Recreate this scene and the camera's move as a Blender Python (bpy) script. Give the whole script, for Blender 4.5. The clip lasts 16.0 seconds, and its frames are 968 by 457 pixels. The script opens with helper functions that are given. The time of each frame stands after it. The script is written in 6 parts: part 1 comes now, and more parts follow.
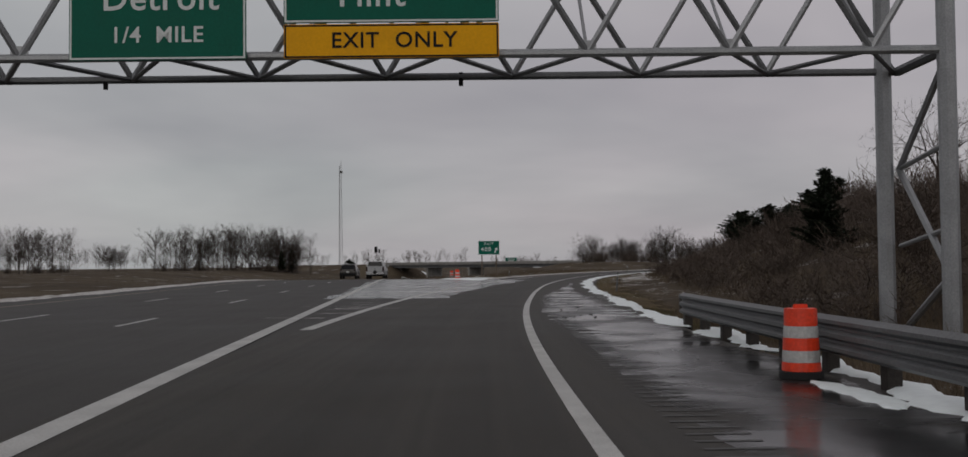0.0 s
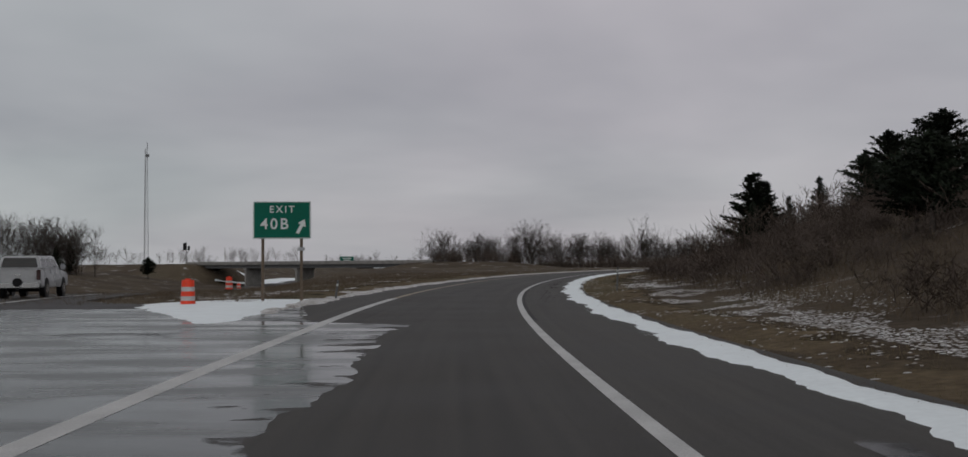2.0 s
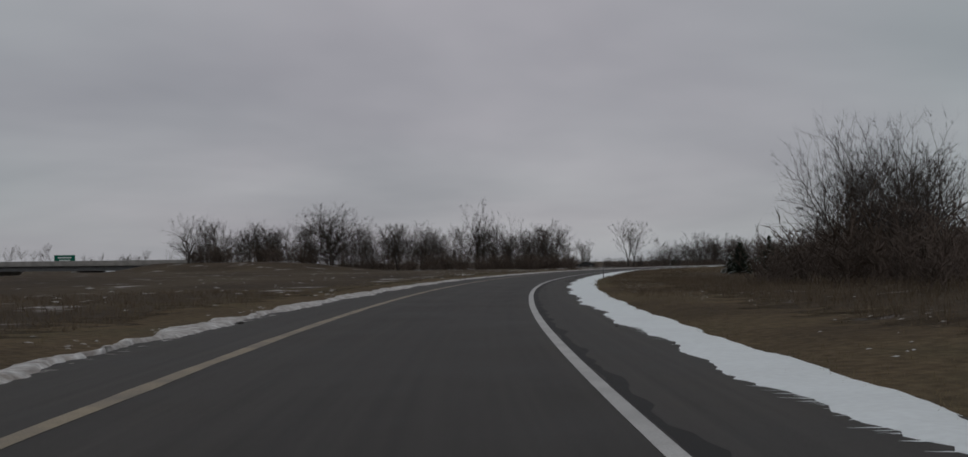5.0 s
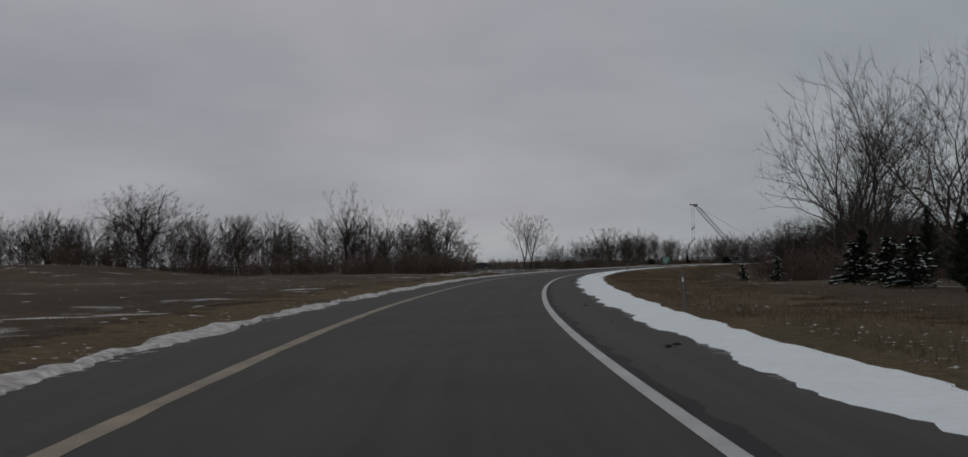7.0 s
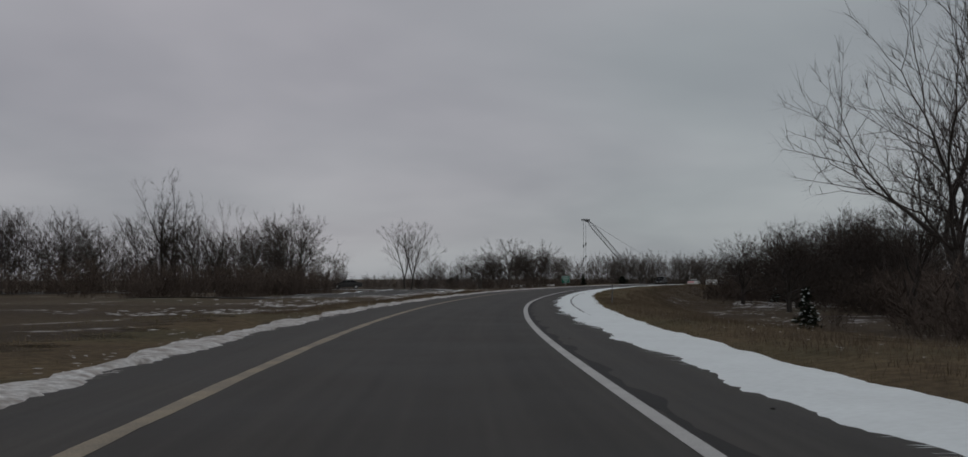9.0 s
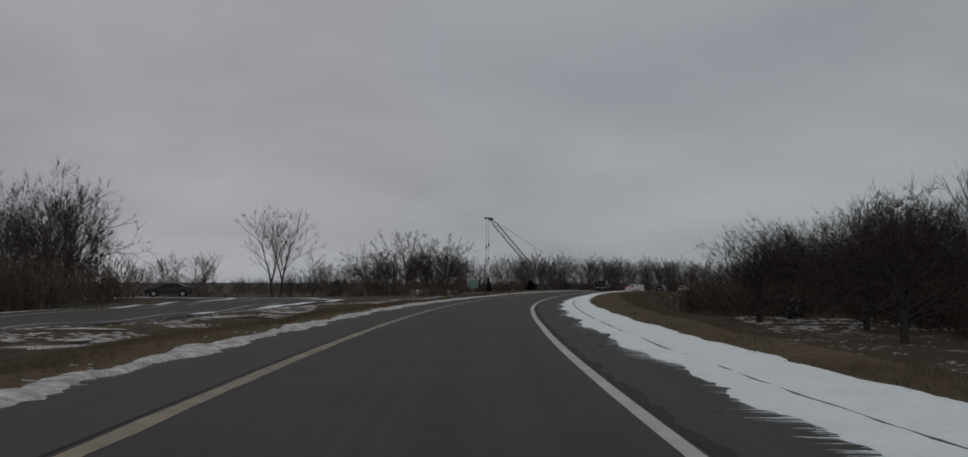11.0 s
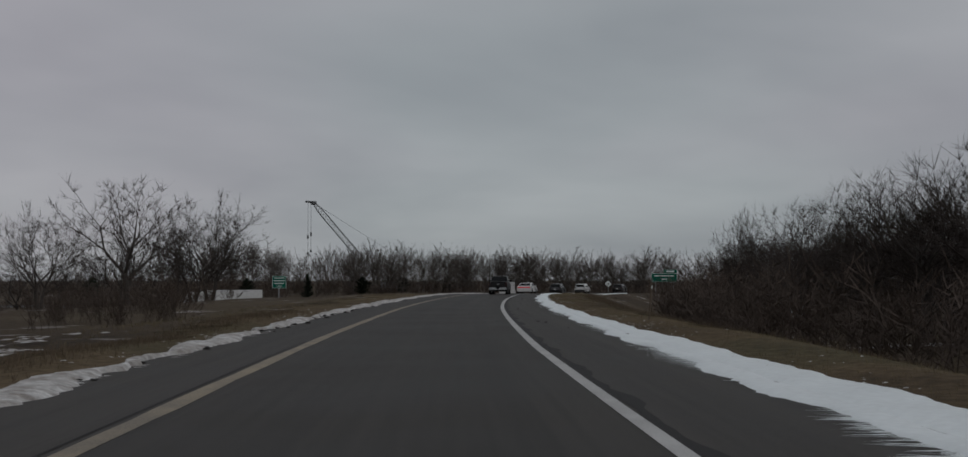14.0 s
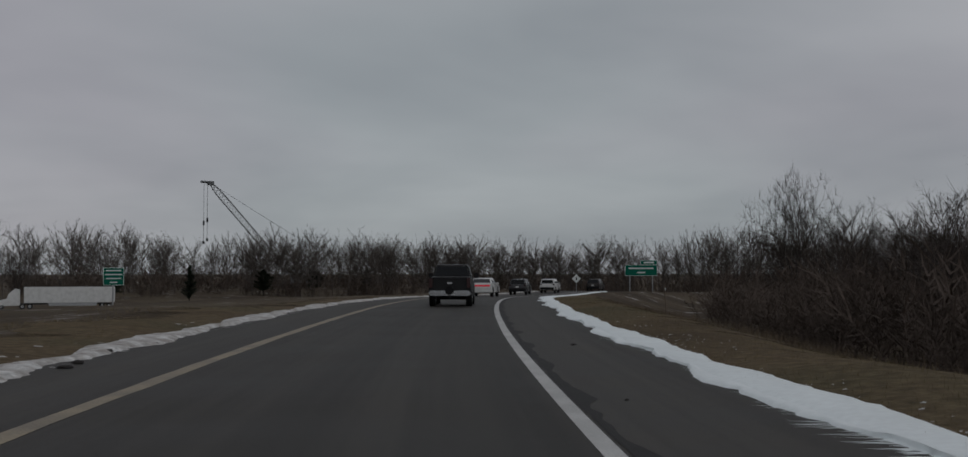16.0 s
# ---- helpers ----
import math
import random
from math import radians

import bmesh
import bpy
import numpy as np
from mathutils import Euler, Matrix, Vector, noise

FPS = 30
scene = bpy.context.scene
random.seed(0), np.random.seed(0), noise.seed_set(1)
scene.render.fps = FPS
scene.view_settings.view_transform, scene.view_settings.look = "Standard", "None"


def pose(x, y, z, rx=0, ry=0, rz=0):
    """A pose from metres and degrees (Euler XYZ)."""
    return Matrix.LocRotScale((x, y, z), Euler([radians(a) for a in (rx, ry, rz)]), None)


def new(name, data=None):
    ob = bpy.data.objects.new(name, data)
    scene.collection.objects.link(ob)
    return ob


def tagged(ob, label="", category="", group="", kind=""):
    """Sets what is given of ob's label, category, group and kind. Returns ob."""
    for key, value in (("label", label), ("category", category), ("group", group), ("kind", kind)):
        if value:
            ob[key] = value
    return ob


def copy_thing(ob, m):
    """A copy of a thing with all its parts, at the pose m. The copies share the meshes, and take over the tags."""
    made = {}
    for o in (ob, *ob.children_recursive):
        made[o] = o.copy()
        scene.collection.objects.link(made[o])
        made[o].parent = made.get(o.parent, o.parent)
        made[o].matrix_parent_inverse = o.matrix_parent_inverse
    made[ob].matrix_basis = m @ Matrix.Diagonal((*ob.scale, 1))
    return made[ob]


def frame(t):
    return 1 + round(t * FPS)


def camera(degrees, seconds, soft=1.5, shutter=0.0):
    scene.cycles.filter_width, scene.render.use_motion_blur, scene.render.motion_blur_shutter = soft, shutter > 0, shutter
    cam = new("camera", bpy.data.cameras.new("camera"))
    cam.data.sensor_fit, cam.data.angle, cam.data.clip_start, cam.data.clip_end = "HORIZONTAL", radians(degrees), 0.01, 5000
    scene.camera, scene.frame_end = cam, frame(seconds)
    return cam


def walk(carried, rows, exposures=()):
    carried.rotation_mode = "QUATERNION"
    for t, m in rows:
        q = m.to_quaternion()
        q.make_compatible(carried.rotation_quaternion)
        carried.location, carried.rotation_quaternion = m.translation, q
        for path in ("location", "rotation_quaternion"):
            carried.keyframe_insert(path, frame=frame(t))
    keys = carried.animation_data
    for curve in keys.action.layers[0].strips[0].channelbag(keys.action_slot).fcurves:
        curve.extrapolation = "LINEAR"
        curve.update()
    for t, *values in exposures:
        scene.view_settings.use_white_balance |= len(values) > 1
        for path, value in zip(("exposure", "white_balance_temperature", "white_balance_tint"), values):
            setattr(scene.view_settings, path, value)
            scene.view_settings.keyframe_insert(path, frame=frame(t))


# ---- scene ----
# ---- camera and its way ----
cam = camera(48.56, 16.0, soft=1.5)
# seconds, x, y, z, tilt, heading, roll
PATH = [
    (0.0, 0.00, 0.00, 1.307, 91.91, -2.54, -0.60),
    (0.5, 0.26, 16.20, 1.307, 91.76, -4.44, -0.69),
    (1.0, 1.10, 32.14, 1.307, 91.83, -6.73, -0.76),
    (1.5, 2.55, 47.80, 1.307, 91.90, -8.94, -0.57),
    (2.0, 4.58, 63.18, 1.307, 91.85, -11.22, -0.39),
    (2.5, 7.17, 78.27, 1.307, 91.72, -13.29, -0.21),
    (3.0, 10.25, 93.08, 1.307, 91.85, -15.29, -0.45),
    (3.5, 13.79, 107.62, 1.307, 91.71, -17.16, -0.80),
    (4.0, 17.71, 121.86, 1.307, 91.59, -18.72, -0.97),
    (4.5, 21.93, 135.75, 1.307, 91.67, -20.18, -0.73),
    (5.0, 26.42, 149.24, 1.307, 91.79, -21.71, -0.55),
    (5.5, 31.16, 162.29, 1.307, 91.89, -23.34, -0.52),
    (6.0, 36.17, 174.93, 1.307, 91.92, -25.03, -0.62),
    (6.5, 41.48, 187.23, 1.307, 91.75, -26.76, -0.90),
    (7.0, 47.10, 199.25, 1.307, 91.78, -28.43, -0.78),
    (7.5, 53.03, 211.02, 1.307, 91.89, -30.24, -0.68),
    (8.0, 59.36, 222.53, 1.307, 92.01, -32.41, -0.42),
    (8.5, 66.02, 233.81, 1.307, 92.49, -33.71, -0.18),
    (9.0, 72.92, 244.93, 1.307, 92.67, -35.05, -0.11),
    (9.5, 80.10, 255.90, 1.307, 92.73, -36.46, -0.05),
    (10.0, 87.59, 266.74, 1.307, 92.71, -37.92, 0.00),
    (10.5, 95.44, 277.51, 1.307, 92.67, -39.37, 0.06),
    (11.0, 103.73, 288.30, 1.307, 92.89, -40.76, 0.16),
    (11.5, 112.47, 299.12, 1.307, 92.88, -42.18, 0.22),
    (12.0, 121.62, 309.90, 1.307, 92.84, -43.60, 0.18),
    (12.5, 131.06, 320.41, 1.307, 92.89, -45.34, 0.13),
    (13.0, 140.65, 330.49, 1.307, 92.84, -46.90, 0.03),
    (13.5, 150.28, 340.09, 1.307, 92.75, -48.42, 0.06),
    (14.0, 159.99, 349.27, 1.307, 92.75, -49.85, -0.06),
    (14.5, 169.89, 358.20, 1.307, 92.63, -51.10, -0.04),
    (15.0, 180.08, 367.03, 1.307, 92.45, -52.12, -0.05),
    (15.5, 190.59, 375.85, 1.307, 92.40, -52.96, -0.06),
    (16.0, 201.43, 384.68, 1.307, 92.40, -53.83, -0.06),
]
walk(cam, [(t, pose(x, y, z, rx, 0, rz) @ pose(0, 0, 0, 0, 0, roll)) for t, x, y, z, rx, rz, roll in PATH],
     exposures=[(0.0, 0.22, 6700, 11), (1.0, 0.32, 6600, 10), (3.5, 0.14, 6450, 9), (7.0, 0.04, 6400, 8), (12.0, 0.02, 6400, 8), (16.0, -0.04, 6350, 8)])

# ---- sky and light ----
world = bpy.data.worlds.new("overcast")
scene.world = world
world.use_nodes = True
wn, wl = world.node_tree.nodes, world.node_tree.links
wn.clear()


def wnode(kind, **values):
    n = wn.new(kind)
    for k, v in values.items():
        n.inputs[k].default_value = v
    return n


SUN_EL, SUN_AZ = 28.0, 200.0
w_out = wn.new("ShaderNodeOutputWorld")
w_bg = wnode("ShaderNodeBackground", Strength=1.0)
w_coord = wn.new("ShaderNodeTexCoord")
w_sep = wn.new("ShaderNodeSeparateXYZ")
wl.new(w_coord.outputs["Generated"], w_sep.inputs[0])
w_up = wn.new("ShaderNodeMath"); w_up.operation = "MAXIMUM"; w_up.inputs[1].default_value = 0.0
wl.new(w_sep.outputs["Z"], w_up.inputs[0])
w_lift = wn.new("ShaderNodeMath"); w_lift.operation = "ADD"; w_lift.inputs[1].default_value = 0.2
wl.new(w_up.outputs[0], w_lift.inputs[0])
w_scale = wn.new("ShaderNodeVectorMath"); w_scale.operation = "DIVIDE"
w_comb = wn.new("ShaderNodeCombineXYZ")
for k in range(3):
    wl.new(w_lift.outputs[0], w_comb.inputs[k])
wl.new(w_coord.outputs["Generated"], w_scale.inputs[0])
wl.new(w_comb.outputs[0], w_scale.inputs[1])
w_noise = wnode("ShaderNodeTexNoise", Scale=0.75, Detail=4.0, Roughness=0.5, Distortion=0.2)
wl.new(w_scale.outputs[0], w_noise.inputs["Vector"])
w_ramp = wn.new("ShaderNodeValToRGB")
w_ramp.color_ramp.elements[0].position = 0.30
w_ramp.color_ramp.elements[0].color = (0.262, 0.266, 0.284, 1)
w_ramp.color_ramp.elements[1].position = 0.68
w_ramp.color_ramp.elements[1].color = (0.388, 0.386, 0.398, 1)
wl.new(w_noise.outputs["Fac"], w_ramp.inputs[0])
w_hue = wnode("ShaderNodeTexNoise", Scale=0.42, Detail=2.0, Roughness=0.5)
w_off = wn.new("ShaderNodeVectorMath"); w_off.operation = "ADD"; w_off.inputs[1].default_value = (7.3, 2.1, 4.4)
wl.new(w_scale.outputs[0], w_off.inputs[0]); wl.new(w_off.outputs[0], w_hue.inputs["Vector"])
w_tint = wn.new("ShaderNodeValToRGB")
w_tint.color_ramp.elements[0].position, w_tint.color_ramp.elements[1].position = 0.36, 0.64
w_tint.color_ramp.elements[0].color, w_tint.color_ramp.elements[1].color = (0.965, 1.01, 1.01, 1), (1.03, 0.985, 1.02, 1)
wl.new(w_hue.outputs["Fac"], w_tint.inputs[0])
w_mul = wn.new("ShaderNodeMix"); w_mul.data_type, w_mul.blend_type = "RGBA", "MULTIPLY"
w_mul.inputs[0].default_value = 1.0
wl.new(w_ramp.outputs[0], w_mul.inputs[6]); wl.new(w_tint.outputs[0], w_mul.inputs[7])
# clear sky above the cloud sheet, seen only as a faint share of the light
w_sky = wn.new("ShaderNodeTexSky")
w_sky.sky_type = "NISHITA"
w_sky.sun_disc = False
w_sky.sun_elevation, w_sky.sun_rotation = radians(SUN_EL), radians(SUN_AZ)
w_skyd = wn.new("ShaderNodeVectorMath"); w_skyd.operation = "SCALE"; w_skyd.inputs["Scale"].default_value = 0.05
wl.new(w_sky.outputs[0], w_skyd.inputs[0])
w_mix = wn.new("ShaderNodeMix"); w_mix.data_type = "RGBA"
w_mix.inputs[0].default_value = 0.06
wl.new(w_mul.outputs[2], w_mix.inputs[6])
wl.new(w_skyd.outputs[0], w_mix.inputs[7])
wl.new(w_mix.outputs[2], w_bg.inputs[0])
wl.new(w_bg.outputs[0], w_out.inputs[0])

sun = new("sun", bpy.data.lights.new("sun", "SUN"))
sun.data.energy, sun.data.angle, sun.data.color = 0.35, radians(40), (1.0, 0.97, 0.93)
sun.matrix_world = pose(0, 0, 80, 90 - SUN_EL, 0, 180 - SUN_AZ)

# ---- materials ----


def mat(name, base, rough=0.7, metal=0.0, vary=0.25, scale=3.0, fine=40.0, bump=0.15, second=None, spec=0.5, pieces=False, depth=0.01, streak=0.0):
    """A surface with two scales of variation: broad stains and fine grain, with relief."""
    m = bpy.data.materials.new(name)
    m.use_nodes = True
    n, l = m.node_tree.nodes, m.node_tree.links
    b = n["Principled BSDF"]
    b.inputs["Roughness"].default_value, b.inputs["Metallic"].default_value = rough, metal
    b.inputs["Specular IOR Level"].default_value = spec
    co = n.new("ShaderNodeTexCoord")
    big = n.new("ShaderNodeTexNoise"); big.inputs["Scale"].default_value, big.inputs["Detail"].default_value = scale, 5.0
    small = n.new("ShaderNodeTexNoise"); small.inputs["Scale"].default_value, small.inputs["Detail"].default_value = fine, 3.0
    l.new(co.outputs["Object"], big.inputs["Vector"]); l.new(co.outputs["Object"], small.inputs["Vector"])
    ramp = n.new("ShaderNodeValToRGB")
    second = second or [c * (1 - vary) for c in base]
    ramp.color_ramp.elements[0].position, ramp.color_ramp.elements[1].position = 0.36, 0.66
    ramp.color_ramp.elements[0].color, ramp.color_ramp.elements[1].color = (*second, 1), (*base, 1)
    l.new(big.outputs["Fac"], ramp.inputs[0])
    mul = n.new("ShaderNodeMix"); mul.data_type, mul.blend_type = "RGBA", "MULTIPLY"
    mul.inputs[0].default_value = 1.0
    gr = n.new("ShaderNodeMapRange")
    gr.inputs[1].default_value, gr.inputs[2].default_value = 0.3, 0.7
    gr.inputs[3].default_value, gr.inputs[4].default_value = 1 - vary, 1 + vary * 0.4
    l.new(small.outputs["Fac"], gr.inputs[0])
    l.new(ramp.outputs[0], mul.inputs[6]); l.new(gr.outputs[0], mul.inputs[7])
    last = mul.outputs[2]
    if streak:
        for sx, sy, amount in ((1.5, 0.012, streak), (7.0, 0.09, streak * 0.7)):
            uvn, mp, st = n.new("ShaderNodeUVMap"), n.new("ShaderNodeMapping"), n.new("ShaderNodeTexNoise")
            mp.inputs["Scale"].default_value = (sx, sy, 1)
            st.inputs["Scale"].default_value, st.inputs["Detail"].default_value = 1.0, 5.0
            l.new(uvn.outputs[0], mp.inputs["Vector"]); l.new(mp.outputs[0], st.inputs["Vector"])
            sr = n.new("ShaderNodeMapRange")
            sr.inputs[1].default_value, sr.inputs[2].default_value = 0.3, 0.7
            sr.inputs[3].default_value, sr.inputs[4].default_value = 1 - amount, 1 + amount
            l.new(st.outputs["Fac"], sr.inputs[0])
            m3 = n.new("ShaderNodeMix"); m3.data_type, m3.blend_type = "RGBA", "MULTIPLY"
            m3.inputs[0].default_value = 1.0
            l.new(last, m3.inputs[6]); l.new(sr.outputs[0], m3.inputs[7])
            last = m3.outputs[2]
    if pieces:
        info = n.new("ShaderNodeObjectInfo")
        sh = n.new("ShaderNodeMapRange"); sh.inputs[3].default_value, sh.inputs[4].default_value = 0.75, 1.2
        l.new(info.outputs["Random"], sh.inputs[0])
        m2 = n.new("ShaderNodeMix"); m2.data_type, m2.blend_type = "RGBA", "MULTIPLY"
        m2.inputs[0].default_value = 1.0
        l.new(last, m2.inputs[6]); l.new(sh.outputs[0], m2.inputs[7])
        last = m2.outputs[2]
    l.new(last, b.inputs["Base Color"])
    if bump:
        bp = n.new("ShaderNodeBump"); bp.inputs["Strength"].default_value, bp.inputs["Distance"].default_value = bump, depth
        l.new(small.outputs["Fac"], bp.inputs["Height"]); l.new(bp.outputs[0], b.inputs["Normal"])
    rr = n.new("ShaderNodeMapRange")
    rr.inputs[3].default_value, rr.inputs[4].default_value = max(0.02, rough - 0.12), min(1.0, rough + 0.1)
    l.new(big.outputs["Fac"], rr.inputs[0]); l.new(rr.outputs[0], b.inputs["Roughness"])
    return m


M_ASPHALT = mat("asphalt", (0.038, 0.0338, 0.0284), 0.66, scale=0.35, fine=70, vary=0.25, bump=0.35, spec=0.22, streak=0.28)
M_SHOULDER = mat("shoulder_asphalt", (0.052, 0.047, 0.0405), 0.72, scale=0.6, fine=60, vary=0.3, bump=0.4, spec=0.3, streak=0.22)
M_HIGHWAY = mat("highway_asphalt", (0.036, 0.0325, 0.029), 0.68, scale=0.3, fine=70, vary=0.25, bump=0.35, spec=0.3, streak=0.2)
M_RUMBLE = mat("rumble_grit", (0.085, 0.084, 0.082), 0.7, scale=3, fine=40, vary=0.3, bump=0.2)
M_WHITE_PAINT = mat("white_road_paint", (0.55, 0.55, 0.53), 0.7, scale=1.2, fine=60, vary=0.22, bump=0.2)
M_YELLOW_PAINT = mat("worn_yellow_paint", (0.34, 0.285, 0.195), 0.75, scale=1.3, fine=40, vary=0.3, bump=0.2, second=(0.21, 0.18, 0.135))
M_SNOW = mat("snow", (0.86, 0.92, 0.92), 0.6, scale=0.9, fine=9, vary=0.06, bump=0.35, depth=0.04)
M_DIRTY_SNOW = mat("dirty_snow", (0.70, 0.70, 0.68), 0.7, scale=3.0, fine=11, vary=0.35, bump=0.8, second=(0.33, 0.30, 0.27), depth=0.05)


def film_material(name, stops, rough, spec, sx, sy, cover=0.0, soft=0.55):
    """A film lying on the asphalt that thins out raggedly to its rim: water, ice or slush in bands."""
    m = bpy.data.materials.new(name)
    m.use_nodes = True
    n, l = m.node_tree.nodes, m.node_tree.links
    b = n["Principled BSDF"]

    def nz(layer, ax, ay, detail, dist):
        uvn, mp, t = n.new("ShaderNodeUVMap"), n.new("ShaderNodeMapping"), n.new("ShaderNodeTexNoise")
        uvn.uv_map = layer
        mp.inputs["Scale"].default_value = (ax, ay, 1)
        t.inputs["Scale"].default_value, t.inputs["Detail"].default_value, t.inputs["Distortion"].default_value = 1.0, detail, dist
        l.new(uvn.outputs[0], mp.inputs["Vector"]); l.new(mp.outputs[0], t.inputs["Vector"])
        return t

    def calc(op, a, b_):
        c = n.new("ShaderNodeMath"); c.operation = op
        for k, v in enumerate((a, b_)):
            if isinstance(v, float):
                c.inputs[k].default_value = v
            else:
                l.new(v, c.inputs[k])
        return c.outputs[0]

    def remap(src, a, b_, c, d):
        g = n.new("ShaderNodeMapRange")
        for k, v in enumerate((a, b_, c, d)):
            g.inputs[k + 1].default_value = v
        l.new(src, g.inputs[0])
        return g.outputs[0]
    bands, fine, edge = nz("along", sx, sy, 7.0, 0.6), nz("along", 6.0, 9.0, 5.0, 0.0), nz("along", 0.9, 1.6, 6.0, 0.3)
    r = n.new("ShaderNodeValToRGB")
    els = r.color_ramp.elements
    els.new(0.5)
    for e, (p, c) in zip(els, stops):
        e.position, e.color = p, (*c, 1)
    l.new(bands.outputs["Fac"], r.inputs[0])
    mul = n.new("ShaderNodeMix"); mul.data_type, mul.blend_type = "RGBA", "MULTIPLY"
    mul.inputs[0].default_value = 1.0
    l.new(r.outputs[0], mul.inputs[6]); l.new(remap(fine.outputs["Fac"], 0.3, 0.7, 0.65, 1.25), mul.inputs[7])
    l.new(mul.outputs[2], b.inputs["Base Color"])
    l.new(remap(bands.outputs["Fac"], 0.4, 0.65, *rough), b.inputs["Roughness"])
    b.inputs["Specular IOR Level"].default_value = spec
    rim, sep = n.new("ShaderNodeUVMap"), n.new("ShaderNodeSeparateXYZ")
    rim.uv_map = "rim"
    l.new(rim.outputs[0], sep.inputs[0])
    u, v = sep.outputs["X"], sep.outputs["Y"]
    near = calc("MINIMUM", calc("MINIMUM", u, calc("SUBTRACT", 1.0, u)), calc("MULTIPLY", calc("MINIMUM", v, calc("SUBTRACT", 1.0, v)), 2.5))
    thin = calc("ADD", calc("MULTIPLY", near, 2.2), remap(edge.outputs["Fac"], 0.3, 0.7, -0.55 + cover, 0.45 + cover))
    l.new(remap(thin, 0.0, soft, 0.0, 1.0), b.inputs["Alpha"])
    bp = n.new("ShaderNodeBump"); bp.inputs["Strength"].default_value, bp.inputs["Distance"].default_value = 0.2, 0.008
    l.new(fine.outputs["Fac"], bp.inputs["Height"]); l.new(bp.outputs[0], b.inputs["Normal"])
    return m


M_ICE = film_material("slush_ice", ((0.38, (0.016, 0.017, 0.017)), (0.50, (0.038, 0.041, 0.040)), (0.66, (0.105, 0.112, 0.110))), (0.14, 0.38), 0.22, 0.30, 0.85, 0.3, 0.16)
M_WET = film_material("wet_asphalt", ((0.40, (0.014, 0.014, 0.014)), (0.55, (0.020, 0.020, 0.020)), (0.70, (0.034, 0.034, 0.034))), (0.14, 0.40), 0.10, 0.6, 0.5, 0.15)
M_JOINT = mat("broken_joint", (0.018, 0.017, 0.016), 0.9, scale=6, fine=40, vary=0.4, bump=0.6)
M_MUD = mat("mud_clod", (0.030, 0.025, 0.022), 0.9, scale=8, fine=40, vary=0.4, bump=0.8)
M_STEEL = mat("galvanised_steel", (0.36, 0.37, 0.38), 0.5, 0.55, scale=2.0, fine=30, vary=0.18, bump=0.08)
# weathered steel; on the gantry, the shaded copy of the galvanised steel
M_DARKSTEEL = mat("weathered_shaded_steel", (0.17, 0.175, 0.18), 0.55, 0.4, scale=2.0, fine=30, vary=0.25, bump=0.1)
M_WOODPOST = mat("weathered_timber", (0.16, 0.12, 0.085), 0.85, scale=5, fine=50, vary=0.35, bump=0.5)
M_POST = mat("dark_treated_timber", (0.048, 0.040, 0.034), 0.85, scale=5, fine=50, vary=0.35, bump=0.5)
M_GREEN = mat("sign_green", (0.003, 0.118, 0.078), 0.6, scale=1.5, fine=20, vary=0.10, bump=0.02, spec=0.15)
M_YELLOW = mat("sign_yellow", (0.85, 0.40, 0.006), 0.6, scale=1.5, fine=20, vary=0.08, bump=0.02, spec=0.15)
M_SIGNWHITE = mat("sign_white", (0.62, 0.66, 0.65), 0.4, scale=2, fine=20, vary=0.08, bump=0.02)
M_BLACK = mat("black_paint", (0.010, 0.010, 0.011), 0.6, scale=4, fine=30, vary=0.2, bump=0.03, spec=0.15)
M_ORANGE = mat("drum_orange", (0.85, 0.055, 0.014), 0.45, scale=5, fine=25, vary=0.16, bump=0.05)
M_DRUMWHITE = mat("drum_white_band", (0.52, 0.52, 0.51), 0.4, scale=6, fine=25, vary=0.2, bump=0.05)
M_RUBBER = mat("rubber", (0.012, 0.012, 0.012), 0.85, scale=6, fine=50, vary=0.3, bump=0.3)
M_CONCRETE = mat("concrete", (0.30, 0.29, 0.275), 0.85, scale=0.7, fine=14, vary=0.25, bump=0.3)
M_BARK = mat("bark", (0.056, 0.047, 0.041), 0.95, scale=4, fine=30, vary=0.35, bump=0.6, pieces=True)
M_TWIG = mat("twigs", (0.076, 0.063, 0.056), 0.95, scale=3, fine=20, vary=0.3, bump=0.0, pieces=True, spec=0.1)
# twigs of the distant woods, paled in colour to stand in for air haze
M_HAZED_TWIG = mat("hazed_far_twigs", (0.128, 0.112, 0.102), 0.95, scale=0.3, fine=4, vary=0.3, bump=0.0, spec=0.1)
M_BRUSH = mat("brush", (0.118, 0.093, 0.078), 0.95, scale=0.5, fine=6, vary=0.35, bump=0.0, spec=0.1)
M_NEEDLE = mat("needles", (0.028, 0.038, 0.024), 0.9, scale=1.5, fine=10, vary=0.4, bump=0.0, pieces=True, spec=0.15)
M_GRASS = mat("dry_grass", (0.205, 0.163, 0.100), 0.95, scale=0.25, fine=3, vary=0.35, bump=0.0, second=(0.125, 0.108, 0.062), spec=0.1)
M_WEED = mat("dead_weeds", (0.155, 0.120, 0.084), 0.95, scale=0.3, fine=3, vary=0.35, bump=0.0, spec=0.1)


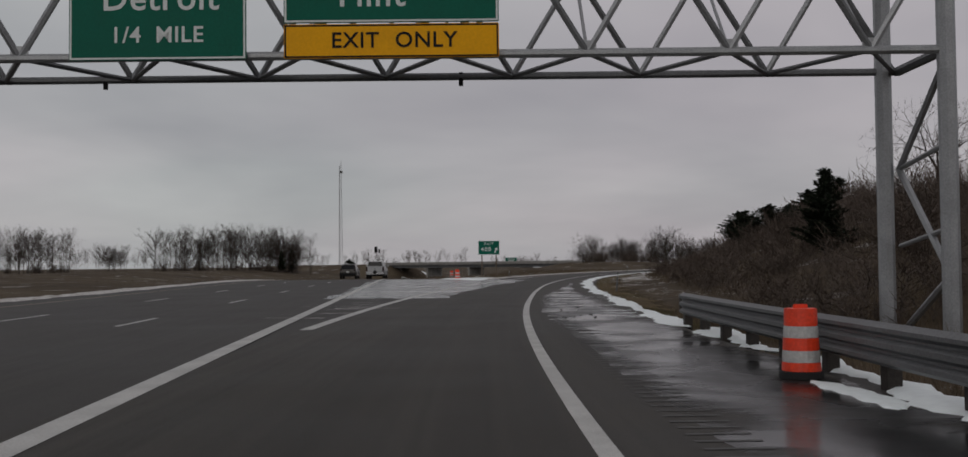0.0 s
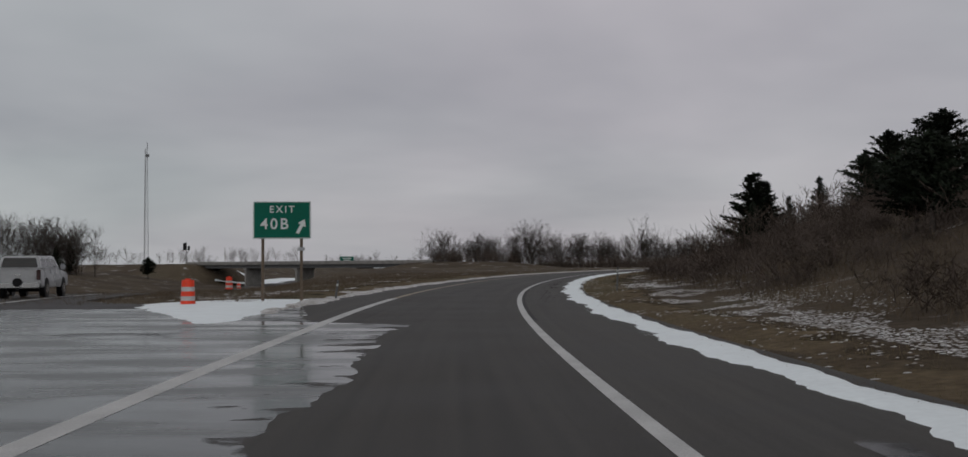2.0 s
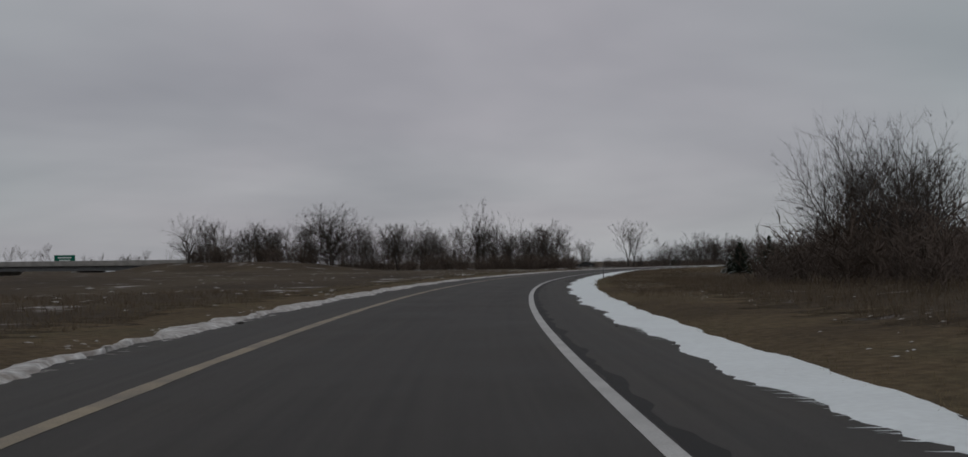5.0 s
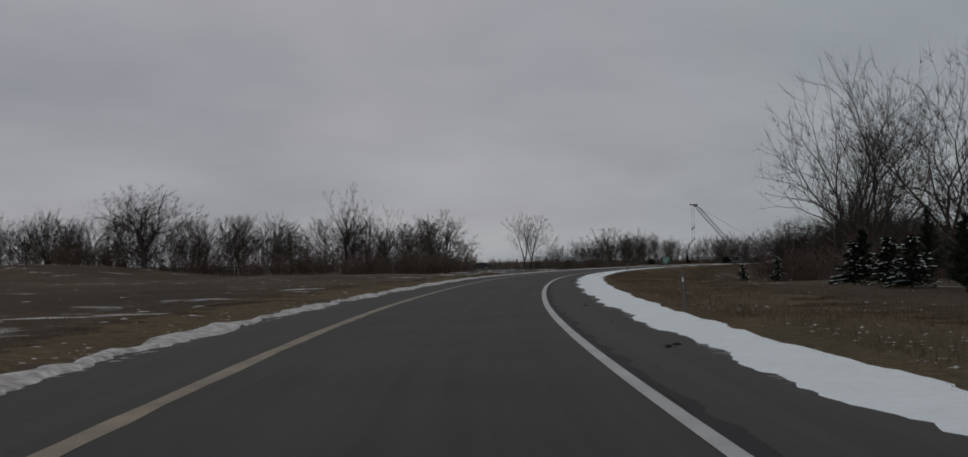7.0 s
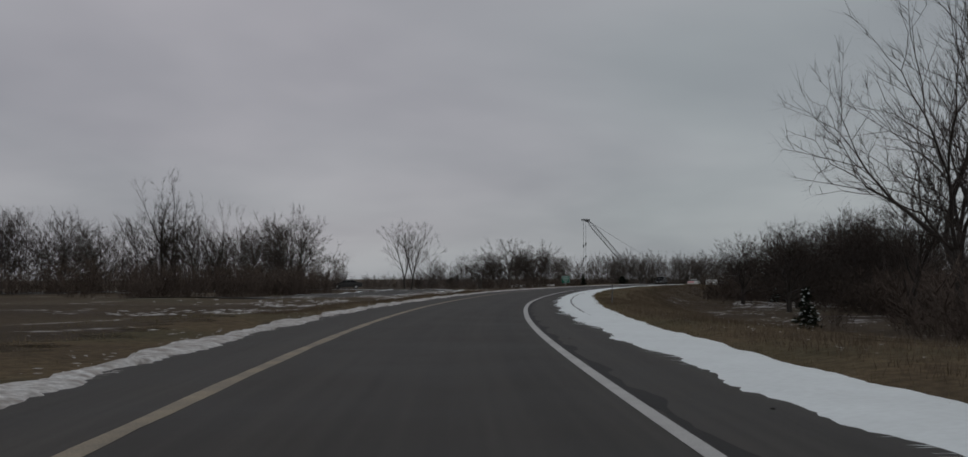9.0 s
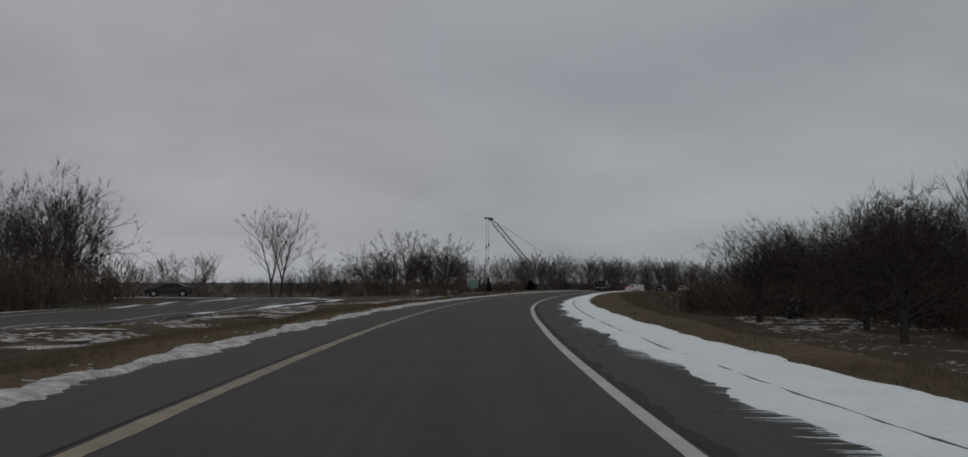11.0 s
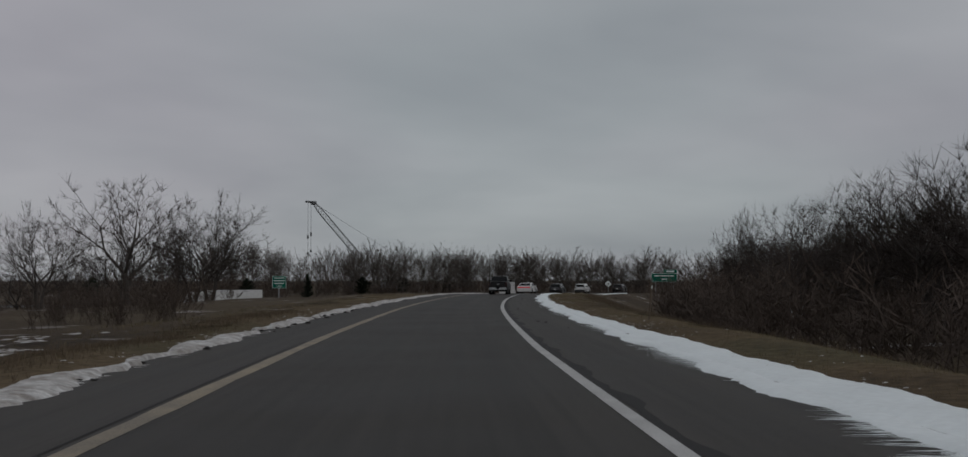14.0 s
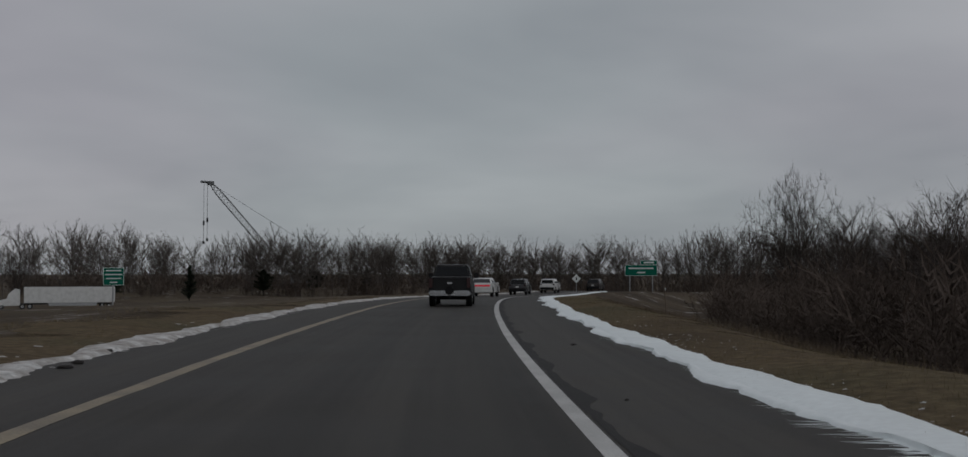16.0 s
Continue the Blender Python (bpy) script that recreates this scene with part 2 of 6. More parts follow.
def ground_material():
    """Dead turf in browns and dull greens, dusted with snow in patches."""
    m = bpy.data.materials.new("dead_turf")
    m.use_nodes = True
    n, l = m.node_tree.nodes, m.node_tree.links
    b = n["Principled BSDF"]
    b.inputs["Roughness"].default_value = 0.95
    b.inputs["Specular IOR Level"].default_value = 0.1
    co = n.new("ShaderNodeTexCoord")

    def nz(scale, detail=5.0, rough=0.55):
        t = n.new("ShaderNodeTexNoise")
        t.inputs["Scale"].default_value, t.inputs["Detail"].default_value, t.inputs["Roughness"].default_value = scale, detail, rough
        l.new(co.outputs["Object"], t.inputs["Vector"])
        return t

    def ramp(src, *stops):
        r = n.new("ShaderNodeValToRGB")
        els = r.color_ramp.elements
        while len(els) < len(stops):
            els.new(0.5)
        for e, (p, c) in zip(els, stops):
            e.position, e.color = p, (*c, 1)
        l.new(src.outputs["Fac"], r.inputs[0])
        return r
    tone = ramp(nz(0.06), (0.30, (0.060, 0.048, 0.036)), (0.48, (0.088, 0.069, 0.048)), (0.62, (0.114, 0.093, 0.063)), (0.75, (0.080, 0.076, 0.048)))
    fine = ramp(nz(2.2, 8.0, 0.7), (0.3, (0.55, 0.55, 0.55)), (0.7, (1.25, 1.22, 1.2)))
    mul = n.new("ShaderNodeMix"); mul.data_type, mul.blend_type = "RGBA", "MULTIPLY"
    mul.inputs[0].default_value = 1.0
    l.new(tone.outputs[0], mul.inputs[6]); l.new(fine.outputs[0], mul.inputs[7])
    patch = ramp(nz(0.22, 9.0, 0.72), (0.585, (0, 0, 0)), (0.68, (1, 1, 1)))
    mix = n.new("ShaderNodeMix"); mix.data_type = "RGBA"
    l.new(patch.outputs[0], mix.inputs[0]); l.new(mul.outputs[2], mix.inputs[6])
    mix.inputs[7].default_value = (0.48, 0.46, 0.45, 1)
    l.new(mix.outputs[2], b.inputs["Base Color"])
    bp = n.new("ShaderNodeBump"); bp.inputs["Strength"].default_value, bp.inputs["Distance"].default_value = 0.8, 0.1
    l.new(nz(5.0, 8.0, 0.7).outputs["Fac"], bp.inputs["Height"]); l.new(bp.outputs[0], b.inputs["Normal"])
    return m


M_TURF = ground_material()


def verge_material():
    """Mown verge: pale tan straw with olive growth, thinning out raggedly into the rough turf."""
    m = bpy.data.materials.new("mown_verge")
    m.use_nodes = True
    n, l = m.node_tree.nodes, m.node_tree.links
    b = n["Principled BSDF"]
    b.inputs["Roughness"].default_value, b.inputs["Specular IOR Level"].default_value = 0.95, 0.1
    co = n.new("ShaderNodeTexCoord")

    def nz(scale, detail=6.0):
        t = n.new("ShaderNodeTexNoise")
        t.inputs["Scale"].default_value, t.inputs["Detail"].default_value = scale, detail
        l.new(co.outputs["Object"], t.inputs["Vector"])
        return t.outputs["Fac"]

    def remap(src, lo, hi, a, c):
        g = n.new("ShaderNodeMapRange")
        for k, v in enumerate((lo, hi, a, c)):
            g.inputs[k + 1].default_value = v
        l.new(src, g.inputs[0])
        return g.outputs[0]
    r = n.new("ShaderNodeValToRGB")
    els = r.color_ramp.elements
    els.new(0.5)
    for e, (q, c) in zip(els, ((0.34, (0.078, 0.058, 0.037)), (0.5, (0.128, 0.096, 0.057)), (0.66, (0.094, 0.080, 0.046)))):
        e.position, e.color = q, (*c, 1)
    l.new(nz(0.13), r.inputs[0])
    mul = n.new("ShaderNodeMix"); mul.data_type, mul.blend_type = "RGBA", "MULTIPLY"
    mul.inputs[0].default_value = 1.0
    l.new(r.outputs[0], mul.inputs[6]); l.new(remap(nz(4.5, 9.0), 0.3, 0.7, 0.6, 1.3), mul.inputs[7])
    l.new(mul.outputs[2], b.inputs["Base Color"])
    rim, sep, add = n.new("ShaderNodeUVMap"), n.new("ShaderNodeSeparateXYZ"), n.new("ShaderNodeMath")
    rim.uv_map = "rim"
    l.new(rim.outputs[0], sep.inputs[0])
    l.new(sep.outputs["X"], add.inputs[0]); l.new(remap(nz(0.55, 8.0), 0.3, 0.7, -0.3, 0.3), add.inputs[1])
    l.new(remap(add.outputs[0], 0.55, 0.95, 1.0, 0.0), b.inputs["Alpha"])
    bp = n.new("ShaderNodeBump"); bp.inputs["Strength"].default_value, bp.inputs["Distance"].default_value = 0.8, 0.06
    l.new(nz(14.0, 5.0), bp.inputs["Height"]); l.new(bp.outputs[0], b.inputs["Normal"])
    return m


M_VERGE = verge_material()

# ---- the plan: the exit ramp's centre line as headings every 40 m ----
RAMP_HEADINGS = [-0.54, -6.16, -9.97, -16.1, -20.42, -25.28, -30.76, -34.17, -39.67, -43.2, -47.66, -49.46, -53.4, -57.6, -62.8, -68.8, -75.5, -82.0, -88.0]
EDGE_R = ([0, 40, 70, 85, 116, 140, 190, 214, 240, 300, 321, 345, 360, 390, 417, 435, 458, 480], [2.43, 2.54, 2.37, 2.38, 2.33, 2.36, 2.46, 2.44, 2.40, 2.44, 2.40, 2.52, 2.46, 2.26, 2.09, 2.2, 2.39, 2.47])
EDGE_L = ([20, 60, 85, 118, 140, 190, 214, 240, 300, 321, 360, 390, 420, 440, 459, 480], [2.1, 2.54, 2.25, 2.55, 2.56, 2.42, 2.35, 2.44, 2.36, 2.37, 2.42, 2.49, 2.58, 2.5, 2.41, 2.36])
S0 = -80
R_S = np.arange(S0, 900.0, 1.0)
R_H = np.radians(np.interp(R_S, np.arange(len(RAMP_HEADINGS)) * 40.0, RAMP_HEADINGS))
R_M = (R_H[1:] + R_H[:-1]) / 2
R_X = np.concatenate([[0], np.cumsum(-np.sin(R_M))])
R_Y = np.concatenate([[0], np.cumsum(np.cos(R_M))])
R_X += -1.42 - R_X[-S0]
R_Y -= R_Y[-S0]


def edge_r(s):
    return float(np.interp(s, *EDGE_R))


def edge_l(s):
    return -float(np.interp(s, *EDGE_L))


def ss(a, b, v):
    u = np.clip((np.asarray(v, float) - a) / (b - a), 0, 1)
    return u * u * (3 - 2 * u)


def ramp_z(s):
    return -1.1 * ss(490, 585, s) - 2.2 * ss(585, 720, s)


def on_ramp(s, d, lift=0.0):
    """World place of a point s metres along the ramp and d metres right of its centre."""
    x, y, h = np.interp(s, R_S, R_X), np.interp(s, R_S, R_Y), np.interp(s, R_S, R_H)
    return float(x + math.cos(h) * d), float(y + math.sin(h) * d), float(ramp_z(s) + lift)


def ramp_heading(s):
    return math.degrees(float(np.interp(s, R_S, R_H)))


def to_ramp(x, y):
    x, y = np.atleast_1d(x).astype(float), np.atleast_1d(y).astype(float)
    s, d = np.empty(len(x)), np.empty(len(x))
    for a in range(0, len(x), 4000):
        px, py = x[a:a + 4000, None], y[a:a + 4000, None]
        i = np.argmin((px - R_X[None, ::2]) ** 2 + (py - R_Y[None, ::2]) ** 2, 1) * 2
        dx, dy, h = px[:, 0] - R_X[i], py[:, 0] - R_Y[i], R_H[i]
        s[a:a + 4000] = R_S[i] - dx * np.sin(h) + dy * np.cos(h)
        d[a:a + 4000] = dx * np.cos(h) + dy * np.sin(h)
    return s, d


def hwy_edge(y):
    """The painted right edge of the through road."""
    return -2.95 - 0.022 * np.asarray(y, float) + 2.3e-4 * np.maximum(0.0, np.asarray(y, float) - 90) ** 2


def hwy_nose(y):
    """How far the paving reaches right of the through road's edge line."""
    return np.interp(y, [60, 92, 99, 106], [8.0, 9.5, 8.0, 2.6])


def hwy_z(y):
    return -5.4 * ss(92, 330, y) + 3.0 * ss(520, 1200, y)


BR_A, BR_B = np.array([-15.5, 449.0]), np.array([50.0, 387.6])      # ends of the overpass
BR_U = (BR_B - BR_A) / np.linalg.norm(BR_B - BR_A)


def ground_z(x, y):
    """Height of the turf."""
    x, y = np.atleast_1d(x).astype(float), np.atleast_1d(y).astype(float)
    s, d = to_ramp(x, y)
    z = ramp_z(s) * (1 - ss(60, 160, np.abs(d)))
    hill = (6.8 * ss(14, 70, s) * (1 - ss(125, 218, s)) + 2.6 * (1 - ss(0, 60, s))) * ss(6.5, 34, d)
    ditch = -0.5 * ss(5.6, 8.0, d) * (1 - ss(9, 14, d)) * (1 - ss(20, 50, s))
    dip = -2.5 * ss(265, 335, s) * ss(6.5, 17, d)
    low = -3.4 * ss(425, 520, s) * ss(7, 70, -d) * (1 - ss(140, 420, -d) * 0.5)
    loop = -0.5 * ss(8.5, 14, -d) * ss(325, 355, s) * (1 - ss(450, 500, s)) + 0.18 * ss(8, 11, -d) * (1 - ss(12.5, 15, -d)) * ss(315, 345, s) * (1 - ss(374, 396, s))
    swale = -0.22 * ss(5.0, 8.0, -d) * (1 - ss(9, 13, -d)) * ss(290, 330, s) * (1 - ss(410, 440, s))
    z = z + hill + ditch + dip + low + swale + loop
    beside = (hwy_edge(y) - 8.0) - x
    off = np.where(beside > 12.5, 12.5 + (beside - 12.5) * 0.25, np.abs(beside))
    cut = hwy_z(y) * (1 - ss(12.5, 27, off))
    z = z + cut
    # banks that carry the cross road to the overpass
    rel = np.stack([x - BR_A[0], y - BR_A[1]], -1)
    along, across = rel @ BR_U, np.abs(rel @ np.array([-BR_U[1], BR_U[0]]))
    span = float(np.linalg.norm(BR_B - BR_A))
    beyond = np.maximum(-along, (along - span) * 2.6)
    z = z + (1.7 - np.minimum(z, 0)) * ss(-10, 3, beyond) * (1 - ss(6, 24, across)) * (1 - ss(60, 130, beyond))
    road = (1 - ss(5.3, 6.8, d)) * (1 - ss(5.0, 6.5, -d))
    hroad = (1 - ss(0.5, 2.0, x - (hwy_edge(y) + hwy_nose(y) + 0.4))) * (1 - ss(0.5, 3.0, (hwy_edge(y) - 17.5) - x))
    rough = np.sin(x * 0.31 + 1.3 * np.sin(y * 0.17)) * np.cos(y * 0.27 + 0.7 * np.sin(x * 0.23)) * 0.10
    flat = np.maximum(road, hroad)
    return z + rough * (1 - flat) - 0.10 * flat


# ---- building helpers ----


def mesh_object(name, verts, faces, material, parent=None, label="", smooth=False):
    me = bpy.data.meshes.new(name)
    me.from_pydata([tuple(v) for v in verts], [], faces)
    if smooth:
        me.polygons.foreach_set("use_smooth", [True] * len(me.polygons))
    me.materials.append(material)
    me.update()
    ob = new(name, me)
    if parent:
        ob.parent = parent
    if label:
        ob["label"] = label
    return ob


def part(name, bm, material, parent=None, label="", smooth=False):
    me = bpy.data.meshes.new(name)
    bmesh.ops.recalc_face_normals(bm, faces=bm.faces)
    bm.to_mesh(me)
    bm.free()
    if smooth:
        me.polygons.foreach_set("use_smooth", [True] * len(me.polygons))
    me.materials.append(material)
    ob = new(name, me)
    if parent:
        ob.parent = parent
    if label:
        ob["label"] = label
    return ob


def thing(name, m, label, category, group="", kind=""):
    ob = new(name)
    ob.empty_display_size = 0.2
    ob.matrix_world = m
    return tagged(ob, label, category, group, kind)


def add_box(bm, c, size, bevel=0.0, m=None):
    r = bmesh.ops.create_cube(bm, size=1.0, matrix=Matrix.Translation(c) @ (m or Matrix()) @ Matrix.Diagonal((*size, 1)))
    if bevel:
        es = list({e for v in r["verts"] for e in v.link_edges})
        bmesh.ops.bevel(bm, geom=es, offset=bevel, segments=2, affect="EDGES", clamp_overlap=True)
    return bm


def box(c, size, bevel=0.0, m=None):
    return add_box(bmesh.new(), c, size, bevel, m)


def add_bar(bm, a, b, r, sides=6, r2=None):
    """A round or square bar from a to b."""
    a, b = Vector(a), Vector(b)
    t = (b - a).to_track_quat("Z", "Y").to_matrix().to_4x4()
    bmesh.ops.create_cone(bm, cap_ends=True, segments=sides, radius1=r, radius2=r if r2 is None else r2, depth=(b - a).length,
                          matrix=Matrix.Translation((a + b) / 2) @ t @ Matrix.Rotation(math.pi / sides, 4, "Z"))
    return bm


def bar(a, b, r, sides=6, r2=None):
    return add_bar(bmesh.new(), a, b, r, sides, r2)


def strip(name, stations, left, right, lift, material, across=1, skirt=0.0, where=None, parent=None):
    """A ribbon along the ramp between two offsets, each a number or a function of s."""
    where = where or on_ramp
    verts, faces, flat = [], [], []
    for s in stations:
        a = left(s) if callable(left) else left
        b = right(s) if callable(right) else right
        flat += [(a + (b - a) * max(0, min(across, k)) / across, s) for k in (range(-1, across + 2) if skirt else range(across + 1))]
        row = [where(s, a + (b - a) * k / across, lift) for k in range(across + 1)]
        if skirt:
            row = [(row[0][0], row[0][1], row[0][2] - skirt)] + row + [(row[-1][0], row[-1][1], row[-1][2] - skirt)]
        verts += row
    n = across + 1 + (2 if skirt else 0)
    for i in range(len(stations) - 1):
        for k in range(n - 1):
            p = i * n + k
            faces.append((p, p + 1, p + n + 1, p + n))
    ob = mesh_object(name, verts, faces, material, parent)
    uv = ob.data.uv_layers.new(name="along")
    rim = ob.data.uv_layers.new(name="rim")
    for lp in ob.data.loops:
        i, k = divmod(lp.vertex_index, n)
        uv.data[lp.index].uv = flat[lp.vertex_index]
        rim.data[lp.index].uv = (k / (n - 1), i / (len(stations) - 1))
    return ob


def on_hwy(y, d, lift=0.0):
    return float(hwy_edge(y) + d), float(y), float(hwy_z(y) + lift)


def wob(s, a, seed=0.0):
    """An uneven edge: a few waves and a little jaggedness."""
    return a * (0.5 * math.sin(s * 0.37 + seed) + 0.3 * math.sin(s * 1.13 + 2.1 * seed) + 0.35 * noise.noise(Vector((s * 1.7, seed * 3.1, 0))) + 0.4 * noise.noise(Vector((s * 4.3, seed * 5.7, 1))))


# ---- ground ----
def axis(lo, hi, step, reach_lo, reach_hi):
    v = list(np.arange(lo, hi + 0.1, step))
    g = step
    while v[-1] < reach_hi:
        g *= 1.35
        v.append(v[-1] + g)
    g = step
    while v[0] > reach_lo:
        g *= 1.35
        v.insert(0, v[0] - g)
    return np.array(v)


gx, gy = axis(-120, 420, 2.5, -3500, 4200), axis(-30, 640, 2.5, -1500, 4200)
GX, GY = np.meshgrid(gx, gy)
GZ = ground_z(GX.ravel(), GY.ravel())
gn = len(gx)
g_faces = [(j * gn + i, j * gn + i + 1, (j + 1) * gn + i + 1, (j + 1) * gn + i) for j in range(len(gy) - 1) for i in range(gn - 1)]
ground = mesh_object("ground", np.stack([GX.ravel(), GY.ravel(), GZ], -1).tolist(), g_faces, M_TURF, smooth=True)
tagged(ground, "dead brown turf dusted with patches of thin snow", "ground", kind="structure")

# ---- roads ----
RUN = np.arange(-60, 700.1, 2.0)
hwy = strip("road", list(np.arange(-60, 900, 4.0)), -14.2, hwy_nose, -0.012, M_HIGHWAY, across=6, skirt=0.3, where=on_hwy)
tagged(hwy, "dark asphalt through road with three lanes and dashed lines", "road", kind="structure")
lane = strip("road", RUN, lambda s: edge_l(s) - 0.1, lambda s: edge_r(s) + 0.12, 0.0, M_ASPHALT, across=4, skirt=0.3)
tagged(lane, "dark damp asphalt lane of a curving exit ramp", "road", kind="structure")
shoulder_r = strip("pavement", RUN, lambda s: edge_r(s) + 0.12, lambda s: 5.6 - 0.5 * ss(40, 120, s), -0.004, M_SHOULDER, across=2, skirt=0.3)
tagged(shoulder_r, "grey asphalt shoulder along the inside of the ramp", "shoulder", kind="structure")
shoulder_l = strip("pavement", np.arange(84, 700.1, 2.0), -4.75, lambda s: edge_l(s) - 0.1, -0.004, M_SHOULDER, across=2, skirt=0.3)
tagged(shoulder_l, "grey asphalt shoulder along the outside of the ramp", "shoulder", kind="structure")

FINE = np.arange(-60, 640.1, 1.0)
line_r = strip("trim", FINE, lambda s: edge_r(s) - 0.085, lambda s: edge_r(s) + 0.085, 0.004, M_WHITE_PAINT)
tagged(line_r, "solid white painted edge line beside the lane", "road marking", kind="structure")
line_l1 = strip("trim", np.arange(22, 104.1, 1.0), lambda s: edge_l(s) - 0.08, lambda s: edge_l(s) + 0.19, 0.0045, M_WHITE_PAINT)
tagged(line_l1, "wide white painted line at the exit nose", "road marking", kind="structure")
line_l2 = strip("trim", np.arange(104, 640.1, 1.0), lambda s: edge_l(s) - 0.05 + wob(s * 3, 0.02, 4.0), lambda s: edge_l(s) + 0.18 + wob(s * 3, 0.025, 8.0), 0.004, M_YELLOW_PAINT)
tagged(line_l2, "worn tan-yellow painted edge line", "road marking", kind="structure")
line_h = strip("trim", np.arange(-60, 420, 2.0), -0.15, 0.15, 0.0045, M_WHITE_PAINT, where=on_hwy)
tagged(line_h, "solid white painted line between through road and exit", "road marking", kind="structure")
# ---- road markings, ice, snow ----


def hwy_dash(y, off, parent):
    vs = [on_hwy(y + a, off + b, -0.007) for a in (0, 1.27, 2.54, 3.81) for b in (-0.07, 0.07)]
    return mesh_object("dash", vs, [(0, 1, 3, 2), (2, 3, 5, 4), (4, 5, 7, 6)], M_WHITE_PAINT, parent)


for off, first in ((-3.75, 9.6), (-7.5, 12.6)):
    run = thing("trim", pose(0, 0, 0), "broken white lane line on the through road", "road marking", kind="structure")
    for k in range(-2, 24):
        hwy_dash(first + 15.0 * k, off, run)
line_hl = strip("trim", np.arange(-60, 420, 3.0), -11.35, -11.2, -0.007, M_YELLOW_PAINT, where=on_hwy)
tagged(line_hl, "faded yellow painted line by the median", "road marking", kind="structure")

joint = strip("trim", np.arange(88, 520, 0.4), lambda s: edge_r(s) + 0.105 + max(0.0, wob(s * 2.6, 0.05, 6.0)), lambda s: edge_r(s) + 0.19 + abs(wob(s * 2, 0.22, 2.0)) * float(ss(88, 150, s)), 0.0015, M_JOINT)
tagged(joint, "crumbling dark joint between lane and shoulder", "pavement joint", kind="structure")
joint_l = strip("trim", np.arange(300, 420, 1.0), lambda s: edge_l(s) - 0.16, lambda s: edge_l(s) - 0.13, 0.0015, M_JOINT)
tagged(joint_l, "thin dark seam beside the yellow line", "pavement joint", kind="structure")

# ice and slush on the nose between the two roads
def nose_left(s):
    x, y, _ = on_ramp(s, 0)
    return min(-1.2, (float(hwy_edge(y)) - x) / max(0.6, math.cos(math.radians(ramp_heading(s)))) + 0.05)


def ragged(name, stations, left, right, lift, material, edge, seed):
    return strip(name, stations, lambda s: left(s) + wob(s, edge, seed), lambda s: right(s) + wob(s, edge, seed + 4.0), lift, material, across=3)


ice = ragged("water", np.arange(42, 96, 0.25), lambda s: nose_left(s) - 0.6, lambda s: float(np.interp(s, [26, 31, 40, 62, 74, 80, 86.5, 88, 92, 96], [-2.6, -1.3, -0.9, -0.8, -0.65, -0.5, -0.2, -2.6, -3.6, -4.2])), 0.0022, M_ICE, 0.30, 1.0)
tagged(ice, "grey half-frozen slush spread over the exit nose", "slush", kind="stuff")


def wisps(count, place, label, material, group="blown snow", lift=-0.002):
    """Thin tapered tongues of blown snow lying across the road, gathered into one mesh. place: s, d, reach, breadth."""
    rng = random.Random(count)
    V, F = [], []
    for _ in range(count):
        s, d, ln, wd = place(rng)
        slant, up = rng.uniform(-0.15, 0.35), lift + rng.random() * 0.004
        b, m = len(V), 5
        for k in range(m + 1):
            u = k / m
            w_ = wd * (1 - u) ** 0.7 * rng.uniform(0.6, 1.15) * 0.5
            q = s + slant * u * abs(ln) + rng.gauss(0, wd * 0.12)
            V += [on_ramp(q - w_, d + ln * u, up), on_ramp(q + w_, d + ln * u, up)]
        F += [(b + 2 * k, b + 2 * k + 1, b + 2 * k + 3, b + 2 * k + 2) for k in range(m)]
    return tagged(mesh_object("snow_streak", V, F, material), label, "snow", group=group, kind="stuff")


def nose_wisp(r):
    s = r.uniform(24, 62)
    d = -2.2 - r.random() * max(0.4, abs(nose_left(s)) - 2.6)
    return s, d, r.choice((-1, 1)) * r.uniform(0.5, 2.2), r.uniform(0.05, 0.3)


wisps(24, nose_wisp, "thin streaks of blown snow across dark asphalt", M_DIRTY_SNOW, lift=0.0055)
for k in range(7):
    s = 50 + 5.5 * k
    d0 = nose_left(s) * random.uniform(0.35, 0.85)
    st = strip("water", np.linspace(s, s + random.uniform(0.6, 1.8), 6), lambda q, d0=d0, s=s: d0 - 1.2 + wob(q * 2 + s, 0.5, 3.0), lambda q, d0=d0, s=s: d0 + 1.6 + wob(q * 2 + s, 0.6, 5.0), 0.0032, M_WET, across=3)
    tagged(st, "dark wet patch melted through the slush", "puddle", kind="stuff")

wet = ragged("water", np.arange(-12, 52, 0.5), lambda s: float(np.interp(s, [-12, 10, 24, 40, 52], [3.45, 3.4, 3.1, 2.9, 3.3])), lambda s: float(np.interp(s, [-12, 16, 40, 52], [5.75, 5.6, 5.0, 4.3])), -0.0015, M_WET, 0.12, 7.0)
tagged(wet, "wet black melt water standing on the shoulder", "puddle", kind="stuff")
slush = ragged("water", np.arange(47, 72, 0.5), lambda s: 3.2 + 0.008 * s, lambda s: float(np.interp(s, [47, 52, 60, 72], [3.7, 4.3, 4.15, 3.85])), -0.0003, M_WET, 0.22, 9.0)
tagged(slush, "wet film of melt water on the shoulder", "puddle", kind="stuff")
rumble = thing("rumble_strip", pose(0, 0, 0), "row of milled rumble bars on the shoulder", "rumble strip", kind="structure")
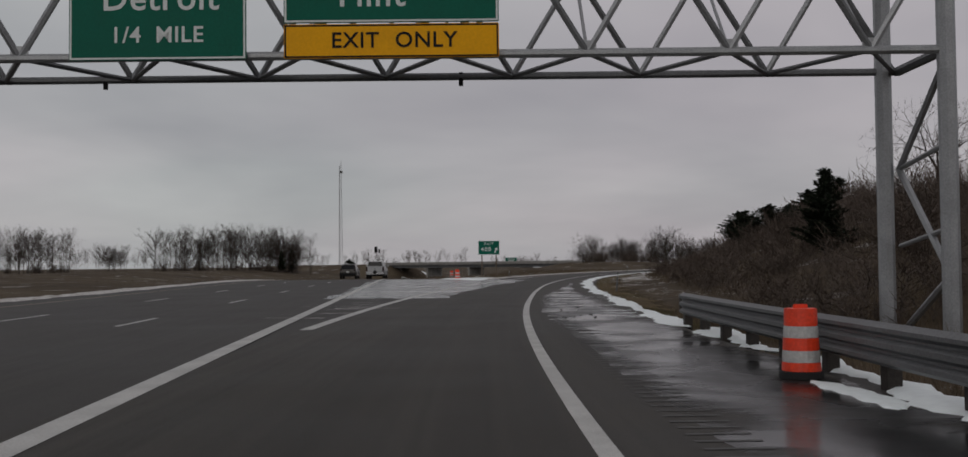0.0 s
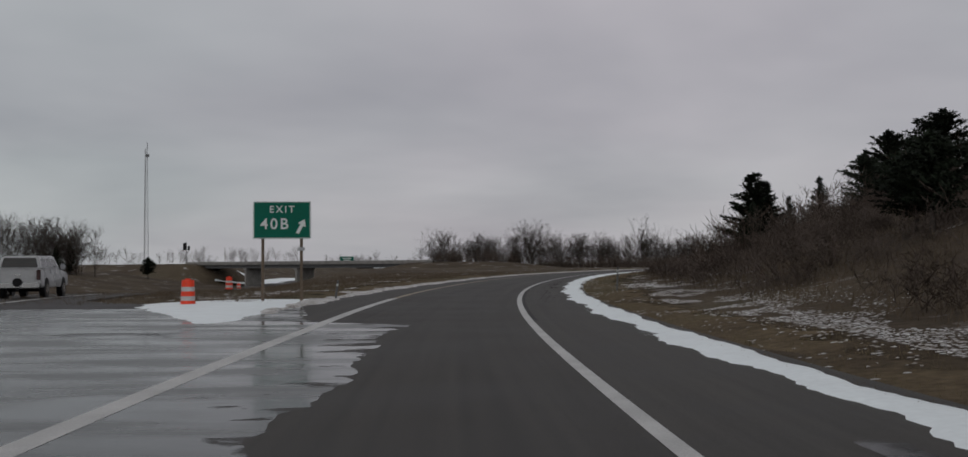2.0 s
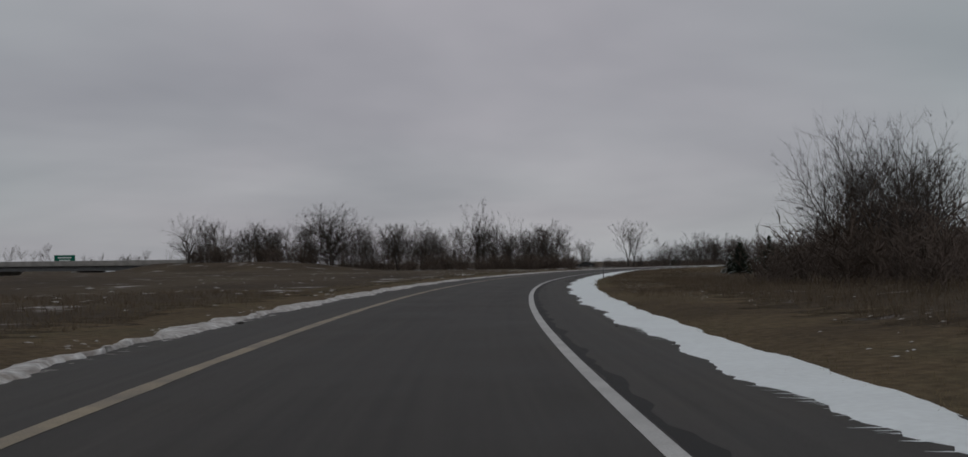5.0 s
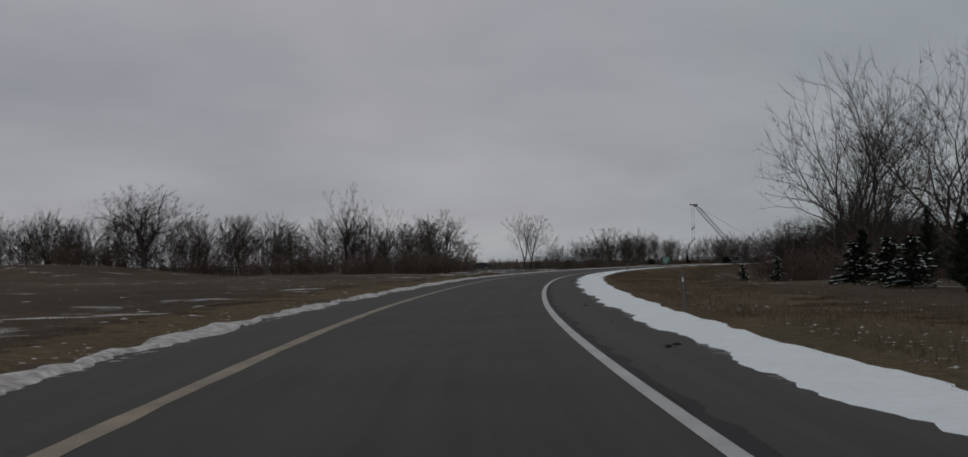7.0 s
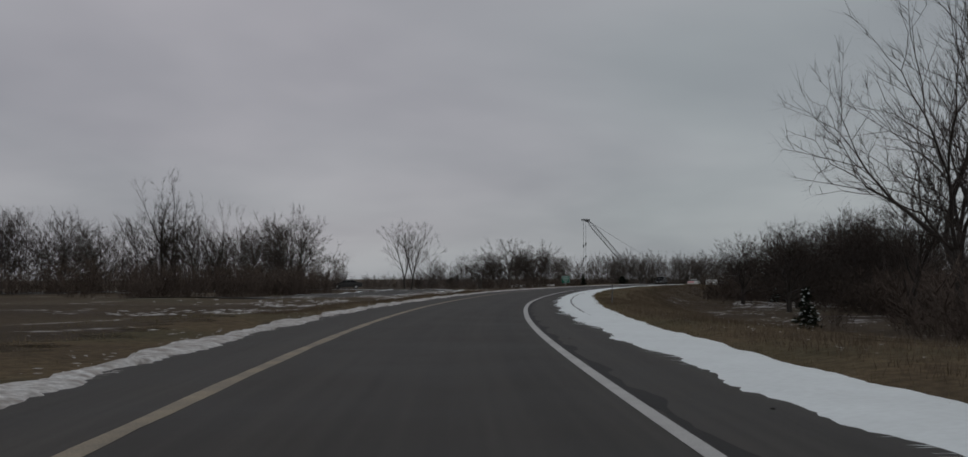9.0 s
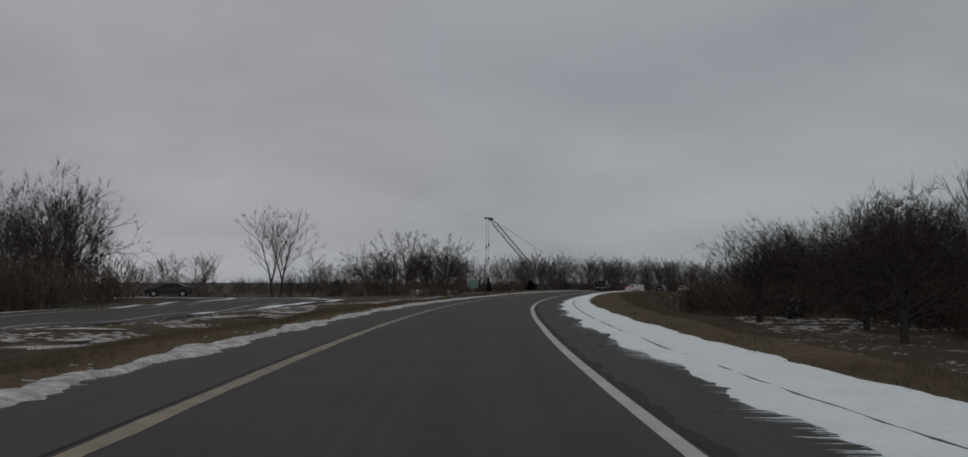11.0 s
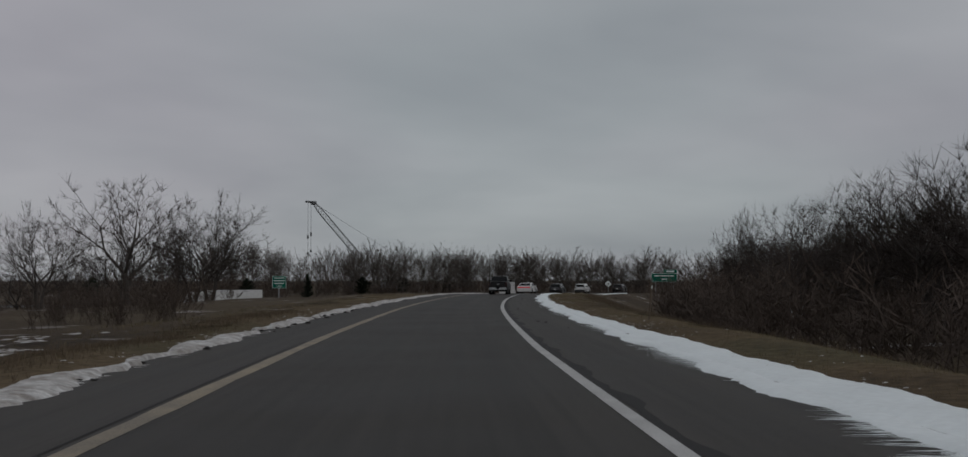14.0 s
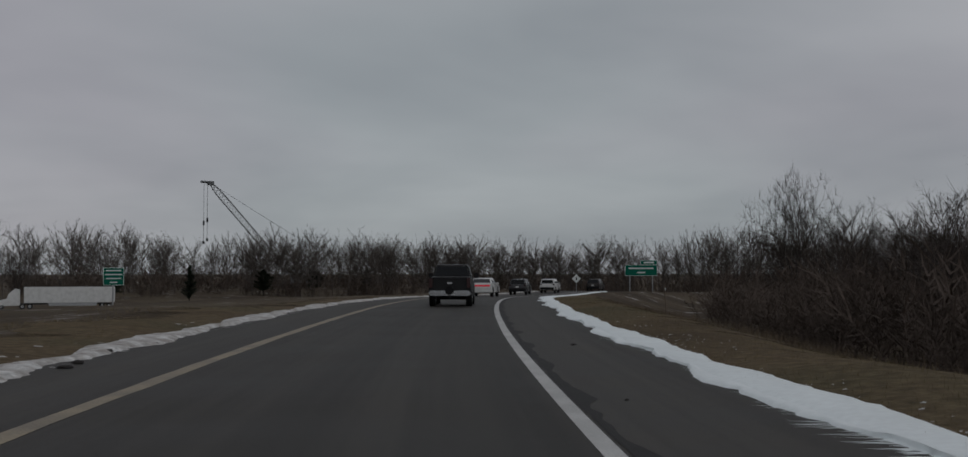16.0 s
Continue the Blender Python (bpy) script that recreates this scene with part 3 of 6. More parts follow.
for k in range(96):
    s = -6 + 0.33 * k
    mesh_object("bar", [on_ramp(s + a, b, 0.0015) for a in (0, 0.07) for b in (3.14, 3.64)], [(0, 1, 3, 2)], M_RUMBLE, rumble)


def snowbank(name, stations, inner, outer, high, material, label, seed, edge_i=0.1, edge_o=0.1, where=None):
    """A low bank of snow with ragged edges, thicker in the middle."""
    verts, faces, n = [], [], 7
    first, last = float(stations[0]), float(stations[-1])
    for s in stations:
        fade = max(0.0, min(1.0, (s - first) / 1.2, (last - s) / 1.2))
        a, b = inner(s) + wob(s * 1.6, edge_i, seed), outer(s) + wob(s * 1.6, edge_o, seed + 3.0)
        for k in range(n):
            u = 0.5 + (k / (n - 1) - 0.5) * (0.15 + 0.85 * math.sqrt(fade))
            d = a + (b - a) * u
            h = 0.006 + fade * high(s) * (4 * u * (1 - u)) ** 0.6 * (0.65 + 0.7 * noise.noise(Vector((s * 0.9, d * 1.5, seed))))
            if k == 0:
                h = -0.008
            if k == n - 1:
                h = -0.06
            verts.append((where or on_ramp)(s, d, max(h, 0.002) if 0 < k < n - 1 else h))
    for i in range(len(stations) - 1):
        for k in range(n - 1):
            p = i * n + k
            faces.append((p, p + 1, p + n + 1, p + n))
    ob = mesh_object(name, verts, faces, material, smooth=True)
    return tagged(ob, label, "snow", kind="stuff")


R_IN = ([38, 44, 52, 75, 110, 130, 195, 235, 300, 325, 360, 400, 430, 460, 480, 600], [5.55, 5.3, 5.0, 4.4, 4.15, 4.2, 4.05, 4.15, 3.95, 3.85, 3.95, 4.1, 4.3, 4.55, 4.7, 4.7])
R_OUT = ([38, 44, 52, 75, 110, 130, 195, 235, 300, 325, 360, 400, 430, 460, 480, 600], [5.95, 5.8, 5.6, 5.2, 5.1, 5.15, 5.5, 5.75, 6.0, 6.3, 6.1, 5.75, 5.4, 5.4, 5.3, 5.3])
def band_in(s):
    return float(np.interp(s, *R_IN))


def band_out(s):
    return float(np.interp(s, *R_OUT))


def seam(s):
    """Where the pavement's edge shows as a crack through the snow."""
    return 4.66 + 0.05 * math.sin(s * 0.09) + wob(s * 2.0, 0.03, 2.0)


BAND = "clean white band of ploughed snow on the shoulder edge"
snowbank("snow_bank", np.arange(38, 297.5, 0.22), band_in, band_out, lambda s: 0.03 + 0.03 * float(ss(150, 330, s)), M_SNOW, BAND, 1.0, 0.24, 0.16)
snowbank("snow_bank", np.arange(295, 600, 0.22), lambda s: min(band_in(s), seam(s) - 0.12), lambda s: seam(s) + 0.03, lambda s: 0.05, M_SNOW, BAND, 1.0, 0.24, 0.004)
snowbank("snow_bank", np.arange(295, 600, 0.22), lambda s: seam(s) - 0.01, band_out, lambda s: 0.055, M_SNOW, BAND, 2.0, 0.004, 0.16)
snowbank("snow_bank", np.arange(-40, 300, 0.5), lambda s: -13.3 + 0.2 * math.sin(s * 0.13), lambda s: -14.6 - 0.3 * math.sin(s * 0.21), lambda s: 0.10, M_DIRTY_SNOW,
         "dirty strip of ploughed snow along the median", 31.0, 0.3, 0.4, where=on_hwy)
snowbank("snow_bank", np.arange(92, 600, 0.2), lambda s: -4.3 + 0.1 * math.sin(s * 0.1), lambda s: -4.95 - 0.12 * math.sin(s * 0.07), lambda s: 0.09, M_DIRTY_SNOW,
         "dirty strip of ploughed snow along the outer shoulder", 5.0, 0.28, 0.42)
snowbank("snow_bank", np.arange(87.5, 104, 0.3), lambda s: float(np.interp(s, [87, 92, 95, 104], [-4.3, -4.4, -4.4, -4.5])), lambda s: float(np.interp(s, [87, 90, 95, 100, 104], [-5.2, -6.6, -9.0, -11.0, -8.5])), lambda s: 0.05, M_SNOW,
         "white snow heaped at the tip of the grass nose", 8.0, 0.25, 0.4)
snowbank("snow_bank", np.arange(-14, 22, 0.25), lambda s: 5.75, lambda s: 6.2 + 0.2 * math.sin(s), lambda s: 0.05, M_SNOW,
         "patchy snow lying under the guard rail", 12.0, 0.35, 0.3)
snowbank("snow_bank", np.arange(22, 42, 0.25), lambda s: 5.45, lambda s: 5.95, lambda s: 0.04, M_SNOW,
         "patchy snow beside the wet shoulder", 15.0, 0.3, 0.25)
snowbank("snow_bank", np.arange(9.4, 11.9, 0.15), lambda s: 5.05, lambda s: 5.5, lambda s: 0.06, M_SNOW,
         "heap of white snow against the traffic drum", 19.0, 0.2, 0.2)
# feathered drifts reaching from the band towards the lane
def feather(lo, hi, reach, deep=0.2):
    def place(r):
        while True:
            s = r.uniform(lo, hi)
            c = 0.5 + 0.5 * math.sin(s * 0.55) + 0.6 * noise.noise(Vector((s * 0.3, 3.0, 0)))
            if r.random() < c:
                i = float(np.interp(s, *R_IN)) + deep
                return s, i, -(deep + reach * r.random() ** 2.8 * (0.3 + 0.7 * c)), r.uniform(0.02, 0.08)
    return place


wisps(3400, feather(290, 425, 0.55), "feathered drifts of snow blown over the shoulder", M_SNOW)
wisps(1300, feather(425, 500, 0.4), "feathered drifts of snow blown over the shoulder", M_SNOW)
wisps(700, feather(80, 290, 0.25), "ragged thin edge of the snow band", M_SNOW)
wisps(9, lambda r: (r.uniform(24, 46), 5.4, -r.uniform(0.4, 1.3), r.uniform(0.08, 0.3)), "thin tongues of snow on the wet shoulder", M_SNOW)
wisps(900, lambda r: (r.uniform(95, 500), -4.35, r.uniform(0.05, 0.22), r.uniform(0.04, 0.2)), "ragged thin edge of the dirty snow", M_DIRTY_SNOW)
for k in range(24):
    s = 330 + random.random() * 85 if k % 2 else 100 + random.random() * 330
    d = -8.4 - random.random() * (4.0 if k % 2 else 3.0)
    x, y, _ = on_ramp(s, d)
    n, r0 = 12, random.uniform(0.2, 0.75)
    vs = [(x, y, float(ground_z(x, y)[0]) + 0.05)]
    for j in range(n):
        a = 2 * math.pi * j / n
        r = r0 * random.uniform(0.45, 1.2)
        px, py = x + r * 2.2 * math.cos(a + 0.9), y + r * math.sin(a + 0.9)
        vs.append((px, py, float(ground_z(px, py)[0]) + 0.012))
    tagged(mesh_object("snow_patch", vs, [(0, 1 + j, 1 + (j + 1) % n) for j in range(n)], M_DIRTY_SNOW, smooth=True), "thin old snow patch lying on dead turf", "snow", group="snow patches", kind="stuff")

far_snow = []
for j, y in enumerate(np.linspace(440, 620, 10)):
    for k in range(7):
        x = float(hwy_edge(y)) - 30 + 12 * k
        far_snow.append((x, y, float(ground_z(x, y)[0]) + 0.35))
tagged(mesh_object("snow_field", far_snow, [(j * 7 + k, j * 7 + k + 1, j * 7 + k + 8, j * 7 + k + 7) for j in range(9) for k in range(6)], M_SNOW, smooth=True),
       "pale snow-covered ground beyond the overpass", "snow", kind="stuff")

# flecks of snow caught in the dead grass
def flecks(count, place, lo, hi, label):
    rng = random.Random(count)
    xy, rr = [], []
    while len(xy) < count:
        s, d = place(rng)
        if noise.noise(Vector((s * 0.16, d * 0.35, 2.0))) + 0.5 * noise.noise(Vector((s * 0.5, d * 0.9, 5.0))) > 0.02:
            x, y, _ = on_ramp(s, d)
            xy.append((x, y))
            rr.append(rng.uniform(lo, hi))
    n = 7
    P = np.array(xy)
    ang = np.array([[2 * math.pi * j / n + rng.random() * 0.6 for j in range(n)] for _ in xy])
    rad = np.array([[r * rng.uniform(0.4, 1.25) for _ in range(n)] for r in rr])
    X, Y = P[:, :1] + np.cos(ang) * rad * 1.5, P[:, 1:] + np.sin(ang) * rad
    Z = ground_z(X.ravel(), Y.ravel()).reshape(X.shape) + 0.06
    zc = ground_z(P[:, 0], P[:, 1]) + 0.065 + 0.12 * np.array(rr)
    V, F = [], []
    for i in range(len(xy)):
        b = len(V)
        V.append((P[i, 0], P[i, 1], zc[i]))
        V += list(zip(X[i], Y[i], Z[i]))
        F += [(b, b + 1 + j, b + 1 + (j + 1) % n) for j in range(n)]
    tagged(mesh_object("snow_patch", V, F, M_DIRTY_SNOW, smooth=True), label, "snow", kind="stuff")


flecks(1500, lambda r: (r.uniform(40, 135), 6.3 + abs(r.gauss(0, 2.6))), 0.012, 0.05, "flecks of snow caught in dead grass on the bank")
flecks(420, lambda r: (r.uniform(135, 300), 6.5 + abs(r.gauss(0, 5))), 0.015, 0.06, "flecks of snow caught in dead grass")
flecks(2000, lambda r: (r.uniform(296, 425), -7.7 - abs(r.gauss(0, 2.4))), 0.03, 0.15, "thin snow scattered over the verge by the loop ramp")
flecks(900, lambda r: (r.uniform(100, 480), -5.0 - abs(r.gauss(0, 0.5))), 0.015, 0.06, "flecks of snow in the grass of the outer verge")
flecks(260, lambda r: (r.uniform(100, 330), -6 - abs(r.gauss(0, 12))), 0.04, 0.16, "thin snow lying in the open field")
flecks(60, lambda r: (r.uniform(395, 480), 13 + abs(r.gauss(0, 5))), 0.02, 0.07, "old snow lying below the ramp among brush")
flecks(750, lambda r: (r.uniform(402, 436), r.uniform(20, 37)), 0.06, 0.34, "thin snow lying among dead weeds in a clearing below the ramp")
flecks(240, lambda r: (r.uniform(345, 400), 17 + abs(r.gauss(0, 6))), 0.05, 0.2, "old snow lying below the ramp under trees")

flecks(350, lambda r: (r.uniform(395, 485), float(np.interp(450, *R_OUT)) + abs(r.gauss(0, 0.55))), 0.01, 0.04, "flecks of snow at the grass edge")
flecks(500, lambda r: (r.uniform(60, 160), float(np.interp(100, *R_OUT)) + abs(r.gauss(0, 0.6))), 0.012, 0.05, "flecks of snow at the edge of the bank")
flecks(420, lambda r: (r.uniform(102, 122), -5.2 - abs(r.gauss(0, 2.2))), 0.03, 0.15, "snow dusted over the weeds of the nose")
flecks(420, lambda r: (r.uniform(190, 250), 6.4 + abs(r.gauss(0, 1.8))), 0.012, 0.05, "flecks of snow caught in the verge grass")
flecks(5200, lambda r: (r.uniform(62, 120), 7.2 + abs(r.gauss(0, 1.5))), 0.012, 0.045, "snow dusted thickly over the weeds of the bank")
flecks(320, lambda r: (r.uniform(112, 152), 8 + abs(r.gauss(0, 3))), 0.03, 0.12, "snow dusted over the low brush of the bank")
# mown verge along the inside of the ramp
V_WIDE = ([30, 60, 110, 150, 200, 290, 330, 380, 410, 440, 560], [1.0, 1.4, 2.2, 2.8, 4.5, 6.0, 8.0, 6.0, 3.6, 3.0, 4.0])


def verge_side(name, stations, near, far, cols, label):
    """A strip of turf lying on the ground between two offsets, its far rim frayed."""
    sd_ = [(q, near(q) + (far(q) - near(q)) * k / cols) for q in stations for k in range(cols + 1)]
    xyz = np.array([on_ramp(q, d) for q, d in sd_])
    xyz[:, 2] = ground_z(xyz[:, 0], xyz[:, 1]) + 0.05
    n = cols + 1
    ob = mesh_object(name, xyz.tolist(), [(i * n + k, i * n + k + 1, (i + 1) * n + k + 1, (i + 1) * n + k) for i in range(len(stations) - 1) for k in range(cols)], M_VERGE, smooth=True)
    rim = ob.data.uv_layers.new(name="rim")
    for lp in ob.data.loops:
        i, k = divmod(lp.vertex_index, n)
        rim.data[lp.index].uv = (k / cols, i / (len(stations) - 1))
    return tagged(ob, label, "grass verge", kind="structure")


verge_side("verge", np.arange(34, 560, 1.5), lambda q: band_out(q) - 0.25, lambda q: band_out(q) + 1.35 * float(np.interp(q, *V_WIDE)), 8, "mown verge of pale tan and olive winter grass")
verge_side("verge", np.arange(96, 560, 1.5), lambda q: -4.7, lambda q: -4.7 - 1.35 * (2.2 + 1.5 * math.sin(q * 0.03) ** 2), 5, "mown verge of pale tan and olive winter grass")
# clods of mud and ice on the shoulders
def clod_mesh(seed, flat):
    bm = bmesh.new()
    bmesh.ops.create_icosphere(bm, subdivisions=2, radius=1.0)
    for v in bm.verts:
        f = 1 + 0.45 * noise.noise(v.co * 1.7 + Vector((seed, 0, 0)))
        v.co = Vector((v.co.x * f * 1.25, v.co.y * f, max(v.co.z * f * flat, -0.1)))
    me = bpy.data.meshes.new("clod")
    bm.to_mesh(me)
    bm.free()
    me.materials.append(M_MUD)
    return me


CLODS = [clod_mesh(3.7 * k, 0.55) for k in range(4)]


def clod(s, d, r, lift=0.0):
    r *= 0.62
    ob = new("mud_clod", CLODS[random.randrange(4)])
    ob.matrix_world = Matrix.Translation(on_ramp(s, d, lift)) @ pose(0, 0, 0.1 * r, 0, 0, random.random() * 360) @ Matrix.Diagonal((r, r * random.uniform(0.7, 1.1), r * random.uniform(0.7, 1.1), 1))
    tagged(ob, "small dark clod of mud on the shoulder", "mud clod", group="mud clods")


for s, d, r in ((119.0, 3.55, 0.13), (119.4, 3.75, 0.10), (120.6, 3.5, 0.05), (127, 3.3, 0.06), (129, 3.5, 0.08), (131, 3.2, 0.06), (223, 3.6, 0.12), (223.4, 3.8, 0.09), (238, 3.5, 0.09), (334, 3.1, 0.05), (335, 3.3, 0.06), (340, 3.5, 0.07),
                (349, 4.4, 0.06), (455, 3.3, 0.05), (470, 3.5, 0.09), (429, 3.2, 0.08), (429.6, 3.0, 0.06)):
    clod(s, d, r)
for k in range(46):
    clod(26 + random.random() * 20, 3.1 + random.random() * 1.1, random.uniform(0.02, 0.07))
for k in range(130):
    clod(98 + random.random() * 46, 3.42 + random.gauss(0, 0.13), random.uniform(0.012, 0.05))
for k in range(30):
    clod(424 + random.random() * 54, -4.05 - random.random() * 0.45, random.uniform(0.04, 0.16))
for k in range(70):
    clod(100 + random.random() * 380, 2.9 + random.random() * 1.2, random.uniform(0.015, 0.045))
for k in range(60):
    clod(400 + random.random() * 60 if k % 3 else 150 + random.random() * 250, -4.15 - random.random() * 0.4, random.uniform(0.03, 0.11))
# ---- plants ----


def fast_mesh(name, verts, tris, material):
    verts, tris = np.asarray(verts, np.float32), np.asarray(tris, np.int32)
    me = bpy.data.meshes.new(name)
    me.vertices.add(len(verts))
    me.vertices.foreach_set("co", verts.ravel())
    me.loops.add(len(tris) * 3)
    me.loops.foreach_set("vertex_index", tris.ravel())
    me.polygons.add(len(tris))
    me.polygons.foreach_set("loop_start", np.arange(0, len(tris) * 3, 3, dtype=np.int32))
    me.materials.append(material)
    me.update(calc_edges=True)
    return me


class Buf:
    """Gathers tubes and spikes as triangles."""

    def __init__(self):
        self.v, self.f = [], []

    def tube(self, pts, radii, sides):
        base = len(self.v)
        for i, (p, r) in enumerate(zip(pts, radii)):
            t = (pts[min(i + 1, len(pts) - 1)] - pts[max(i - 1, 0)]).normalized()
            u = t.orthogonal().normalized()
            w = t.cross(u)
            if i == len(pts) - 1 and r < 0.012:
                self.v.append(p)
            else:
                for k in range(sides):
                    a = 2 * math.pi * k / sides
                    self.v.append(p + (u * math.cos(a) + w * math.sin(a)) * r)
        point = radii[-1] < 0.012
        for i in range(len(pts) - 1):
            a, b = base + i * sides, base + (i + 1) * sides
            if i == len(pts) - 2 and point:
                self.f += [(a + k, a + (k + 1) % sides, b) for k in range(sides)]
            else:
                for k in range(sides):
                    k2 = (k + 1) % sides
                    self.f += [(a + k, a + k2, b + k2), (a + k, b + k2, b + k)]

    def sliver(self, p, q, r):
        side = (q - p).cross(Vector((0.31, 0.52, 0.79))).normalized() * r
        n = len(self.v)
        self.v += [p - side, p + side, q]
        self.f.append((n, n + 1, n + 2))

    def mesh(self, name, material):
        return fast_mesh(name, [tuple(v) for v in self.v], self.f, material)


def rnd_dir(rng, d, angle):
    """A direction at an angle from d, at a random turn."""
    u = d.orthogonal().normalized()
    w = d.cross(u)
    a = rng.random() * 2 * math.pi
    return (d * math.cos(angle) + (u * math.cos(a) + w * math.sin(a)) * math.sin(angle)).normalized()


def forked(rng, wood, fine, p, d, ln, r, level, sp):
    """A limb that bends a little, throws side limbs, and forks at its end."""
    top = sp["top"]
    if level >= top:
        for _ in range(sp["spray"]):
            e = rnd_dir(rng, d, radians(rng.uniform(4, 34)))
            fine.sliver(p, p + (e + Vector((0, 0, 0.1))).normalized() * ln * rng.uniform(0.7, 1.3), sp["twig"])
        return
    segs = 4 if level == 0 else 3 if level < 3 else 2
    pts, rad = [p], [r]
    for k in range(segs):
        d = (d + Vector((rng.gauss(0, 1), rng.gauss(0, 1), rng.gauss(0, 1))) * sp["bend"] + Vector((0, 0, sp["rise"]))).normalized()
        pts.append(pts[-1] + d * ln / segs)
        rad.append(r * (1 - (0.28 if level else 0.22) * (k + 1) / segs))
    (wood if level < 3 else fine).tube(pts, rad, (7, 6, 5, 3, 3, 3, 3)[level])
    n = sp["tips"][level]
    u = d.orthogonal().normalized()
    w = d.cross(u)
    turn = rng.random() * 2 * math.pi
    for k in range(n):
        a, b = turn + 2 * math.pi * k / n + rng.uniform(-0.4, 0.4), radians(rng.uniform(*sp["angle"]) * (1.0 if n > 1 else 0.3))
        e = d * math.cos(b) + (u * math.cos(a) + w * math.sin(a)) * math.sin(b)
        forked(rng, wood, fine, pts[-1], e, ln * rng.uniform(*sp["ratio"]), max(sp["thin"], rad[-1] * (0.78 if n < 3 else 0.68)), level + 1, sp)
    for k in range(sp["sides"][level]):
        v = rng.uniform(0.3 if level else sp["clear"], 0.95) * segs
        q = pts[int(v)].lerp(pts[int(v) + 1], v - int(v))
        e = rnd_dir(rng, d, radians(rng.uniform(*sp["side_angle"])))
        forked(rng, wood, fine, q, e, ln * sp["side_len"] * rng.uniform(0.7, 1.15), max(sp["thin"], r * 0.42), min(level + 2, top), sp)


OPEN = dict(top=6, spray=3, twig=0.0105, bend=0.06, rise=0.035, tips=(3, 2, 2, 2, 2, 2), angle=(18, 40), ratio=(0.72, 0.92), thin=0.010, sides=(2, 2, 2, 2, 2, 2), clear=0.55, side_angle=(34, 66), side_len=0.72)
DENSE = dict(OPEN, tips=(4, 3, 2, 2, 2, 2), angle=(20, 46), sides=(5, 3, 3, 2, 2, 2), clear=0.35, side_angle=(40, 80), side_len=0.85, twig=0.010)
SLIM = dict(OPEN, tips=(2, 1, 1, 2, 2, 2), angle=(8, 24), ratio=(0.74, 0.9), sides=(4, 5, 4, 2, 2, 2), clear=0.3, side_angle=(28, 52), side_len=0.62, rise=0.06)
FAN = dict(OPEN, tips=(2, 2, 2, 2, 2, 2), angle=(12, 27), ratio=(0.74, 0.9), sides=(1, 2, 2, 2, 2, 1), clear=0.7, side_angle=(18, 40), side_len=0.8, rise=0.03, twig=0.013, thin=0.013)
LOFTY = dict(OPEN, tips=(2, 2, 2, 2, 2, 2), angle=(14, 36), ratio=(0.70, 0.90), sides=(1, 2, 3, 3, 2, 2), clear=0.6, side_angle=(28, 62), side_len=0.72, bend=0.09, twig=0.012, thin=0.012)


def bare_tree(seed, spec, stems):
    """A leafless tree built once at the origin: trunk with limbs, and a crown of twigs. stems: foot, way, length, girth."""
    rng = random.Random(seed)
    wood, fine = Buf(), Buf()
    for foot, way, ln, r in stems:
        forked(rng, wood, fine, Vector((*foot, -0.4)), Vector(way).normalized(), ln, r, 0, spec)
    return wood.mesh("trunk", M_BARK), fine.mesh("crown", M_TWIG), max(v.z for v in fine.v)


PROTO = {
    "round": [bare_tree(11, OPEN, [((0, 0), (0.05, 0, 1), 2.5, 0.19)]), bare_tree(12, OPEN, [((0, 0), (-0.08, 0.05, 1), 2.2, 0.19)]),
              bare_tree(13, OPEN, [((0, 0), (0, 0.08, 1), 2.8, 0.2)]), bare_tree(14, OPEN, [((-0.1, 0), (-0.2, 0, 1), 2.4, 0.16), ((0.15, 0), (0.25, 0.1, 1), 2.3, 0.15)])],
    "dome": [bare_tree(15, DENSE, [((0, 0), (0.03, 0, 1), 2.3, 0.24)]), bare_tree(16, DENSE, [((0, 0), (-0.03, 0.05, 1), 2.1, 0.23)])],
    "tall": [bare_tree(21, SLIM, [((0, 0), (0.03, 0, 1), 3.6, 0.2)]), bare_tree(22, SLIM, [((0, 0), (-0.03, 0.03, 1), 3.4, 0.19)]), bare_tree(23, SLIM, [((0, 0), (0.1, 0, 1), 3.5, 0.18)])],
    "vase": [bare_tree(31, FAN, [((-0.4, 0), (-0.24, 0.03, 1), 4.4, 0.26), ((0.4, 0), (0.24, -0.03, 1), 4.7, 0.26)])],
    "big": [bare_tree(41, LOFTY, [((-0.9, 0.3), (-0.26, 0.1, 1), 6.2, 0.27), ((0, -0.2), (0.02, -0.08, 1), 7.2, 0.32), ((0.8, 0.3), (0.22, 0.1, 1), 6.4, 0.28)]),
            bare_tree(42, LOFTY, [((-0.4, 0), (-0.14, 0, 1), 6.6, 0.3), ((0.5, 0.1), (0.16, 0.06, 1), 7.0, 0.3)])],
}


def plant_tree(kind, x, y, height, label, group="", turn=None, wide=1.0):
    trunk, crown, top = PROTO[kind][int(abs(x * 7.3 + y * 3.1)) % len(PROTO[kind])]
    z = float(ground_z(x, y)[0])
    f = height / top
    t = thing("bare_tree", pose(x, y, z, 0, 0, turn if turn is not None else (x * 37 + y * 53) % 360) @ Matrix.Diagonal((f * wide, f * wide, f, 1)), label, "tree", group)
    for name, me in (("trunk", trunk), ("crown", crown)):
        o = new(name, me)
        o.parent = t
    return t


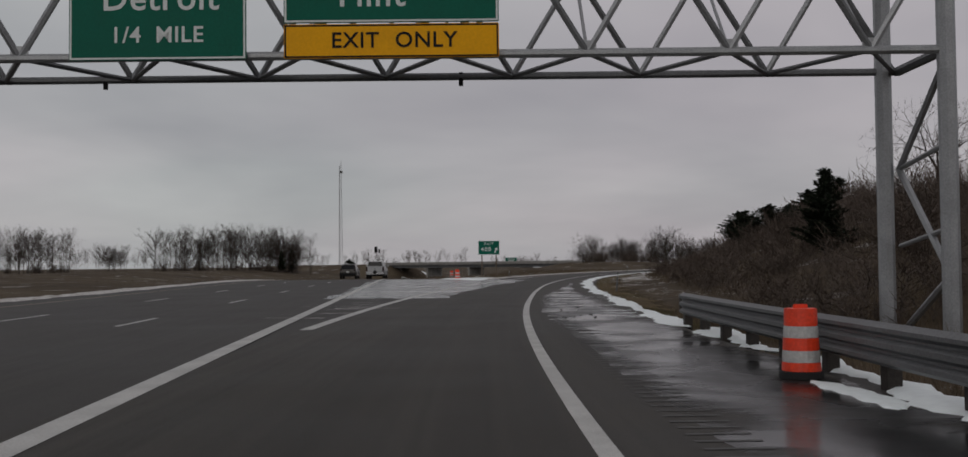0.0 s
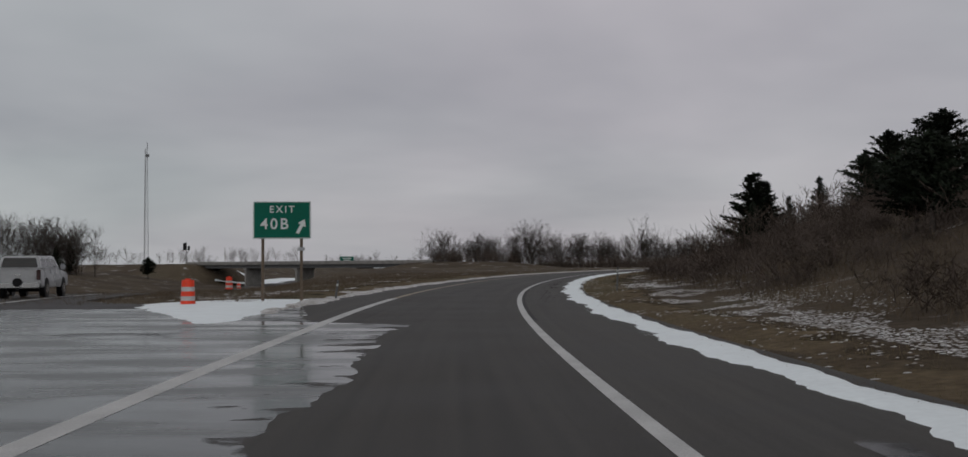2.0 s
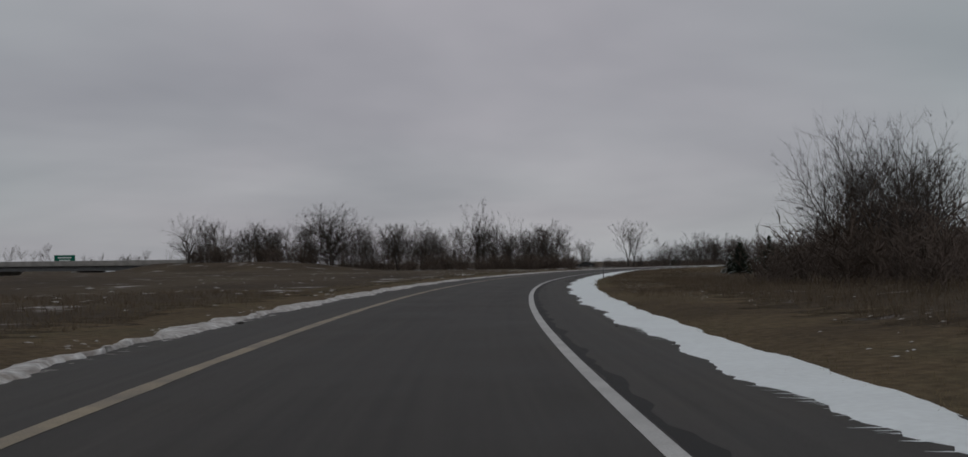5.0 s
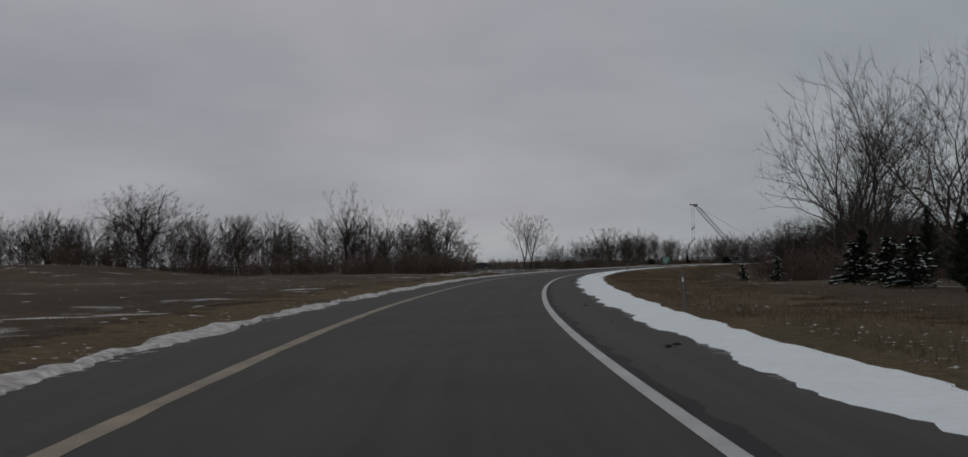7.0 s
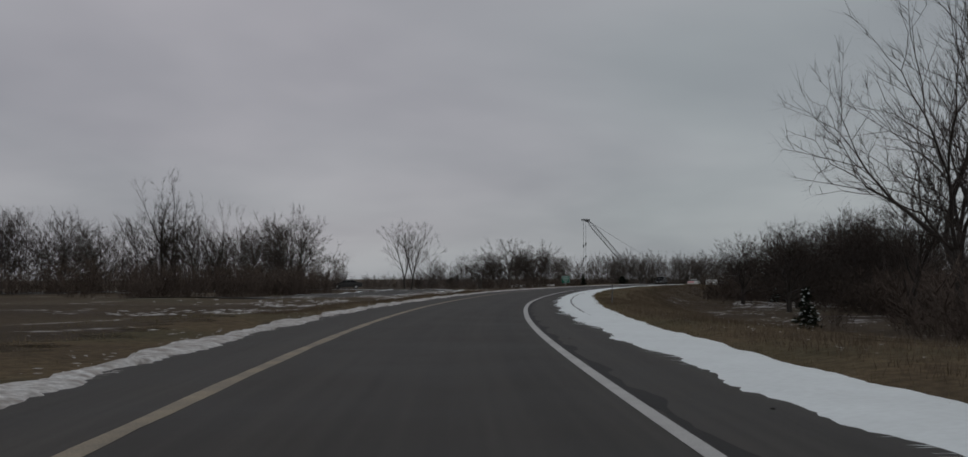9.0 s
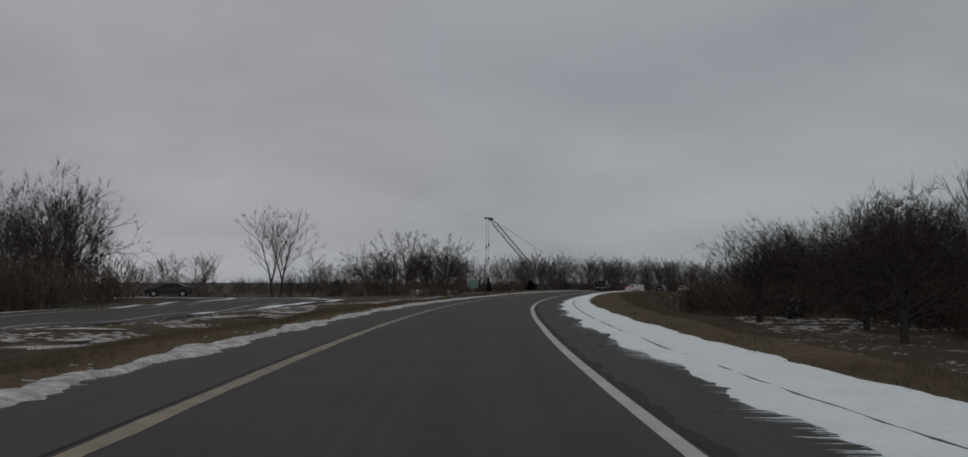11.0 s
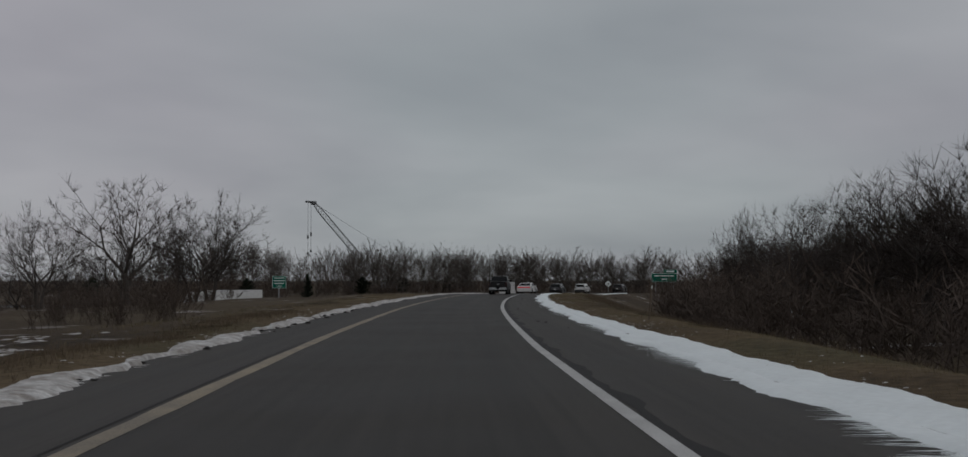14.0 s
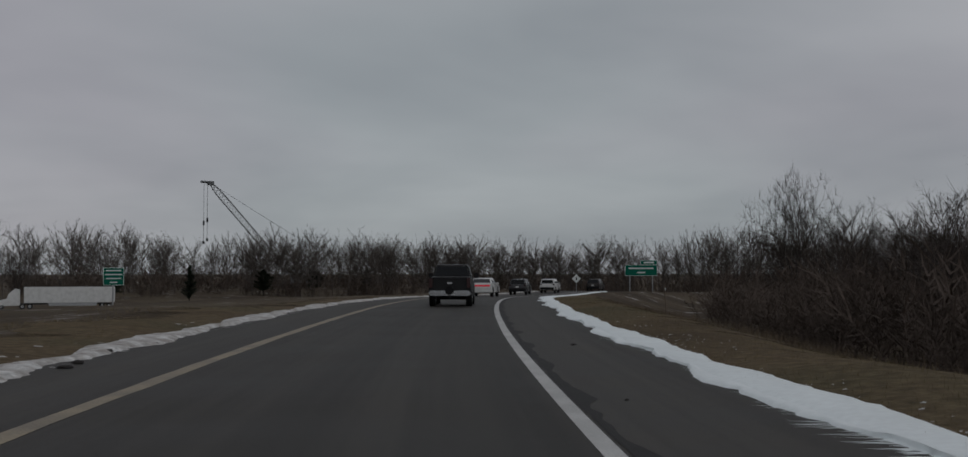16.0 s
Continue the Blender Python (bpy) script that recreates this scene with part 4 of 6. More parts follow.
ROUND, TALLL = "leafless broad-crowned tree with dark bark and fine twigs", "leafless tall slender tree with upswept branches"
G_FIELD, G_RIGHT, G_BACK = "trees behind the field", "trees beside the ramp", "trees by the cross road"
for kind, x, y, h, lab in (
        ("round", 51.6, 377, 10.5, ROUND), ("round", 59, 414, 10, ROUND), ("dome", 80, 371, 13.3, "leafless dense oak with a wide domed crown"), ("round", 68, 388, 8.5, ROUND),
        ("round", 93, 384, 9, ROUND), ("round", 101, 391, 9.5, ROUND), ("round", 110, 398, 10, ROUND), ("dome", 121, 424, 11, ROUND), ("round", 87, 396, 8, ROUND),
        ("tall", 123, 396, 16, TALLL), ("tall", 126, 399, 17, TALLL), ("tall", 129.5, 401, 14.5, TALLL), ("tall", 134, 404, 14, TALLL), ("tall", 137, 398, 12.5, TALLL),
        ("round", 134.7, 378, 11.4, ROUND), ("round", 139, 390, 10.5, ROUND), ("tall", 128, 388, 12, TALLL), ("round", 120, 380, 8, ROUND), ("round", 63, 370, 7.5, ROUND)):
    plant_tree(kind, x, y, h * 1.08, lab, G_FIELD, wide=(1.3 if x < 130 else 1.05) if kind == "round" else 1.2)
plant_tree("vase", 201, 458, 19.0, "leafless fan-shaped tree with two leaning trunks", turn=-28, wide=1.0)
for kind, x, y, h, lab in (
        ("round", 201.9, 430.2, 8.8, ROUND), ("round", 209.6, 430.3, 11.6, ROUND), ("round", 223.6, 438.3, 11.5, "leafless thickly twigged tree beside the ramp"), ("round", 227, 446, 10, ROUND), ("round", 219, 447, 9, ROUND),
        ("tall", 211, 470, 9, TALLL), ("round", 216, 462, 8.5, ROUND)):
    plant_tree(kind, x, y, h, lab, G_BACK, wide=1.15)
for kind, x, y, h, lab in (
        ("big", 140.5, 284, 29, "tall leafless cottonwood with several trunks"), ("big", 146, 288, 29, "tall leafless cottonwood with several trunks"), ("big", 138.5, 270.5, 25, "tall leafless cottonwood with several trunks"),
        ("tall", 133, 279, 14, TALLL), ("tall", 150, 296, 17, TALLL), ("tall", 130, 262, 16, TALLL), ("round", 127, 271, 11, ROUND),
        ("round", 64, 190, 6.5, ROUND), ("round", 72, 200, 7.5, ROUND), ("tall", 80, 204, 12, TALLL), ("round", 90, 214, 11, ROUND), ("tall", 98, 225, 14, TALLL), ("round", 58, 172, 6, ROUND), ("round", 108, 236, 11, ROUND), ("tall", 116, 246, 13, TALLL),
        ("round", 43, 90, 9, ROUND), ("round", 52, 118, 9, ROUND),
        ("dome", 191.4, 349.4, 11.0, "leafless wide-crowned tree standing below the ramp"), ("dome", 168.2, 322.4, 11.2, "leafless wide-crowned tree standing below the ramp"), ("round", 205, 350, 11, ROUND), ("round", 214, 362, 12, ROUND), ("dome", 200, 338, 13, ROUND), ("dome", 176, 318, 11.5, ROUND), ("dome", 184, 334, 11.5, ROUND), ("round", 190, 326, 13, ROUND),
        ("dome", 228, 371, 12, ROUND), ("dome", 240.5, 379, 12.6, ROUND), ("round", 249, 388, 11.5, ROUND), ("tall", 262, 388, 13, TALLL), ("round", 271, 399, 9.6, ROUND), ("round", 284, 405, 8.6, ROUND), ("round", 298, 413, 9, ROUND),
        ("round", 240, 385, 10.5, ROUND), ("round", 252, 395, 7.6, ROUND), ("dome", 236, 366, 13, ROUND), ("tall", 256, 372, 15, TALLL), ("round", 326, 436, 10, ROUND), ("round", 338, 441, 10, ROUND), ("round", 222, 352, 13, ROUND), ("tall", 276, 384, 15, TALLL)):
    plant_tree(kind, x, y, h, lab, G_RIGHT, wide=0.98 if kind == "big" else 1.1)
plant_tree("dome", 313.5, 425.5, 17.5, "leafless tree standing above the thicket below the ramp", G_RIGHT, wide=0.5)
for kind, x, y, h, lab in (
        ("tall", 300, 572, 15, TALLL), ("tall", 305, 575, 16, TALLL), ("tall", 292, 577, 14, TALLL), ("tall", 310, 570, 15.5, TALLL), ("round", 286, 583, 12, ROUND), ("tall", 314, 578, 13, TALLL),
        ("round", -21.6, 509, 9.5, "leafless round tree beyond the overpass")):
    plant_tree(kind, x, y, h, lab, G_BACK, wide=1.15)


# thin-detail woods and brush, gathered into single meshes
def wood_proto(seed, height, spread, low, limbs, subs, twigs, thick):
    """A distant leafless tree: one bole, upswept limbs, and sprays of straight twigs."""
    rng = random.Random(seed)
    b = Buf()
    lean = Vector((rng.gauss(0, 0.03), rng.gauss(0, 0.03), 1))
    bole = [lean * (height * u) + Vector((rng.gauss(0, 0.08), rng.gauss(0, 0.08), 0)) for u in (-0.03, 0.25, 0.5, 0.75, 0.95)]
    b.tube(bole, [height * 0.0085, height * 0.007, height * 0.005, height * 0.0032, height * 0.0015], 4)
    for k in range(limbs):
        u = low + (0.97 - low) * (k + rng.random()) / limbs
        i = min(3, int(u / 0.25))
        p = bole[i].lerp(bole[i + 1], (u - i * 0.25) / 0.25 if i < 3 else (u - 0.75) / 0.2)
        v = (u - low) / (1 - low)
        reach = spread * (0.30 + 0.95 * math.sin(math.pi * min(1.0, 0.2 + 0.72 * v))) * rng.uniform(0.7, 1.25)
        d = rnd_dir(rng, Vector((0, 0, 1)), radians(rng.uniform(34, 74) * (1 - 0.45 * v)))
        m = p + d * reach * 0.55
        e = (d + Vector((rng.gauss(0, 0.12), rng.gauss(0, 0.12), 0.3))).normalized()
        q = m + e * reach * 0.5
        b.tube([p, m, q], [thick * 1.5, thick * 1.05, thick * 0.5], 3)
        for j in range(subs):
            w = rng.uniform(0.15, 1.0)
            a = p.lerp(m, w / 0.55) if w < 0.55 else m.lerp(q, (w - 0.55) / 0.45)
            f = rnd_dir(rng, (d + Vector((0, 0, 0.25))).normalized(), radians(rng.uniform(14, 50)))
            ln = reach * rng.uniform(0.28, 0.5)
            c = a + f * ln
            b.sliver(a, c, thick * 0.62)
            for t in range(twigs):
                g = a.lerp(c, rng.uniform(0.2, 0.95))
                b.sliver(g, g + rnd_dir(rng, f, radians(rng.uniform(12, 48))) * ln * rng.uniform(0.35, 0.7), thick * 0.42)
    return np.array([tuple(v) for v in b.v]), np.array(b.f)


def shrub_proto(seed, height, stems, twigs, thick=0.036):
    rng = random.Random(seed)
    b = Buf()
    for k in range(stems):
        p = Vector((rng.gauss(0, height * 0.16), rng.gauss(0, height * 0.16), -0.15))
        d = rnd_dir(rng, Vector((0, 0, 1)), radians(rng.uniform(4, 36)))
        pts, ln = [p], height * rng.uniform(0.6, 1.05)
        for i in range(3):
            d = (d + Vector((rng.gauss(0, 0.16), rng.gauss(0, 0.16), 0.05))).normalized()
            pts.append(pts[-1] + d * ln / 3)
        b.tube(pts, [0.020, 0.015, 0.010, 0.004], 3)
        for j in range(twigs):
            u = rng.uniform(0.12, 0.98) * 3
            i = min(int(u), 2)
            q = pts[i].lerp(pts[i + 1], u - i)
            e = rnd_dir(rng, d, radians(rng.uniform(20, 75)))
            l2 = height * rng.uniform(0.12, 0.34)
            m = q + e * l2 * 0.6
            b.sliver(q, m + Vector((0, 0, 0.04)), thick)
            b.sliver(m - e * 0.1, q + e * l2 + Vector((rng.gauss(0, 0.1), rng.gauss(0, 0.1), 0.14)), thick * 0.85)
    return np.array([tuple(v) for v in b.v]), np.array(b.f)


def scatter(name, protos, places, material, label, category):
    """Many plants of one sort as one mesh. places: x, y, scale, and its widening."""
    rng = random.Random(len(places))
    xy = np.array([(p[0], p[1]) for p in places])
    zs = ground_z(xy[:, 0], xy[:, 1])
    V, F, n = [], [], 0
    for (x, y, f, w), z in zip(places, zs):
        pv, pf = protos[rng.randrange(len(protos))]
        a = rng.random() * 2 * math.pi
        c, s = math.cos(a), math.sin(a)
        v = np.stack([(pv[:, 0] * c - pv[:, 1] * s) * f * w + x, (pv[:, 0] * s + pv[:, 1] * c) * f * w + y, pv[:, 2] * f + z], -1)
        V.append(v)
        F.append(pf + n)
        n += len(pv)
    ob = new(name, fast_mesh(name, np.concatenate(V), np.concatenate(F), material))
    return tagged(ob, label, category, kind="stuff")


rw = random.Random(5)
FAR = [wood_proto(51, 12, 3.6, 0.24, 20, 6, 6, 0.034), wood_proto(52, 10.5, 4.4, 0.16, 22, 6, 6, 0.034), wood_proto(53, 12.5, 3.9, 0.27, 20, 6, 6, 0.034), wood_proto(54, 10, 4.6, 0.14, 22, 6, 6, 0.034)]


def along(poly, count, depth, lo, hi):
    """Places strewn along a polyline."""
    pts = [Vector(p) for p in poly]
    lens = [(b - a).length for a, b in zip(pts, pts[1:])]
    out = []
    for k in range(count):
        u = rw.random() * sum(lens)
        i = 0
        while u > lens[i]:
            u -= lens[i]
            i += 1
        d = (pts[i + 1] - pts[i]).normalized()
        q = pts[i] + d * u + Vector((-d.y, d.x)) * rw.uniform(-depth, depth)
        out.append((q.x, q.y, rw.uniform(lo, hi), rw.uniform(0.85, 1.2)))
    return out


# distant trees; their twig colour has the haze of distance mixed in
HAZE = [wood_proto(81, 12, 3.8, 0.3, 14, 4, 5, 0.060), wood_proto(82, 11, 4.6, 0.24, 14, 4, 5, 0.060), wood_proto(83, 12.5, 4.2, 0.36, 14, 4, 5, 0.060), wood_proto(84, 10.5, 4.8, 0.2, 14, 4, 5, 0.060)]
FARN = 470
scatter("woods", HAZE, along([(318, 612), (372, 640), (430, 668), (490, 655), (540, 630), (590, 580), (600, 520), (570, 450), (520, 380)], FARN, 26, 0.65, 1.15), M_HAZED_TWIG, "leafless grey-brown woods closing the view beyond the ramp", "woods")
ACROSS = "leafless woods across the through road"
scatter("woods", FAR, along([(-96, 370), (-81, 376), (-63, 385), (-49, 398)], 95, 9, 0.75, 1.15), M_TWIG, ACROSS, "woods")
scatter("woods", FAR, along([(-130, 406), (-114, 406)], 22, 6, 0.5, 0.75), M_TWIG, ACROSS, "woods")
scatter("woods", FAR, along([(-128, 296), (-119, 306), (-106, 315)], 40, 8, 0.6, 0.95), M_TWIG, ACROSS, "woods")
scatter("woods", FAR, along([(56, 398), (66, 396), (90, 400), (120, 408), (146, 402)], 135, 7, 0.5, 0.85), M_TWIG, "leafless scrubby woods behind the field", "woods")
scatter("woods", HAZE, along([(-420, 560), (-200, 720), (0, 820), (140, 760), (230, 700), (300, 690)], 230, 20, 0.7, 1.1), M_HAZED_TWIG, "leafless woods along the horizon", "woods")

scatter("woods", FAR, along([(182, 318), (198, 334), (216, 346), (236, 358)], 34, 7, 0.6, 0.95), M_TWIG, "tangled leafless woods below the ramp", "woods")
scatter("woods", FAR, along([(212, 350), (236, 362), (262, 378), (292, 398), (330, 426)], 120, 9, 0.55, 0.9), M_TWIG, "tangled leafless woods below the ramp", "woods")

scatter("woods", HAZE, along([(60, 450), (110, 468), (150, 490), (200, 520), (236, 556)], 150, 9, 0.35, 0.65), M_HAZED_TWIG, "low leafless woods along the horizon", "woods")

scatter("woods", HAZE, along([(231, 571), (254, 562), (282, 546)], 60, 8, 0.3, 0.48), M_HAZED_TWIG, "low leafless woods along the horizon", "woods")
scatter("woods", HAZE, along([(395, 606), (440, 585), (472, 552), (492, 510), (482, 452), (452, 412)], 330, 10, 0.85, 1.25), M_HAZED_TWIG, "dense leafless woods beyond the ramp", "woods")

SHRUB = [shrub_proto(61, 3.0, 9, 11), shrub_proto(62, 3.0, 10, 10), shrub_proto(63, 3.0, 9, 12)]
FINE = [shrub_proto(91, 3.0, 12, 14, 0.021), shrub_proto(92, 3.0, 13, 13, 0.021), shrub_proto(93, 3.0, 11, 15, 0.021)]
hill_brush, low_brush, edge_brush, hedge = [], [], [], []
for k in range(110):
    s, d = rw.uniform(24, 215), 13 + abs(rw.gauss(0, 1)) * 13
    if s > 185 or rw.random() < 0.85:
        d += 5 * float(ss(20, 60, s)) * (1 - float(ss(150, 200, s)))
    x, y, _ = on_ramp(s, d)
    hill_brush.append((x, y, rw.uniform(0.45, 1.1), 1.25))
for k in range(80):
    s = rw.uniform(132, 215)
    x, y, _ = on_ramp(s, 15 + abs(rw.gauss(0, 1)) * 9)
    hill_brush.append((x, y, rw.uniform(0.6, 1.3), 1.3))
for k in range(55):
    s = rw.uniform(14, 60)
    x, y, _ = on_ramp(s, 14 + abs(rw.gauss(0, 1)) * 8)
    hill_brush.append((x, y, rw.uniform(0.4, 0.9), 1.4))
for k in range(420):
    s = rw.uniform(22, 160)
    x, y, _ = on_ramp(s, 9.6 + abs(rw.gauss(0, 1)) * 9)
    hill_brush.append((x, y, rw.uniform(0.22, 0.5), 1.7))
for k in range(110):
    s = rw.uniform(58, 152)
    x, y, _ = on_ramp(s, 16 + abs(rw.gauss(0, 1)) * 9)
    hill_brush.append((x, y, rw.uniform(0.3, 0.75), 1.4))
for k in range(120):
    s = rw.uniform(200, 345)
    x, y, _ = on_ramp(s, 21 + abs(rw.gauss(0, 1)) * 13)
    hill_brush.append((x, y, rw.uniform(0.7, 1.5), 1.2))
for k in range(400):
    s = rw.uniform(352, 640)
    x, y, _ = on_ramp(s, np.interp(s, [352, 385, 426, 438, 520, 640], [37, 33, 33, 15.5, 17, 26]) + abs(rw.gauss(0, 1)) * 11)
    low_brush.append((x, y, rw.uniform(0.8, 1.75), 1.25))
for k in range(80):
    s = rw.uniform(345, 425)
    x, y, _ = on_ramp(s, np.interp(s, [345, 385, 425], [36, 32, 33]) + abs(rw.gauss(0, 1)) * 9)
    low_brush.append((x, y, rw.uniform(1.1, 1.9), 1.3))
for p in along([(53, 384), (64, 378), (90, 383), (120, 388), (143, 384)], 170, 8, 0.9, 1.6) + along([(198, 438), (214, 440), (230, 444)], 26, 7, 0.6, 1.1) + along([(196, 470), (240, 470), (290, 560)], 40, 8, 0.6, 1.1):
    edge_brush.append(p)
for p in along([(130, 361), (122, 355), (110, 346), (96, 337)], 70, 2.5, 0.85, 1.2) + along([(181, 384), (186, 391), (178, 392)], 16, 3.0, 0.35, 0.75) + along([(190, 402), (200, 412), (207, 420)], 12, 3, 0.4, 0.8):
    hedge.append(p)
for p in along([(300, 660), (400, 705), (520, 690), (640, 600), (650, 480)], 190, 14, 1.6, 2.6) + along([(330, 600), (430, 640), (540, 615), (580, 560), (560, 460)], 270, 16, 1.4, 2.6) + along([(392, 600), (436, 579), (466, 548), (486, 508), (476, 452), (448, 414)], 150, 7, 1.1, 2.0) + along([(60, 446), (110, 464), (150, 486), (200, 516), (236, 552)], 90, 6, 0.7, 1.2) + along([(-96, 370), (-81, 376), (-63, 385), (-49, 398)], 60, 7, 0.9, 1.5) + along([(-128, 296), (-119, 306), (-106, 315)], 40, 6, 0.8, 1.2):
    edge_brush.append(p)
scatter("brush", FINE, hill_brush, M_BRUSH, "dense leafless dark brown brush on the bank", "brush")
scatter("brush", FINE, low_brush, M_BRUSH, "dense dark thicket below the ramp", "brush")
scatter("brush", FINE, hedge, M_BRUSH, "dense leafless thicket beside the ramp", "brush")
scatter("brush", SHRUB, edge_brush, M_BRUSH, "leafless undergrowth under the trees", "brush")


def conifer(seed, height, width, style):
    """An evergreen built once: trunk, and boughs of many short needle sprays."""
    rng = random.Random(seed)
    wood, fol, white = Buf(), Buf(), Buf()
    wood.tube([Vector((0, 0, -0.3)), Vector((0.03, 0, height * 0.5)), Vector((0, 0, height * 0.97))], [height * 0.022, height * 0.014, 0.006], 6)
    n = {"cedar": 92, "pine": 120, "spruce": 70}[style]
    for k in range(n):
        u = (k + rng.random()) / n
        z = height * (0.10 + 0.88 * u) if style != "pine" else height * (0.22 + 0.76 * u)
        reach = width * {"cedar": (1 - u) ** 0.75 * rng.uniform(0.55, 1.15), "pine": math.sin(math.pi * min(1, 0.25 + u * 0.78)) ** 0.7 * rng.uniform(0.6, 1.1), "spruce": (1 - u) ** 0.95 * rng.uniform(0.8, 1.1)}[style] + 0.08
        a = rng.random() * 2 * math.pi
        slope = {"cedar": 0.62, "pine": 0.35, "spruce": -0.12}[style] + rng.gauss(0, 0.12)
        d = Vector((math.cos(a), math.sin(a), slope)).normalized()
        p0 = Vector((0, 0, z))
        wood.tube([p0, p0 + d * reach], [0.02, 0.006], 3)
        m = max(4, int(reach * {"cedar": 11, "pine": 9, "spruce": 10}[style]))
        for j in range(m):
            t = (j + 0.6) / m
            q = p0 + d * reach * t
            for c in range(5):
                e = rnd_dir(rng, d, radians(rng.uniform(12, 80) if style != "pine" else rng.uniform(0, 95)))
                ln = rng.uniform(0.16, 0.38) * (1.25 - 0.5 * t) * (height / 5) ** 0.35
                fol.sliver(q, q + e * ln, 0.06 if style == "pine" else 0.048)
                fol.sliver(q + e * ln * 0.75, q + rnd_dir(rng, e, 0.5) * ln * 0.2, 0.05)
            if style == "spruce" and rng.random() < 0.26:
                white.tube([q + Vector((0, 0, 0.05)), q + d * 0.14 + Vector((0, 0, 0.042)), q + d * 0.26 + Vector((0, 0, 0.03))], [0.012, 0.04, 0.004], 4)
    out = [("trunk", wood.mesh("trunk", M_BARK)), ("crown", fol.mesh("crown", M_NEEDLE))]
    if white.v:
        out.append(("snow_load", white.mesh("snow_load", M_SNOW)))
    return out, height


CONIFER = {"cedar": [conifer(71, 6, 1.9, "cedar"), conifer(72, 6, 1.7, "cedar")], "pine": [conifer(73, 6, 2.2, "pine"), conifer(75, 6, 2.0, "pine")], "spruce": [conifer(74, 3, 1.05, "spruce")]}


def plant_conifer(kind, x, y, height, label, wide=1.0, group=""):
    parts_, h0 = CONIFER[kind][int(abs(x * 5.3 + y)) % len(CONIFER[kind])]
    f = height / h0
    t = thing({"cedar": "cedar_tree", "pine": "pine_tree", "spruce": "spruce_tree"}[kind], pose(x, y, float(ground_z(x, y)[0]) - 0.05, 0, 0, (x * 71 + y * 29) % 360) @ Matrix.Diagonal((f * wide, f * wide, f, 1)), label, "tree", group)
    for name, me in parts_:
        o = new(name, me)
        o.parent = t
        if name == "snow_load":
            tagged(o, "clumps of snow caught on the boughs", kind="stuff")
    return t


G_CED = "evergreens on the bank"
for x, y, h, w in ((17.2, 46.7, 4.2, 1.35), (40.4, 138.6, 6.0, 1.7), (42.8, 141.5, 5.0, 1.3), (38.5, 135, 3.6, 1.0), (46, 139, 4.2, 1.0), (53, 133, 4.0, 1.2), (49, 150, 4.4, 0.9), (88.6, 233.0, 3.6, 0.8), (*on_ramp(243.5, 16.5)[:2], 2.7, 1.25), (*on_ramp(258.8, 17.4)[:2], 2.6, 1.2)):
    plant_conifer("cedar", x, y, h, "dark ragged red cedar on the brown bank", w, G_CED)
for x, y, h, w in ((27.8, 97.7, 3.7, 1.5), (30.6, 97.2, 3.3, 1.75), (29.0, 100.5, 3.2, 1.5), (34.2, 98.0, 2.7, 0.6), (36, 104, 2.0, 1.2), (37, 133, 2.6, 0.8), (45, 128, 5.2, 1.3), (48.5, 127, 5.6, 1.4), (42, 126, 4.0, 1.2), (33.5, 100, 2.7, 1.5), (55.4, 166.9, 5.0, 0.75), (60, 168, 3.6, 1.1), (52, 158, 3.2, 1.1)):
    plant_conifer("pine", x, y, h, "dark green pine among brush on the bank", w, G_CED)
for s, d, h in ((164.5, 15.2, 2.25), (181, 16.5, 1.6), (257.4, 16.6, 2.0), (253.5, 17.0, 2.1), (250.5, 17.0, 2.1), (247.5, 18.9, 2.4), (325.0, 18.5, 3.1), (300, 20, 2.6), (432, 26, 2.4), (438, 28, 2.8)):
    x, y, _ = on_ramp(s, d)
    plant_conifer("spruce", x, y, h, "small spruce with snow on its boughs", 1.5 if 240 < s < 260 else 1.0, "small snowy spruces")
for x, y, h in ((-55, 384, 8), (-52, 388, 9), (-34, 420, 7), (352, 574, 8), (344, 590, 6), (437, 600, 8), (395, 598, 7), (284, 566, 6), (426, 611, 7)):
    plant_conifer("pine" if h < 8 else "cedar", x, y, h, "dark evergreen at the edge of the woods", 1.2 if h < 8 else 0.9, "evergreens by the woods")


